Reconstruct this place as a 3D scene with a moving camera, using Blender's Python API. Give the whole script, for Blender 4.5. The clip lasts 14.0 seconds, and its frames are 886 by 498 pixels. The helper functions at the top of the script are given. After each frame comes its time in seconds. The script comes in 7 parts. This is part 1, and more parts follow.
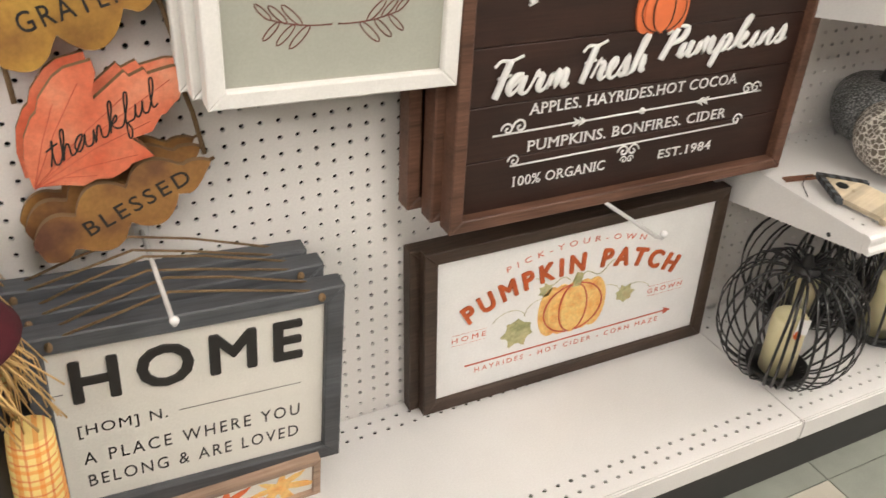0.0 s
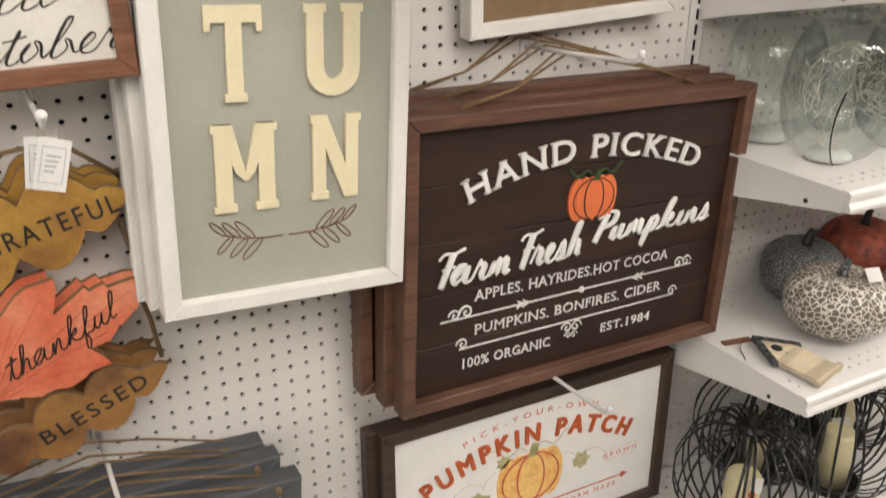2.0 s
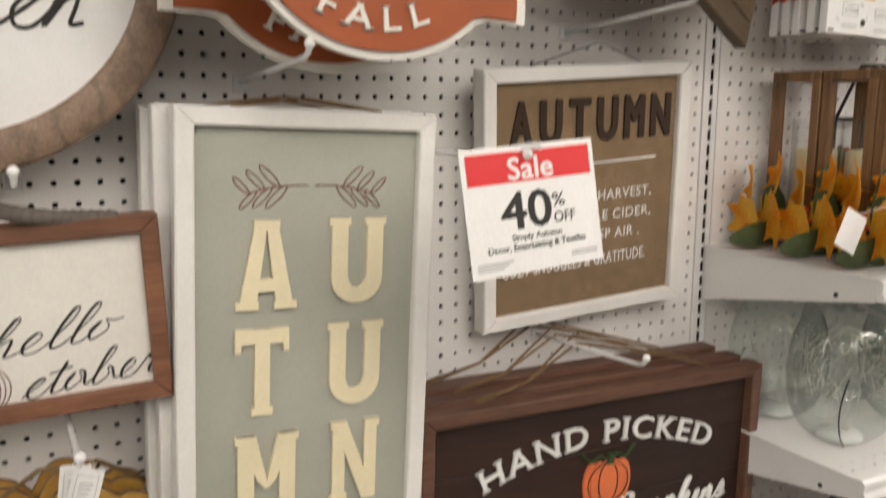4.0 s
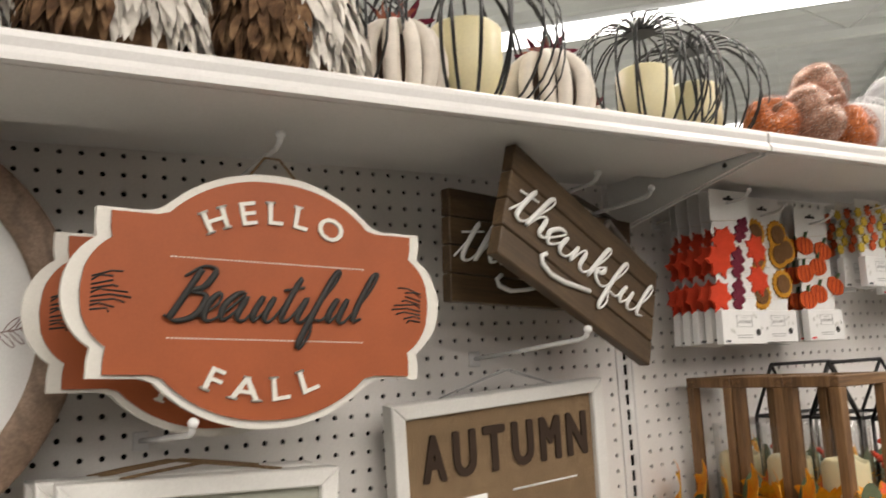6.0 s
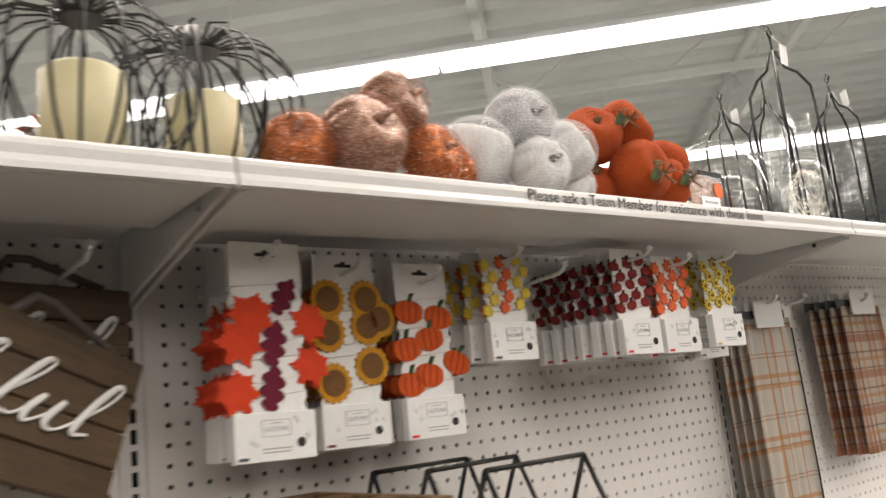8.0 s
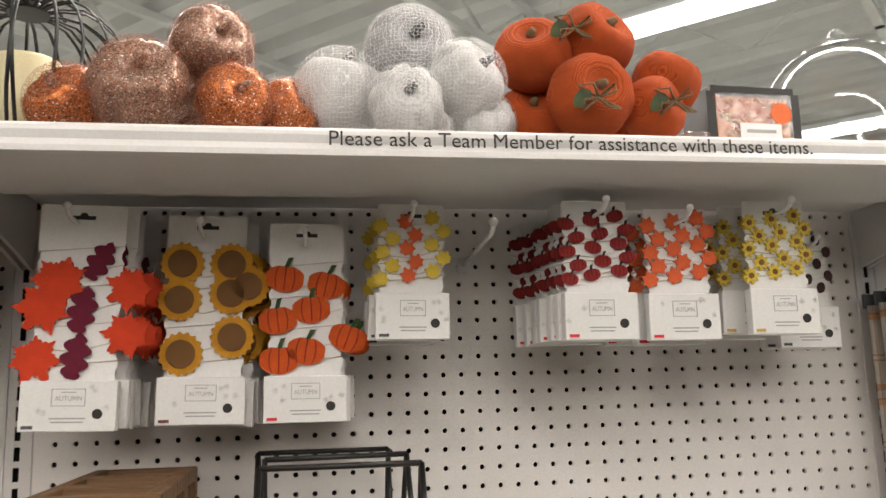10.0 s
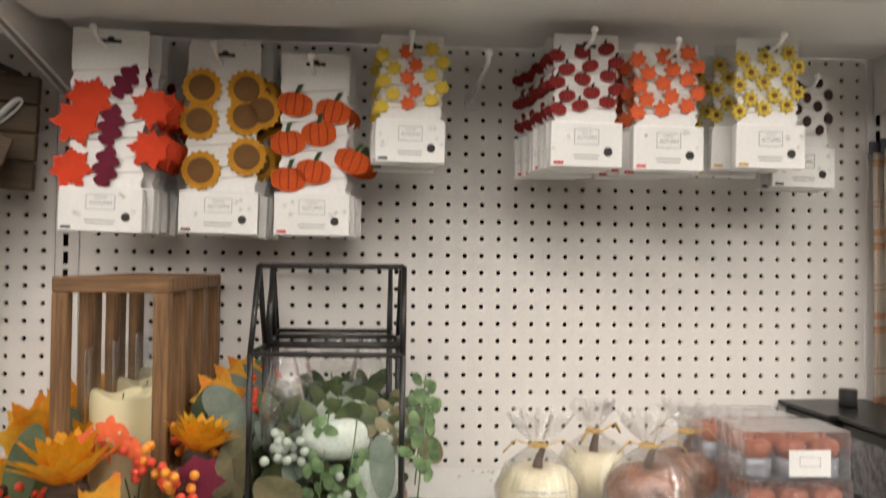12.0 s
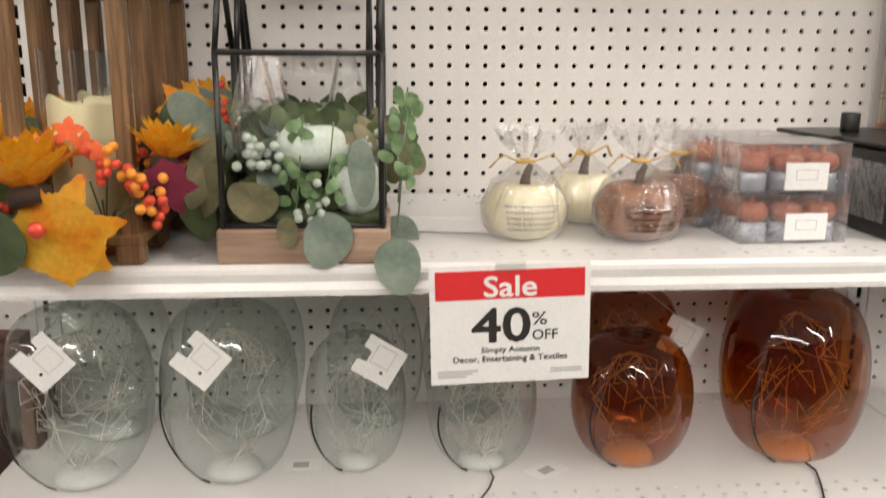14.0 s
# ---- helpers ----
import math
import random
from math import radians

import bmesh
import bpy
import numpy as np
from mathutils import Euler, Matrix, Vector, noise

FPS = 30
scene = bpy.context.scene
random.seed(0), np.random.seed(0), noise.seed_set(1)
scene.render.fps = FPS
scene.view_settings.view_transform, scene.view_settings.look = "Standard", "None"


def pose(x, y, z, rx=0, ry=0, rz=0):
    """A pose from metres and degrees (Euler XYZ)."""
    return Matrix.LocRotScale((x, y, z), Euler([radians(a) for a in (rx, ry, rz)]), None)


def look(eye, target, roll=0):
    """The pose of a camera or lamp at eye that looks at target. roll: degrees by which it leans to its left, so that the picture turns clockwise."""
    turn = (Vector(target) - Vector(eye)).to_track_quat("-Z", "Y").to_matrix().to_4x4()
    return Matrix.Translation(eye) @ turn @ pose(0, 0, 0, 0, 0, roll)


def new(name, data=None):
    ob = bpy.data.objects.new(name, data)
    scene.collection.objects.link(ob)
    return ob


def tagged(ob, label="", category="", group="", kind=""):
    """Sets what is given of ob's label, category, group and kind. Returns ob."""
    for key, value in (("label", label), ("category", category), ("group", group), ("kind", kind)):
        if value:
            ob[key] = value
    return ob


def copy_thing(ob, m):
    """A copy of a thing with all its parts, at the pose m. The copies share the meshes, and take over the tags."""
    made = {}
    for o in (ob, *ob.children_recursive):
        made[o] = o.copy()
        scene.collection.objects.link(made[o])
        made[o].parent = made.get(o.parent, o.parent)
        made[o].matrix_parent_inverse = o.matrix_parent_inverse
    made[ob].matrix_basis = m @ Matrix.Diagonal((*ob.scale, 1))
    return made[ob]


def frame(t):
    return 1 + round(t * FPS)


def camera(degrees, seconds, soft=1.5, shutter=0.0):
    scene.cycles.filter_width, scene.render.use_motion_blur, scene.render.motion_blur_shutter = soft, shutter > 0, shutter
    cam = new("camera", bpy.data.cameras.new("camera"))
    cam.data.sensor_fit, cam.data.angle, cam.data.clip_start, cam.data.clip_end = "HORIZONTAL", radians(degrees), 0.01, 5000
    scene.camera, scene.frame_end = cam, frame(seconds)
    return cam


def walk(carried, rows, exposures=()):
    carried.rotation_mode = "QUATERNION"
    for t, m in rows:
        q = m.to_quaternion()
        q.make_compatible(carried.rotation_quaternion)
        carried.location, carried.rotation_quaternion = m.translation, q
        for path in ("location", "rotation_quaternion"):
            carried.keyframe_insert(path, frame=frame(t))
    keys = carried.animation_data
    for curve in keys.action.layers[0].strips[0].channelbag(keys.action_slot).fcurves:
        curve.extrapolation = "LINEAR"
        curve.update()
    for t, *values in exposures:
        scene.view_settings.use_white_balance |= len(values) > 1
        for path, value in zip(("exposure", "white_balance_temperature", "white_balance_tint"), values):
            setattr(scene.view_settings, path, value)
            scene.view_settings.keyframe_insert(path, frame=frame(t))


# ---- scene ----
cam = camera(55.8, 14.0, shutter=0.5)
PATH = [
    (0, (-1.079, -1.039, 1.233), (-0.333, 0.466, 0.147), 1.7),
    (0.5, (-1.079, -1.055, 1.243), (-0.267, 0.45, 0.204), 1.4),
    (1, (-1.071, -1.061, 1.262), (-0.219, 0.472, 0.3), 1.2),
    (1.5, (-1.065, -1.063, 1.288), (-0.196, 0.512, 0.415), 0.7),
    (2, (-1.068, -1.061, 1.317), (-0.18, 0.548, 0.526), 0.4),
    (2.5, (-1.072, -1.069, 1.355), (-0.178, 0.578, 0.657), -0.1),
    (3, (-1.075, -1.067, 1.39), (-0.182, 0.617, 0.785), 0.1),
    (3.5, (-1.072, -1.067, 1.417), (-0.184, 0.652, 0.912), 0.2),
    (4, (-1.07, -1.072, 1.458), (-0.159, 0.675, 1.117), 0.1),
    (4.2, (-1.067, -1.08, 1.477), (-0.143, 0.675, 1.219), 0.1),
    (6.3, (-0.977, -1.131, 1.56), (0.057, 0.554, 1.864), -3.1),
    (6.5, (-0.954, -1.147, 1.557), (0.133, 0.505, 1.86), -3.3),
    (7, (-0.788, -1.097, 1.563), (0.467, 0.434, 1.849), -4.1),
    (7.5, (-0.583, -1.054, 1.599), (0.724, 0.425, 1.928), -6.2),
    (8, (-0.337, -1.069, 1.608), (0.89, 0.467, 1.973), -6.2),
    (8.5, (-0.099, -1.087, 1.617), (0.939, 0.582, 1.988), -4.1),
    (8.7, (-0.013, -1.081, 1.626), (0.928, 0.647, 1.986), -3.5),
    (10.8, (0.453, -1.229, 1.583), (0.59, 0.743, 1.888), -0.4),
    (11, (0.461, -1.237, 1.58), (0.589, 0.739, 1.863), -0.1),
    (11.5, (0.465, -1.25, 1.565), (0.595, 0.738, 1.747), 0.4),
    (12, (0.454, -1.244, 1.531), (0.6, 0.75, 1.567), 0.7),
    (12.5, (0.465, -1.231, 1.501), (0.603, 0.762, 1.408), 0.7),
    (13, (0.472, -1.22, 1.482), (0.621, 0.765, 1.286), 0.4),
    (13.5, (0.474, -1.21, 1.453), (0.637, 0.758, 1.134), 0.2),
    (14, (0.469, -1.195, 1.43), (0.634, 0.746, 0.98), 0.4),
]
walk(cam, [(t, look(eye, target, roll)) for t, eye, target, roll in PATH],
     exposures=[(0.0, 0.42), (1.5, 0.32), (3.0, 0.06), (4.2, -0.04), (6.3, -0.07), (8.7, -0.32), (10.8, -0.26), (11.6, -0.20), (12.5, 0.06), (14.0, -0.05)])

# ---- world ----
world = bpy.data.worlds.new("store_air")
scene.world = world
world.use_nodes = True
world.node_tree.nodes["Background"].inputs[0].default_value = (0.9, 0.95, 1.0, 1)
world.node_tree.nodes["Background"].inputs[1].default_value = 0.01

LAMP_Z = 4.0
# each row of strip lights: its x + y, and how far along the row its middle lies
LAMP_LINES = ((-13.5, 0), (-8.5, 0), (-3.5, 9.9), (1.5, 0), (6.5, 0), (11.5, 0))
LAMP_POWER = 560
for s, along in LAMP_LINES:
    lamp = new("tube_lamp", bpy.data.lights.new("tube_lamp", "AREA"))
    lamp.data.shape, lamp.data.size, lamp.data.size_y = "RECTANGLE", 18.0, 0.25
    lamp.data.energy, lamp.data.color = LAMP_POWER, (1.0, 0.90, 0.81)
    lamp.matrix_world = pose(s / 2 + along * 0.7071, s / 2 - along * 0.7071, LAMP_Z - 0.06, 0, 0, -45)

# ---- materials ----


def shader(name, rough=0.5, metal=0.0, **extra):
    m = bpy.data.materials.new(name)
    m.use_nodes = True
    b = m.node_tree.nodes["Principled BSDF"]
    b.inputs["Roughness"].default_value = rough
    b.inputs["Metallic"].default_value = metal
    for k, v in extra.items():
        b.inputs[k.replace("_", " ")].default_value = v
    return m, m.node_tree.nodes, m.node_tree.links, b


def coords(n, l, scale=(1, 1, 1), kind="Object", rot=(0, 0, 0)):
    tc, mp = n.new("ShaderNodeTexCoord"), n.new("ShaderNodeMapping")
    mp.inputs["Scale"].default_value = scale
    mp.inputs["Rotation"].default_value = rot
    l.new(tc.outputs[kind], mp.inputs["Vector"])
    return mp.outputs["Vector"]


def noise_node(n, l, vec, scale, detail=4, rough=0.6):
    t = n.new("ShaderNodeTexNoise")
    t.inputs["Scale"].default_value, t.inputs["Detail"].default_value, t.inputs["Roughness"].default_value = scale, detail, rough
    l.new(vec, t.inputs["Vector"])
    return t.outputs["Fac"]


def ramp(n, l, fac, stops):
    r = n.new("ShaderNodeValToRGB")
    e = r.color_ramp.elements
    while len(e) < len(stops):
        e.new(0.5)
    for k, (p, c) in enumerate(stops):
        e[k].position, e[k].color = p, (*c, 1)
    l.new(fac, r.inputs["Fac"])
    return r.outputs["Color"]


def mixc(n, l, a, b, fac, mode="MIX"):
    m = n.new("ShaderNodeMix")
    m.data_type, m.blend_type = "RGBA", mode
    for sock, v in ((m.inputs[6], a), (m.inputs[7], b), (m.inputs[0], fac)):
        if isinstance(v, tuple):
            sock.default_value = (*v, 1)
        elif isinstance(v, (int, float)):
            sock.default_value = v
        else:
            l.new(v, sock)
    return m.outputs[2]


def bump(n, l, b, height, strength=0.2, dist=0.002):
    k = n.new("ShaderNodeBump")
    k.inputs["Strength"].default_value, k.inputs["Distance"].default_value = strength, dist
    l.new(height, k.inputs["Height"])
    l.new(k.outputs["Normal"], b.inputs["Normal"])


def dim(c, f):
    return tuple(min(1.0, v * f) for v in c)


def plain(name, col, rough=0.5, metal=0.0, vary=0.12, scale=25, relief=0.12, fine=300, **extra):
    """A painted, moulded or paper surface: large soft stains, fine grain and a little relief."""
    m, n, l, b = shader(name, rough, metal, **extra)
    v = coords(n, l)
    big = ramp(n, l, noise_node(n, l, v, scale, 3), [(0.3, dim(col, 1 - vary)), (0.7, dim(col, 1 + vary * 0.5))])
    small = noise_node(n, l, v, fine, 2)
    tint = ramp(n, l, small, [(0.3, (0.93, 0.93, 0.93)), (0.7, (1, 1, 1))])
    l.new(mixc(n, l, big, tint, 1.0, "MULTIPLY"), b.inputs["Base Color"])
    bump(n, l, b, small, relief, 0.001)
    return m


def wood(name, dark, light, rough=0.55, along=(1, 1, 0.06), scale=60, kind="Object", rings=9):
    m, n, l, b = shader(name, rough)
    v = coords(n, l, along, kind)
    w = n.new("ShaderNodeTexWave")
    w.inputs["Scale"].default_value, w.inputs["Distortion"].default_value = rings, 9
    w.inputs["Detail"].default_value, w.inputs["Detail Scale"].default_value = 3, 2.5
    l.new(v, w.inputs["Vector"])
    grain = noise_node(n, l, v, scale * 4, 6, 0.7)
    col = ramp(n, l, grain, [(0.25, dark), (0.75, light)])
    ring = ramp(n, l, w.outputs["Fac"], [(0.0, (0.62, 0.6, 0.58)), (0.6, (1, 1, 1))])
    blot = ramp(n, l, noise_node(n, l, coords(n, l), 14, 2), [(0.3, (0.78, 0.77, 0.75)), (0.7, (1.08, 1.06, 1.04))])
    l.new(mixc(n, l, mixc(n, l, col, ring, 0.7, "MULTIPLY"), blot, 1.0, "MULTIPLY"), b.inputs["Base Color"])
    bump(n, l, b, grain, 0.35, 0.0015)
    return m


def glass(name, tint, rough=0.02, wobble=0.35):
    """Thin blown glass: clear in its own colour, with mirror-like gloss that grows at the rim."""
    m, n, l, b = shader(name, rough)
    out, tr, mx = n["Material Output"], n.new("ShaderNodeBsdfTransparent"), n.new("ShaderNodeMixShader")
    gl, fr, bp = n.new("ShaderNodeBsdfGlossy"), n.new("ShaderNodeLayerWeight"), n.new("ShaderNodeBump")
    tr.inputs["Color"].default_value = (*tint, 1)
    gl.inputs["Roughness"].default_value = rough
    fr.inputs["Blend"].default_value = 0.5
    pw, ma = n.new("ShaderNodeMath"), n.new("ShaderNodeMath")
    pw.operation, ma.operation = "POWER", "MULTIPLY_ADD"
    pw.inputs[1].default_value = 3.0
    ma.inputs[1].default_value, ma.inputs[2].default_value = 0.75, 0.075
    l.new(fr.outputs["Facing"], pw.inputs[0])
    l.new(pw.outputs[0], ma.inputs[0])
    bp.inputs["Strength"].default_value, bp.inputs["Distance"].default_value = wobble, 0.004
    l.new(noise_node(n, l, coords(n, l), 22, 2), bp.inputs["Height"])
    l.new(bp.outputs["Normal"], gl.inputs["Normal"])
    l.new(ma.outputs[0], mx.inputs[0])
    l.new(tr.outputs[0], mx.inputs[1])
    l.new(gl.outputs[0], mx.inputs[2])
    l.new(mx.outputs[0], out.inputs["Surface"])
    return m


def clear_film(name, tint=(1, 1, 1), haze=0.12, rough=0.08):
    """Thin wrap: mostly clear, with sharp folds that shine."""
    m, n, l, b = shader(name, rough)
    b.inputs["Base Color"].default_value = (*tint, 1)
    out, tr, mx = n["Material Output"], n.new("ShaderNodeBsdfTransparent"), n.new("ShaderNodeMixShader")
    fz = n.new("ShaderNodeLayerWeight")
    fz.inputs["Blend"].default_value = 0.25
    gl = n.new("ShaderNodeBsdfGlossy")
    gl.inputs["Roughness"].default_value = rough
    ad = n.new("ShaderNodeMixShader")
    k = n.new("ShaderNodeMath")
    k.operation, k.use_clamp = "MULTIPLY_ADD", True
    k.inputs[1].default_value, k.inputs[2].default_value = 0.7, haze
    l.new(fz.outputs["Facing"], k.inputs[0])
    bp = n.new("ShaderNodeBump")
    bp.inputs["Strength"].default_value, bp.inputs["Distance"].default_value = 0.9, 0.006
    l.new(noise_node(n, l, coords(n, l), 45, 3), bp.inputs["Height"])
    l.new(bp.outputs["Normal"], gl.inputs["Normal"])
    ad.inputs[0].default_value = 0.15
    l.new(gl.outputs[0], ad.inputs[1])
    l.new(b.outputs[0], ad.inputs[2])
    l.new(k.outputs[0], mx.inputs[0])
    l.new(tr.outputs[0], mx.inputs[1])
    l.new(ad.outputs[0], mx.inputs[2])
    l.new(mx.outputs[0], out.inputs["Surface"])
    return m


def glitter(name, col):
    m, n, l, b = shader(name, 0.3, 0.65)
    v = coords(n, l)
    vo = n.new("ShaderNodeTexVoronoi")
    vo.inputs["Scale"].default_value = 700
    l.new(v, vo.inputs["Vector"])
    sep = n.new("ShaderNodeSeparateColor")
    l.new(vo.outputs["Color"], sep.inputs[0])
    l.new(ramp(n, l, sep.outputs[0], [(0.1, dim(col, 0.35)), (0.6, col), (0.93, dim(col, 1.6)), (1.0, (1, 0.97, 0.93))]), b.inputs["Base Color"])
    l.new(ramp(n, l, sep.outputs[1], [(0, (0.2, 0.2, 0.2)), (1, (0.6, 0.6, 0.6))]), b.inputs["Roughness"])
    bump(n, l, b, sep.outputs[2], 0.9, 0.002)
    return m


def woven(name, col, dark, scale=400, strength=0.6, along=(1, 1, 1)):
    """Burlap, knit or felt: two crossing waves."""
    m, n, l, b = shader(name, 0.95)
    hs = []
    v = coords(n, l, along)
    for axis in ("X", "Z"):
        w = n.new("ShaderNodeTexWave")
        w.bands_direction = axis
        w.inputs["Scale"].default_value, w.inputs["Distortion"].default_value = scale, 1.5
        l.new(v, w.inputs["Vector"])
        hs.append(w.outputs["Fac"])
    k = n.new("ShaderNodeMath")
    k.operation = "MULTIPLY"
    l.new(hs[0], k.inputs[0])
    l.new(hs[1], k.inputs[1])
    soft = ramp(n, l, noise_node(n, l, coords(n, l), 40, 4), [(0.3, (0.82, 0.82, 0.82)), (0.7, (1.1, 1.1, 1.1))])
    c = ramp(n, l, k.outputs[0], [(0.0, dark), (0.5, col)])
    l.new(mixc(n, l, c, soft, 1.0, "MULTIPLY"), b.inputs["Base Color"])
    bump(n, l, b, k.outputs[0], strength, 0.001)
    return m


def blotched(name, stops, scale=18, rough=0.6, fine=160, kind="Object", along=(1, 1, 1), relief=0.2):
    """Colours that run into one another, as in dyed or painted leaves."""
    m, n, l, b = shader(name, rough)
    v = coords(n, l, along, kind)
    c = ramp(n, l, noise_node(n, l, v, scale, 3, 0.5), stops)
    g = noise_node(n, l, v, fine, 3)
    l.new(mixc(n, l, c, ramp(n, l, g, [(0.3, (0.85, 0.85, 0.85)), (0.7, (1.08, 1.08, 1.08))]), 1.0, "MULTIPLY"), b.inputs["Base Color"])
    bump(n, l, b, g, relief, 0.001)
    return m


def emitter(name, col, strength):
    m, n, l, b = shader(name, 0.6)
    b.inputs["Base Color"].default_value = (0.9, 0.9, 0.9, 1)
    b.inputs["Emission Color"].default_value = (*col, 1)
    b.inputs["Emission Strength"].default_value = strength
    return m


def plaid(name, base, stripes, period=0.12):
    """Woven plaid: stripes of the cloth's own colours along and across."""
    m, n, l, b = shader(name, 0.95)
    v = coords(n, l)
    sx = n.new("ShaderNodeSeparateXYZ")
    l.new(v, sx.inputs[0])
    col = base
    for axis in (0, 2):
        for off, wid, c in stripes:
            a = n.new("ShaderNodeMath")
            a.operation = "MULTIPLY_ADD"
            a.inputs[1].default_value, a.inputs[2].default_value = 1 / period, off + 50
            l.new(sx.outputs[axis], a.inputs[0])
            f = n.new("ShaderNodeMath")
            f.operation = "FRACT"
            l.new(a.outputs[0], f.inputs[0])
            t = n.new("ShaderNodeMath")
            t.operation = "LESS_THAN"
            t.inputs[1].default_value = wid
            l.new(f.outputs[0], t.inputs[0])
            h = n.new("ShaderNodeMath")
            h.operation = "MULTIPLY"
            h.inputs[1].default_value = 0.6
            l.new(t.outputs[0], h.inputs[0])
            col = mixc(n, l, col, c, h.outputs[0])
    g = noise_node(n, l, v, 900, 2)
    l.new(mixc(n, l, col, ramp(n, l, g, [(0.3, (0.85, 0.85, 0.85)), (0.7, (1.05, 1.05, 1.05))]), 1.0, "MULTIPLY"), b.inputs["Base Color"])
    bump(n, l, b, g, 0.4, 0.001)
    return m


M = {}
M["peg"] = plain("pegboard_paint", (0.81, 0.79, 0.765), 0.45, vary=0.05, scale=3, relief=0.06)
M["shelf"] = plain("shelf_enamel", (0.76, 0.75, 0.74), 0.35, vary=0.05, scale=4, relief=0.05)
# near-black colour stands in for the shade behind the pegboard
M["back"] = plain("hollow_shade", (0.02, 0.02, 0.02), 0.9)
M["kick"] = plain("kick_black", (0.02, 0.02, 0.02), 0.5)
M["white"] = plain("white_paint", (0.80, 0.79, 0.76), 0.5, vary=0.06, scale=18)
M["paper"] = plain("paper_white", (0.82, 0.82, 0.81), 0.6, vary=0.03, relief=0.04)
M["sage"] = plain("sage_paint", (0.40, 0.41, 0.35), 0.6, vary=0.05, scale=10)
M["cream"] = plain("cream_letter", (0.80, 0.72, 0.50), 0.5, vary=0.05)
M["dark"] = plain("black_print", (0.02, 0.018, 0.016), 0.6)
M["black"] = plain("black_metal", (0.012, 0.012, 0.012), 0.35)
M["brownprint"] = plain("brown_print", (0.16, 0.055, 0.04), 0.6)
M["frame"] = wood("walnut_frame", (0.07, 0.03, 0.018), (0.20, 0.10, 0.065), along=(0.06, 1, 1))
M["plank"] = wood("espresso_plank", (0.022, 0.008, 0.005), (0.045, 0.018, 0.012), along=(0.05, 1, 1), rings=4)
M["patchframe"] = wood("dark_oak_frame", (0.025, 0.014, 0.009), (0.08, 0.05, 0.033), along=(0.06, 1, 1))
M["oakframe"] = wood("light_walnut", (0.15, 0.06, 0.03), (0.32, 0.15, 0.085), along=(0.06, 1, 1))
M["grayframe"] = wood("grey_washed_wood", (0.055, 0.06, 0.07), (0.11, 0.12, 0.135), along=(0.05, 1, 1), rings=4)
M["barn"] = wood("barn_plank", (0.052, 0.032, 0.014), (0.145, 0.090, 0.042), along=(0.05, 1, 1), rings=5)
M["rim"] = wood("weathered_rim", (0.17, 0.11, 0.075), (0.36, 0.26, 0.19), along=(1, 1, 1))
M["lantern"] = wood("lantern_pine", (0.085, 0.042, 0.018), (0.32, 0.178, 0.075), along=(1, 1, 0.05), rings=22)
M["lantern_h"] = wood("lantern_pine_rail", (0.085, 0.042, 0.018), (0.32, 0.178, 0.075), along=(0.05, 1, 1), rings=22)
M["birch"] = wood("birch_tag", (0.66, 0.56, 0.40), (0.78, 0.69, 0.53), along=(0.05, 1, 1))
M["basewood"] = wood("pale_base_wood", (0.30, 0.19, 0.13), (0.52, 0.38, 0.29), along=(0.05, 1, 1))
M["ivory"] = plain("ivory_panel", (0.78, 0.76, 0.70), 0.55, vary=0.03)
M["panelwhite"] = plain("white_panel", (0.83, 0.83, 0.82), 0.5, vary=0.03)
M["rust"] = plain("rust_paint", (0.36, 0.085, 0.022), 0.55, vary=0.12, scale=12)
M["rustdark"] = plain("rust_edge", (0.12, 0.03, 0.012), 0.6)
M["burlap"] = woven("burlap", (0.38, 0.27, 0.16), (0.22, 0.14, 0.075), 500)
M["twine"] = woven("jute_twine", (0.36, 0.25, 0.13), (0.17, 0.10, 0.05), 900)
M["steel"] = plain("white_hook", (0.78, 0.78, 0.78), 0.25)
M["clear"] = glass("clear_glass", (0.93, 0.957, 0.947))
M["frostbase"] = plain("frosted_base", (0.60, 0.62, 0.60), 0.4)
M["amber"] = glass("amber_glass", (0.66, 0.32, 0.11))
M["glass"] = glass("thin_glass", (0.97, 0.98, 0.98), wobble=0.1)
M["film"] = clear_film("cellophane")
M["pvc"] = clear_film("clear_pvc", (0.9, 0.93, 1), 0.10, 0.15)
M["wax"] = plain("cream_wax", (0.74, 0.67, 0.42), 0.45, vary=0.05, Subsurface_Weight=0.15)
M["wax"].node_tree.nodes["Principled BSDF"].inputs["Subsurface Radius"].default_value = (0.02, 0.015, 0.008)
M["creamskin"] = plain("cream_candle", (0.76, 0.70, 0.50), 0.45, vary=0.06)
M["brownskin"] = blotched("cinnamon_candle", [(0.3, (0.13, 0.04, 0.015)), (0.7, (0.32, 0.13, 0.055))], 60)
M["stem"] = wood("dry_stem", (0.05, 0.02, 0.01), (0.16, 0.08, 0.045))
M["orangeprint"] = plain("orange_print", (0.80, 0.16, 0.03), 0.6)
M["paleorange"] = blotched("watercolour_orange", [(0.3, (0.85, 0.40, 0.10)), (0.55, (0.88, 0.62, 0.22)), (0.8, (0.75, 0.26, 0.06))], 30)
M["rosyprint"] = plain("terracotta_print", (0.62, 0.13, 0.075), 0.6)
M["patchprint"] = plain("rust_print", (0.52, 0.105, 0.025), 0.6, vary=0.25, scale=60)
M["printvine"] = blotched("watercolour_vine", [(0.3, (0.30, 0.31, 0.14)), (0.55, (0.50, 0.47, 0.25)), (0.8, (0.46, 0.33, 0.16))], 40)
M["pumpkinred"] = plain("flat_orange", (0.82, 0.20, 0.07), 0.5)
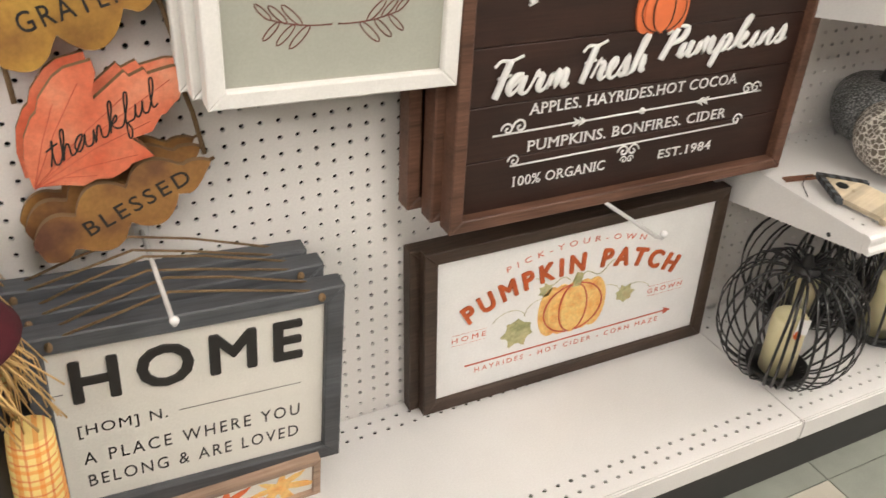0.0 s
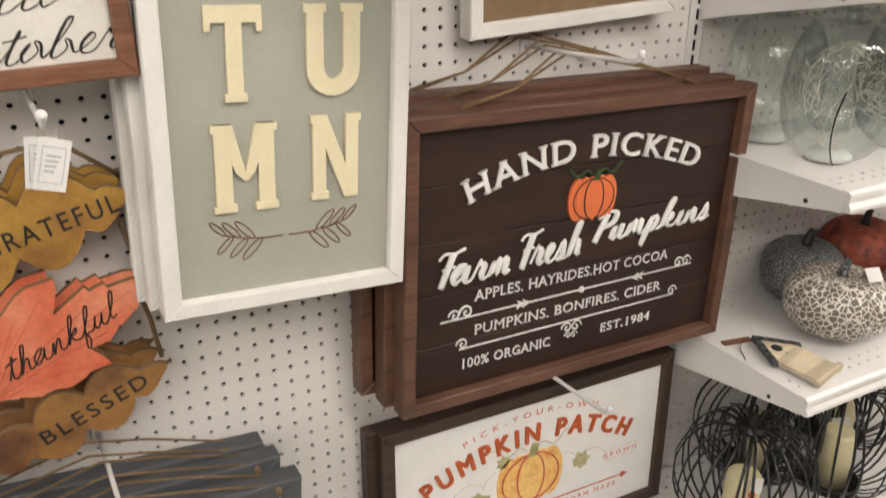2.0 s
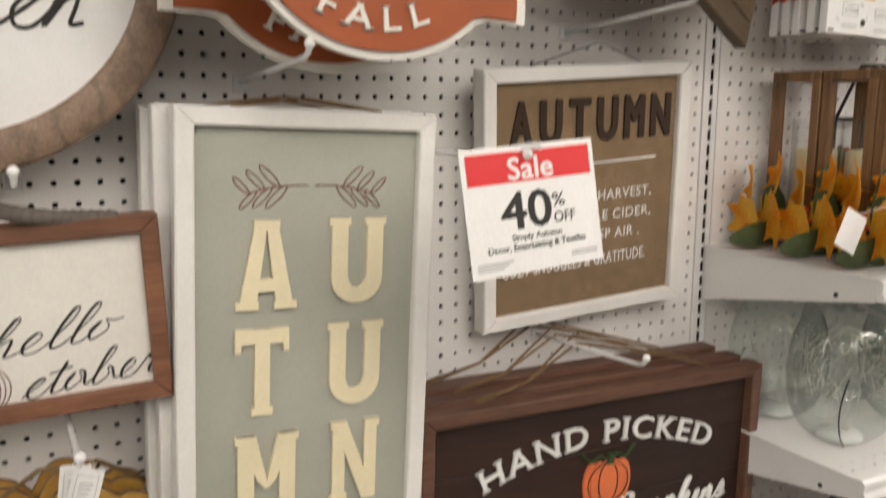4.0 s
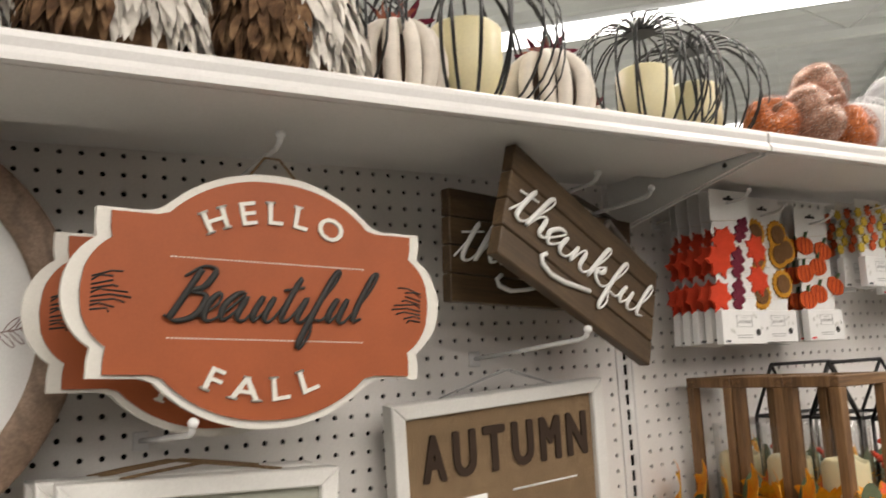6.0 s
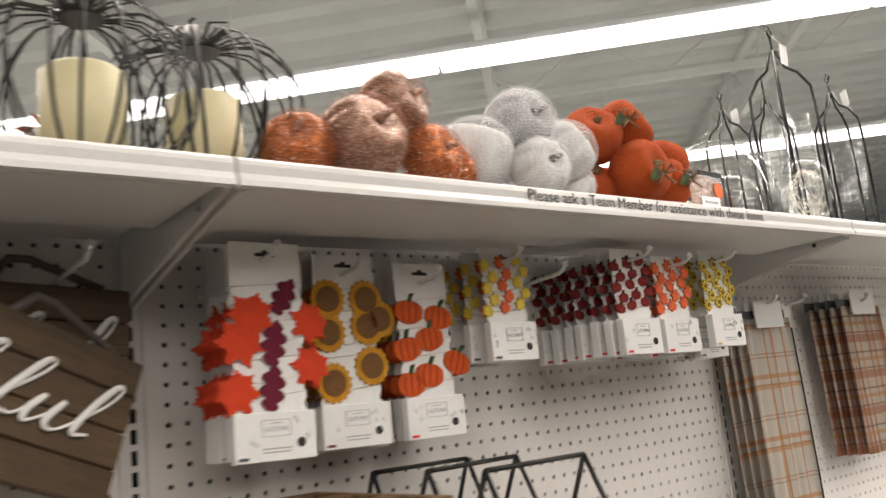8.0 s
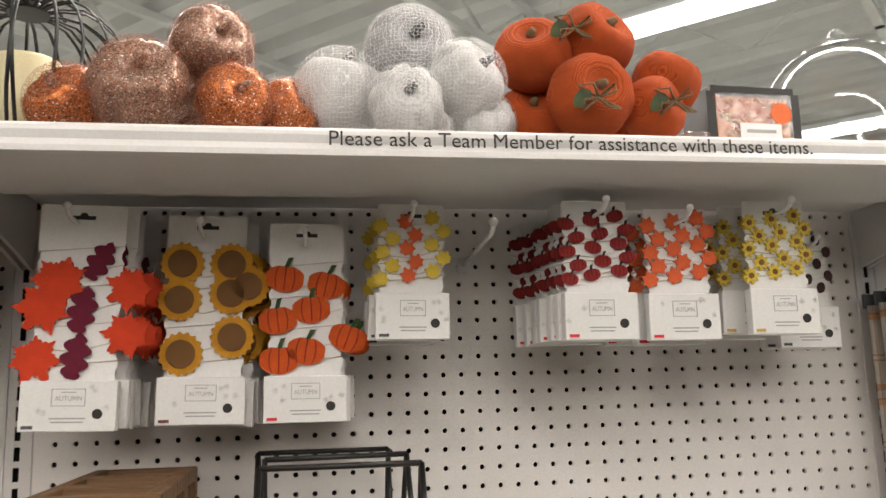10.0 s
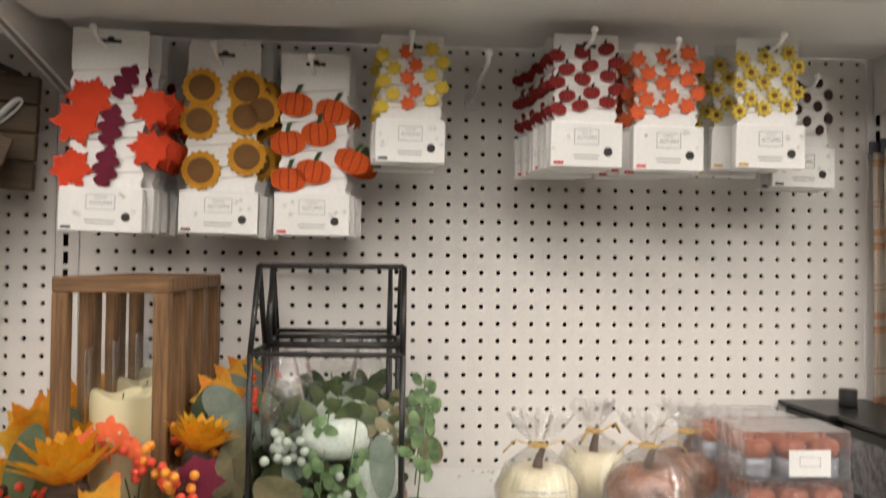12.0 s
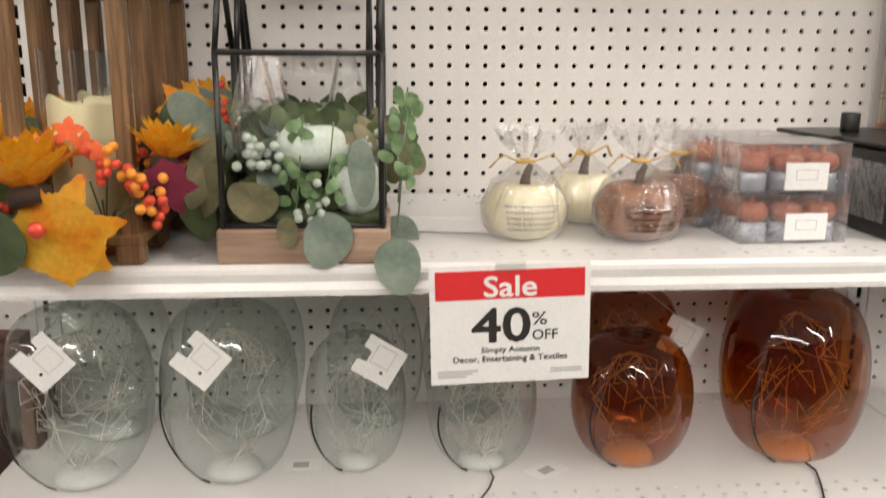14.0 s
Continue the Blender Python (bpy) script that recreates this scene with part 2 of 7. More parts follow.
M["sale"] = plain("sale_red", (0.70, 0.03, 0.035), 0.45, vary=0.03)
M["grey"] = plain("grey_print", (0.42, 0.42, 0.42), 0.6)
M["mustard"] = blotched("painted_oak_leaf", [(0.25, (0.14, 0.05, 0.02)), (0.45, (0.38, 0.20, 0.04)), (0.65, (0.52, 0.31, 0.06)), (0.85, (0.30, 0.10, 0.03))], 13)
M["coral"] = blotched("painted_maple_leaf", [(0.3, (0.60, 0.11, 0.05)), (0.55, (0.72, 0.22, 0.12)), (0.8, (0.76, 0.42, 0.27))], 13)
M["umber"] = blotched("painted_brown_leaf", [(0.3, (0.12, 0.05, 0.03)), (0.55, (0.30, 0.15, 0.045)), (0.8, (0.40, 0.23, 0.06))], 14)
M["mdf"] = plain("cut_board_edge", (0.24, 0.145, 0.07), 0.8)
M["feltred"] = woven("felt_red", (0.80, 0.075, 0.02), (0.5, 0.035, 0.01), 700, 0.3)
M["feltwine"] = woven("felt_wine", (0.19, 0.012, 0.04), (0.10, 0.006, 0.02), 700, 0.3)
M["feltyellow"] = woven("felt_yellow", (0.72, 0.36, 0.03), (0.5, 0.22, 0.015), 700, 0.3)
M["feltbrown"] = woven("felt_brown", (0.24, 0.12, 0.045), (0.14, 0.065, 0.02), 700, 0.3)
M["feltorange"] = woven("felt_orange", (0.74, 0.12, 0.015), (0.5, 0.07, 0.01), 700, 0.3)
M["feltgreen"] = woven("felt_green", (0.06, 0.11, 0.04), (0.03, 0.06, 0.02), 700, 0.3)
M["feltapple"] = woven("felt_apple", (0.36, 0.03, 0.025), (0.2, 0.012, 0.012), 700, 0.3)
M["feltbright"] = woven("felt_bright_orange", (0.86, 0.17, 0.06), (0.6, 0.1, 0.03), 700, 0.3)
M["feltsun"] = woven("felt_sun", (0.80, 0.62, 0.09), (0.6, 0.42, 0.05), 700, 0.3)
M["feltdark"] = woven("felt_dark", (0.07, 0.025, 0.025), (0.03, 0.01, 0.01), 700, 0.3)
M["string"] = plain("white_string", (0.72, 0.68, 0.6), 0.8)
M["glitcopper"] = glitter("copper_glitter", (0.50, 0.14, 0.03))
M["glitrose"] = glitter("rose_gold_glitter", (0.36, 0.235, 0.175))
M["whiteflock"] = woven("white_knit", (0.72, 0.72, 0.71), (0.5, 0.5, 0.5), 260, 0.4)
M["greyflock"] = woven("grey_knit", (0.46, 0.46, 0.47), (0.28, 0.28, 0.29), 260, 0.4)
M["knit"] = woven("orange_knit", (0.66, 0.11, 0.012), (0.36, 0.05, 0.006), 330, 0.8)
M["petal"] = blotched("sunflower_petal", [(0.3, (0.80, 0.26, 0.01)), (0.6, (0.86, 0.44, 0.02)), (0.85, (0.80, 0.5, 0.05))], 40)
M["maple"] = blotched("silk_maple", [(0.25, (0.80, 0.20, 0.012)), (0.42, (0.85, 0.40, 0.02)), (0.62, (0.86, 0.54, 0.06))], 22)
for key in ("petal", "maple"):
    # thin dyed cloth lets light through
    nt = M[key].node_tree
    bs, tl, mx = nt.nodes["Principled BSDF"], nt.nodes.new("ShaderNodeBsdfTranslucent"), nt.nodes.new("ShaderNodeMixShader")
    mx.inputs[0].default_value = 0.42
    nt.links.new(bs.inputs["Base Color"].links[0].from_socket, tl.inputs["Color"])
    nt.links.new(bs.outputs[0], mx.inputs[1])
    nt.links.new(tl.outputs[0], mx.inputs[2])
    nt.links.new(mx.outputs[0], nt.nodes["Material Output"].inputs["Surface"])
M["seed"] = plain("flower_seed", (0.04, 0.022, 0.012), 0.9, relief=0.8)
M["leafdark"] = blotched("silk_leaf_dark", [(0.3, (0.03, 0.05, 0.02)), (0.7, (0.09, 0.12, 0.045))], 30)
M["eucalyptus"] = blotched("silk_eucalyptus", [(0.3, (0.12, 0.16, 0.13)), (0.7, (0.22, 0.27, 0.22))], 30)
M["sprig"] = blotched("silk_sprig", [(0.3, (0.08, 0.15, 0.06)), (0.7, (0.20, 0.31, 0.15))], 40)
M["leafgrey"] = blotched("silk_leaf_grey", [(0.3, (0.10, 0.10, 0.05)), (0.7, (0.24, 0.21, 0.12))], 30)
M["berryred"] = plain("berry_red", (0.62, 0.06, 0.025), 0.35)
M["berryorange"] = plain("berry_orange", (0.80, 0.30, 0.03), 0.35)
M["berrysage"] = plain("berry_sage", (0.42, 0.48, 0.42), 0.5)
M["mint"] = blotched("pale_mint_pumpkin", [(0.3, (0.52, 0.62, 0.55)), (0.7, (0.74, 0.78, 0.72))], 20)
M["fur"] = blotched("brown_feather", [(0.3, (0.05, 0.022, 0.01)), (0.5, (0.14, 0.075, 0.035)), (0.75, (0.34, 0.21, 0.11))], 45, 0.95)
M["furwhite"] = plain("white_fur", (0.72, 0.68, 0.62), 0.95, vary=0.2, scale=60)
M["pinecone"] = blotched("red_mix", [(0.3, (0.10, 0.025, 0.02)), (0.7, (0.36, 0.07, 0.03))], 60)
M["tin"] = plain("candle_tin", (0.55, 0.60, 0.68), 0.25, 0.6)
M["copperwax"] = plain("terracotta_wax", (0.42, 0.13, 0.07), 0.4)
M["ribbon"] = plain("yellow_raffia", (0.66, 0.42, 0.12), 0.6)
M["maroon"] = woven("maroon_felt", (0.10, 0.008, 0.018), (0.05, 0.004, 0.008), 500, 0.4)
M["straw"] = plain("raffia_straw", (0.66, 0.43, 0.17), 0.7)
M["floor"] = plain("vinyl_tile", (0.27, 0.285, 0.25), 0.25, vary=0.12, scale=9, relief=0.03)
M["floorlight"] = plain("vinyl_tile_pale", (0.50, 0.47, 0.40), 0.25, vary=0.1, scale=9, relief=0.03)
M["ceil"] = plain("ceiling_white", (0.76, 0.76, 0.77), 0.7, vary=0.06, scale=2)
M["joist"] = plain("joist_white", (0.80, 0.80, 0.80), 0.6, vary=0.06, scale=2)
M["tube"] = emitter("lamp_diffuser", (1.0, 0.97, 0.93), 4.0)
M["storewall"] = plain("store_wall", (0.55, 0.58, 0.66), 0.7, vary=0.06, scale=1)
# kept dark so the unseen wall opposite throws little light back
M["aisle"] = plain("bounce_dark", (0.10, 0.08, 0.07), 0.8, vary=0.4, scale=4)
M["towel"] = plaid("autumn_plaid", (0.80, 0.76, 0.69), [(0.0, 0.075, (0.68, 0.27, 0.04)), (0.11, 0.025, (0.45, 0.17, 0.04)), (0.17, 0.075, (0.70, 0.33, 0.07)), (0.60, 0.022, (0.55, 0.22, 0.05)), (0.66, 0.022, (0.55, 0.22, 0.05))], 0.125)
M["towelred"] = plaid("rust_plaid", (0.70, 0.62, 0.53), [(0.0, 0.22, (0.46, 0.15, 0.05)), (0.30, 0.05, (0.20, 0.06, 0.03)), (0.52, 0.10, (0.60, 0.30, 0.10)), (0.75, 0.05, (0.30, 0.09, 0.04))], 0.085)
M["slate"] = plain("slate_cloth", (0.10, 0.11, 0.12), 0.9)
M["potpourri"] = blotched("potpourri", [(0.3, (0.18, 0.04, 0.012)), (0.5, (0.70, 0.22, 0.04)), (0.75, (0.62, 0.42, 0.2))], 120)
M["goldwire"] = plain("silver_wire", (0.92, 0.88, 0.80), 0.3, 0.8)
M["amberwire"] = plain("copper_wire", (0.95, 0.62, 0.26), 0.3, 0.8)
M["bead"] = plain("grey_bead", (0.13, 0.11, 0.095), 0.6)
M["plaidskin"] = plaid("yellow_plaid", (0.78, 0.60, 0.22), [(0.0, 0.25, (0.75, 0.22, 0.03)), (0.5, 0.12, (0.6, 0.08, 0.03))], 0.022)


def mosaic_material():
    m, n, l, b = shader("mosaic_pumpkin", 0.35)
    vo = n.new("ShaderNodeTexVoronoi")
    vo.feature = "DISTANCE_TO_EDGE"
    vo.inputs["Scale"].default_value = 96
    l.new(coords(n, l), vo.inputs["Vector"])
    l.new(ramp(n, l, vo.outputs["Distance"], [(0.055, (0.72, 0.69, 0.62)), (0.10, (0.15, 0.125, 0.10))]), b.inputs["Base Color"])
    bump(n, l, b, vo.outputs["Distance"], 0.5, 0.003)
    return m


def speckled_material():
    m, n, l, b = shader("silver_beaded", 0.35, 0.4)
    vo = n.new("ShaderNodeTexVoronoi")
    vo.inputs["Scale"].default_value = 260
    l.new(coords(n, l), vo.inputs["Vector"])
    l.new(ramp(n, l, vo.outputs["Distance"], [(0.2, (0.34, 0.35, 0.35)), (0.6, (0.08, 0.085, 0.085))]), b.inputs["Base Color"])
    bump(n, l, b, vo.outputs["Distance"], 0.8, 0.003)
    return m


def net_material(name, col):
    """A coarse mesh bag: threads with clear gaps between them."""
    m, n, l, b = shader(name, 0.6)
    b.inputs["Base Color"].default_value = (*col, 1)
    v = coords(n, l, (1, 1, 1), "Object")
    vo = n.new("ShaderNodeTexVoronoi")
    vo.feature = "DISTANCE_TO_EDGE"
    vo.inputs["Scale"].default_value = 240
    vo.inputs["Randomness"].default_value = 0.35
    l.new(v, vo.inputs["Vector"])
    k = n.new("ShaderNodeMath")
    k.operation = "LESS_THAN"
    k.inputs[1].default_value = 0.045
    l.new(vo.outputs["Distance"], k.inputs[0])
    l.new(k.outputs[0], b.inputs["Alpha"])
    return m


M["mosaic"], M["speckled"] = mosaic_material(), speckled_material()
M["netwhite"], M["netcopper"] = net_material("white_net", (0.8, 0.8, 0.8)), net_material("copper_net", (0.35, 0.12, 0.06))
# ---- mesh helpers ----
PITCH = 0.0254
TAU = 2 * math.pi


def mesh_of(bm, name, smooth=False):
    me = bpy.data.meshes.new(name)
    bmesh.ops.recalc_face_normals(bm, faces=bm.faces)
    bm.to_mesh(me)
    bm.free()
    if smooth:
        me.shade_smooth()
    return me


def part(name, bm, material, parent=None, label="", smooth=False, m=None):
    """Links a bmesh (or a ready mesh) as one object under a thing or a part."""
    me = bm if isinstance(bm, bpy.types.Mesh) else mesh_of(bm, name, smooth)
    if not me.materials:
        for k in material if isinstance(material, (list, tuple)) else (material,):
            me.materials.append(M[k])
    ob = new(name, me)
    ob.parent = parent
    if m is not None:
        ob.matrix_local = m
    return tagged(ob, label)


def thing(name, label, category, m, group="", kind=""):
    ob = new(name)
    ob.empty_display_size = 0.05
    ob.matrix_world = m
    return tagged(ob, label, category, group, kind)


def box(bm, x0, x1, y0, y1, z0, z1, bevel=0.0, seg=1, mi=0):
    r = bmesh.ops.create_cube(bm, size=1)
    vs = r["verts"]
    for v in vs:
        v.co = Vector(((x0 + x1) / 2 + v.co.x * (x1 - x0), (y0 + y1) / 2 + v.co.y * (y1 - y0), (z0 + z1) / 2 + v.co.z * (z1 - z0)))
    fs = {f for v in vs for f in v.link_faces}
    for f in fs:
        f.material_index = mi
    if bevel:
        es = list({e for v in vs for e in v.link_edges})
        r = bmesh.ops.bevel(bm, geom=es, offset=bevel, segments=seg, affect="EDGES")
        for f in r["faces"]:
            f.material_index = mi
    return bm


def boxes(*rows, bevel=0.0, seg=1):
    bm = bmesh.new()
    for r in rows:
        box(bm, *r, bevel=bevel, seg=seg)
    return bm


def tube(bm, pts, r, n=6, closed=False, mi=0, flat=1.0):
    """A round (or, with flat under 1, a ribbon-like) rod along points."""
    pts = [Vector(p) for p in pts]
    rings, up = [], None
    for i, p in enumerate(pts):
        a = pts[(i - 1) % len(pts)] if (closed or i) else p
        b = pts[(i + 1) % len(pts)] if (closed or i < len(pts) - 1) else p
        d = (b - a).normalized() if (b - a).length > 1e-9 else Vector((0, 0, 1))
        if up is None:
            up = Vector((0, 0, 1)) if abs(d.z) < 0.9 else Vector((1, 0, 0))
        s = d.cross(up)
        s = s.normalized() if s.length > 1e-6 else d.orthogonal().normalized()
        up = s.cross(d).normalized()
        rr = r(i / max(1, len(pts) - 1)) if callable(r) else r
        rings.append([bm.verts.new(p + (s * math.cos(TAU * k / n) + up * math.sin(TAU * k / n) * flat) * rr) for k in range(n)])
    m = len(rings)
    for i in range(m if closed else m - 1):
        for k in range(n):
            f = bm.faces.new((rings[i][k], rings[i][(k + 1) % n], rings[(i + 1) % m][(k + 1) % n], rings[(i + 1) % m][k]))
            f.material_index, f.smooth = mi, True
    if not closed:
        for ring in (rings[0], rings[-1]):
            f = bm.faces.new(ring)
            f.material_index = mi
    return bm


def rods(rows, r, n=6, **kw):
    bm = bmesh.new()
    for p in rows:
        tube(bm, p, r, n, **kw)
    return bm


def lathe(profile, n=48, ribs=0, depth=0.0, at=(0, 0, 0), bm=None, mi=0, sharp=0.6, squash=1.0, caps=True):
    """Turned shape from (radius, height) rows; ribs press grooves into it, as on a pumpkin."""
    bm = bm or bmesh.new()
    rows = []
    for r, z in profile:
        ring = []
        for k in range(n):
            a = TAU * k / n
            f = 1 - depth * (1 - abs(math.sin(ribs * a / 2)) ** sharp) if ribs else 1
            ring.append(bm.verts.new((at[0] + r * f * math.cos(a), at[1] + r * f * math.sin(a) * squash, at[2] + z)))
        rows.append(ring)
    for a, b in zip(rows, rows[1:]):
        for k in range(n):
            f = bm.faces.new((a[k], a[(k + 1) % n], b[(k + 1) % n], b[k]))
            f.smooth, f.material_index = True, mi
    for ring, (r, z) in ((rows[0], profile[0]), (rows[-1], profile[-1])):
        if r > 1e-5 and caps:
            f = bm.faces.new(ring)
            f.material_index = mi
    bmesh.ops.remove_doubles(bm, verts=[v for ring in (rows[0], rows[-1]) for v in ring], dist=1e-6)
    return bm


def ball(r, at=(0, 0, 0), bm=None, sub=2, mi=0, sz=1.0):
    bm = bm or bmesh.new()
    res = bmesh.ops.create_icosphere(bm, subdivisions=sub, radius=r)
    for v in res["verts"]:
        v.co = Vector((v.co.x + at[0], v.co.y + at[1], v.co.z * sz + at[2]))
        for f in v.link_faces:
            f.smooth, f.material_index = True, mi
    return bm


def slab(outline, y0, y1, bm=None, mi=0, side=None, hole=None):
    """A flat shape in the x-z plane with thickness from y0 (front) to y1."""
    bm = bm or bmesh.new()
    a = [bm.verts.new((x, y0, z)) for x, z in outline]
    b = [bm.verts.new((x, y1, z)) for x, z in outline]
    n = len(a)
    faces = [bm.faces.new(a), bm.faces.new(b[::-1])]
    for f in faces:
        f.material_index = mi
        f.normal_update()
    for k in range(n):
        f = bm.faces.new((a[k], b[k], b[(k + 1) % n], a[(k + 1) % n]))
        f.material_index = mi if side is None else side
    bmesh.ops.triangulate(bm, faces=faces)
    return bm


def frame_mesh(w, h, bar, y0, y1, bevel=0.0015):
    """Four mitred bars, centred in x and z, front at y0."""
    bm = bmesh.new()
    o = [(-w / 2, -h / 2), (w / 2, -h / 2), (w / 2, h / 2), (-w / 2, h / 2)]
    i = [(x - math.copysign(bar, x), z - math.copysign(bar, z)) for x, z in o]
    for k in range(4):
        p = [o[k], o[(k + 1) % 4], i[(k + 1) % 4], i[k]]
        fr = [bm.verts.new((x, y0, z)) for x, z in p]
        bk = [bm.verts.new((x, y1, z)) for x, z in p]
        bm.faces.new(fr), bm.faces.new(bk[::-1])
        for j in range(4):
            bm.faces.new((fr[j], bk[j], bk[(j + 1) % 4], fr[(j + 1) % 4]))
    if bevel:
        es = [e for e in bm.edges if abs(e.verts[0].co.y - e.verts[1].co.y) < 1e-6 and abs(e.verts[0].co.y - y0) < 1e-6]
        bmesh.ops.bevel(bm, geom=es, offset=bevel, segments=1, affect="EDGES")
    return bm


def grid_mesh(name, xs, zs, hx, hz, sides=8, depth=0.004, plane="xz", y=0.0, holed=None):
    """A sheet cut into cells, each with a punched hole of half size hx, hz (rectangular for sides=4); xs, zs are cell edges.
    plane xz faces -y, plane xy faces up."""
    vs, fs = [], []

    def put(u, v, d):
        vs.append((u, y + d, v) if plane == "xz" else (u, v, y - d))
        return len(vs) - 1

    for i in range(len(xs) - 1):
        for j in range(len(zs) - 1):
            x0, x1, z0, z1 = xs[i], xs[i + 1], zs[j], zs[j + 1]
            cx, cz = (x0 + x1) / 2, (z0 + z1) / 2
            c = [put(x0, z0, 0), put(x1, z0, 0), put(x1, z1, 0), put(x0, z1, 0)]
            if holed and not holed(i, j):
                fs.append(tuple(c))
                continue
            if sides == 4:
                ring = [(-1, -1), (1, -1), (1, 1), (-1, 1)]
            else:
                ring = [(math.cos(math.radians(a)), math.sin(math.radians(a))) for a in range(-135, 225, 45)]
            f = [put(cx + hx * a, cz + hz * b, 0) for a, b in ring]
            g = [put(cx + hx * a, cz + hz * b, depth) for a, b in ring]
            k = len(ring)
            if k == 4:
                for q in range(4):
                    fs.append((c[q], c[(q + 1) % 4], f[(q + 1) % 4], f[q]))
            else:
                for q in range(4):
                    fs.append((c[q], c[(q + 1) % 4], f[2 * q + 2 - 8 * (q == 3)], f[2 * q + 1], f[2 * q]))
            for q in range(k):
                fs.append((f[q], f[(q + 1) % k], g[(q + 1) % k], g[q]))
    me = bpy.data.meshes.new(name)
    me.from_pydata(vs, [], fs)
    me.validate()
    return me


# ---- writing ----
def glyph_mesh(text, bold=0.0, shear=0.0, spacing=1.0, extrude=0.0):
    cu = bpy.data.curves.new("writing", "FONT")
    cu.body, cu.size, cu.offset, cu.shear, cu.space_character, cu.extrude = text, 1.0, bold, shear, spacing, extrude
    cu.align_x, cu.resolution_u = "LEFT", 3
    ob = bpy.data.objects.new("writing", cu)
    scene.collection.objects.link(ob)
    bpy.context.view_layer.update()
    me = bpy.data.meshes.new_from_object(ob.evaluated_get(bpy.context.evaluated_depsgraph_get()))
    bpy.data.objects.remove(ob)
    return me


def with_serifs(me, ext):
    """The same letters with a short bar across each stem's foot and head."""
    co = [v.co.copy() for v in me.vertices]
    lo, hi = 0.0, max(c.y for c in co)
    vs, fs = [tuple(c) for c in co], [tuple(p.vertices) for p in me.polygons]
    for e in me.edges:
        a, b = (co[k] for k in e.vertices)
        if a.z < 0.49 or b.z < 0.49 or abs(a.y - b.y) > 0.004 or abs(a.x - b.x) < 0.02 or abs(a.x - b.x) > 0.3:
            continue
        foot, head = abs(a.y - lo) < 0.012, abs(a.y - hi) < 0.03
        if not (foot or head):
            continue
        x0, x1 = min(a.x, b.x) - ext, max(a.x, b.x) + ext
        y0, y1 = (a.y, a.y + 0.045) if foot else (a.y - 0.045, a.y)
        k = len(vs)
        vs += [(x, y, z) for z in (-0.502, 0.502) for x, y in ((x0, y0), (x1, y0), (x1, y1), (x0, y1))]
        fs += [(k + 3, k + 2, k + 1, k), (k + 4, k + 5, k + 6, k + 7)] + [(k + i, k + (i + 1) % 4, k + 4 + (i + 1) % 4, k + 4 + i) for i in range(4)]
    out = bpy.data.meshes.new("writing")
    out.from_pydata(vs, [], fs)
    return out


def lettering(text, parent, material, x, z, w, h, y, depth=0.0015, bold=0.0, shear=0.0, spacing=1.0, arc=0.0, name="lettering", turn=0.0, label="", serif=0.0):
    """Writing centred at x, z, w wide and h high, its front at y. arc lifts the middle by that many metres; serif adds feet to the stems."""
    me = glyph_mesh(text, 0.0, shear, spacing, 0.5)
    if serif:
        me = with_serifs(me, serif)
    co = np.array([v.co[:] for v in me.vertices])
    lo, hi = co.min(0), co.max(0)
    u = (co[:, 0] - (lo[0] + hi[0]) / 2) / (hi[0] - lo[0]) * w
    v = (co[:, 1] - (lo[1] + hi[1]) / 2) / (hi[1] - lo[1]) * h
    d = (0.5 - co[:, 2]) * depth
    if arc:
        rad = (w * w / 4 + arc * arc) / (2 * arc)
        ang = u / abs(rad) * (1 if rad > 0 else -1)
        u, v = (rad + v) * np.sin(ang), (rad + v) * np.cos(ang) - rad + arc / 2
    c, s = math.cos(radians(turn)), math.sin(radians(turn))
    for k, vert in enumerate(me.vertices):
        vert.co = (x + c * u[k] - s * v[k], y + d[k], z + s * u[k] + c * v[k])
    if bold:
        # heavier strokes: the same letters again, a hair to each side
        grow = bold / 0.7 * h
        base = np.array([q.co[:] for q in me.vertices])
        faces = [tuple(q.vertices) for q in me.polygons]
        vs, fs = [], []
        for k, (du, dv) in enumerate(((0, 0), (1, 0), (-1, 0), (0, 0.8), (0, -0.8), (0.7, 0.6), (-0.7, 0.6), (0.7, -0.6), (-0.7, -0.6))):
            fs += [tuple(i + len(vs) for i in q) for q in faces]
            vs += [tuple(q) for q in base + np.array([du * grow, 0.00003 * k, dv * grow])]
        me = bpy.data.meshes.new(name)
        me.from_pydata(vs, [], fs)
    me.materials.clear()
    me.name = name
    return part(name, me, material, parent, label)


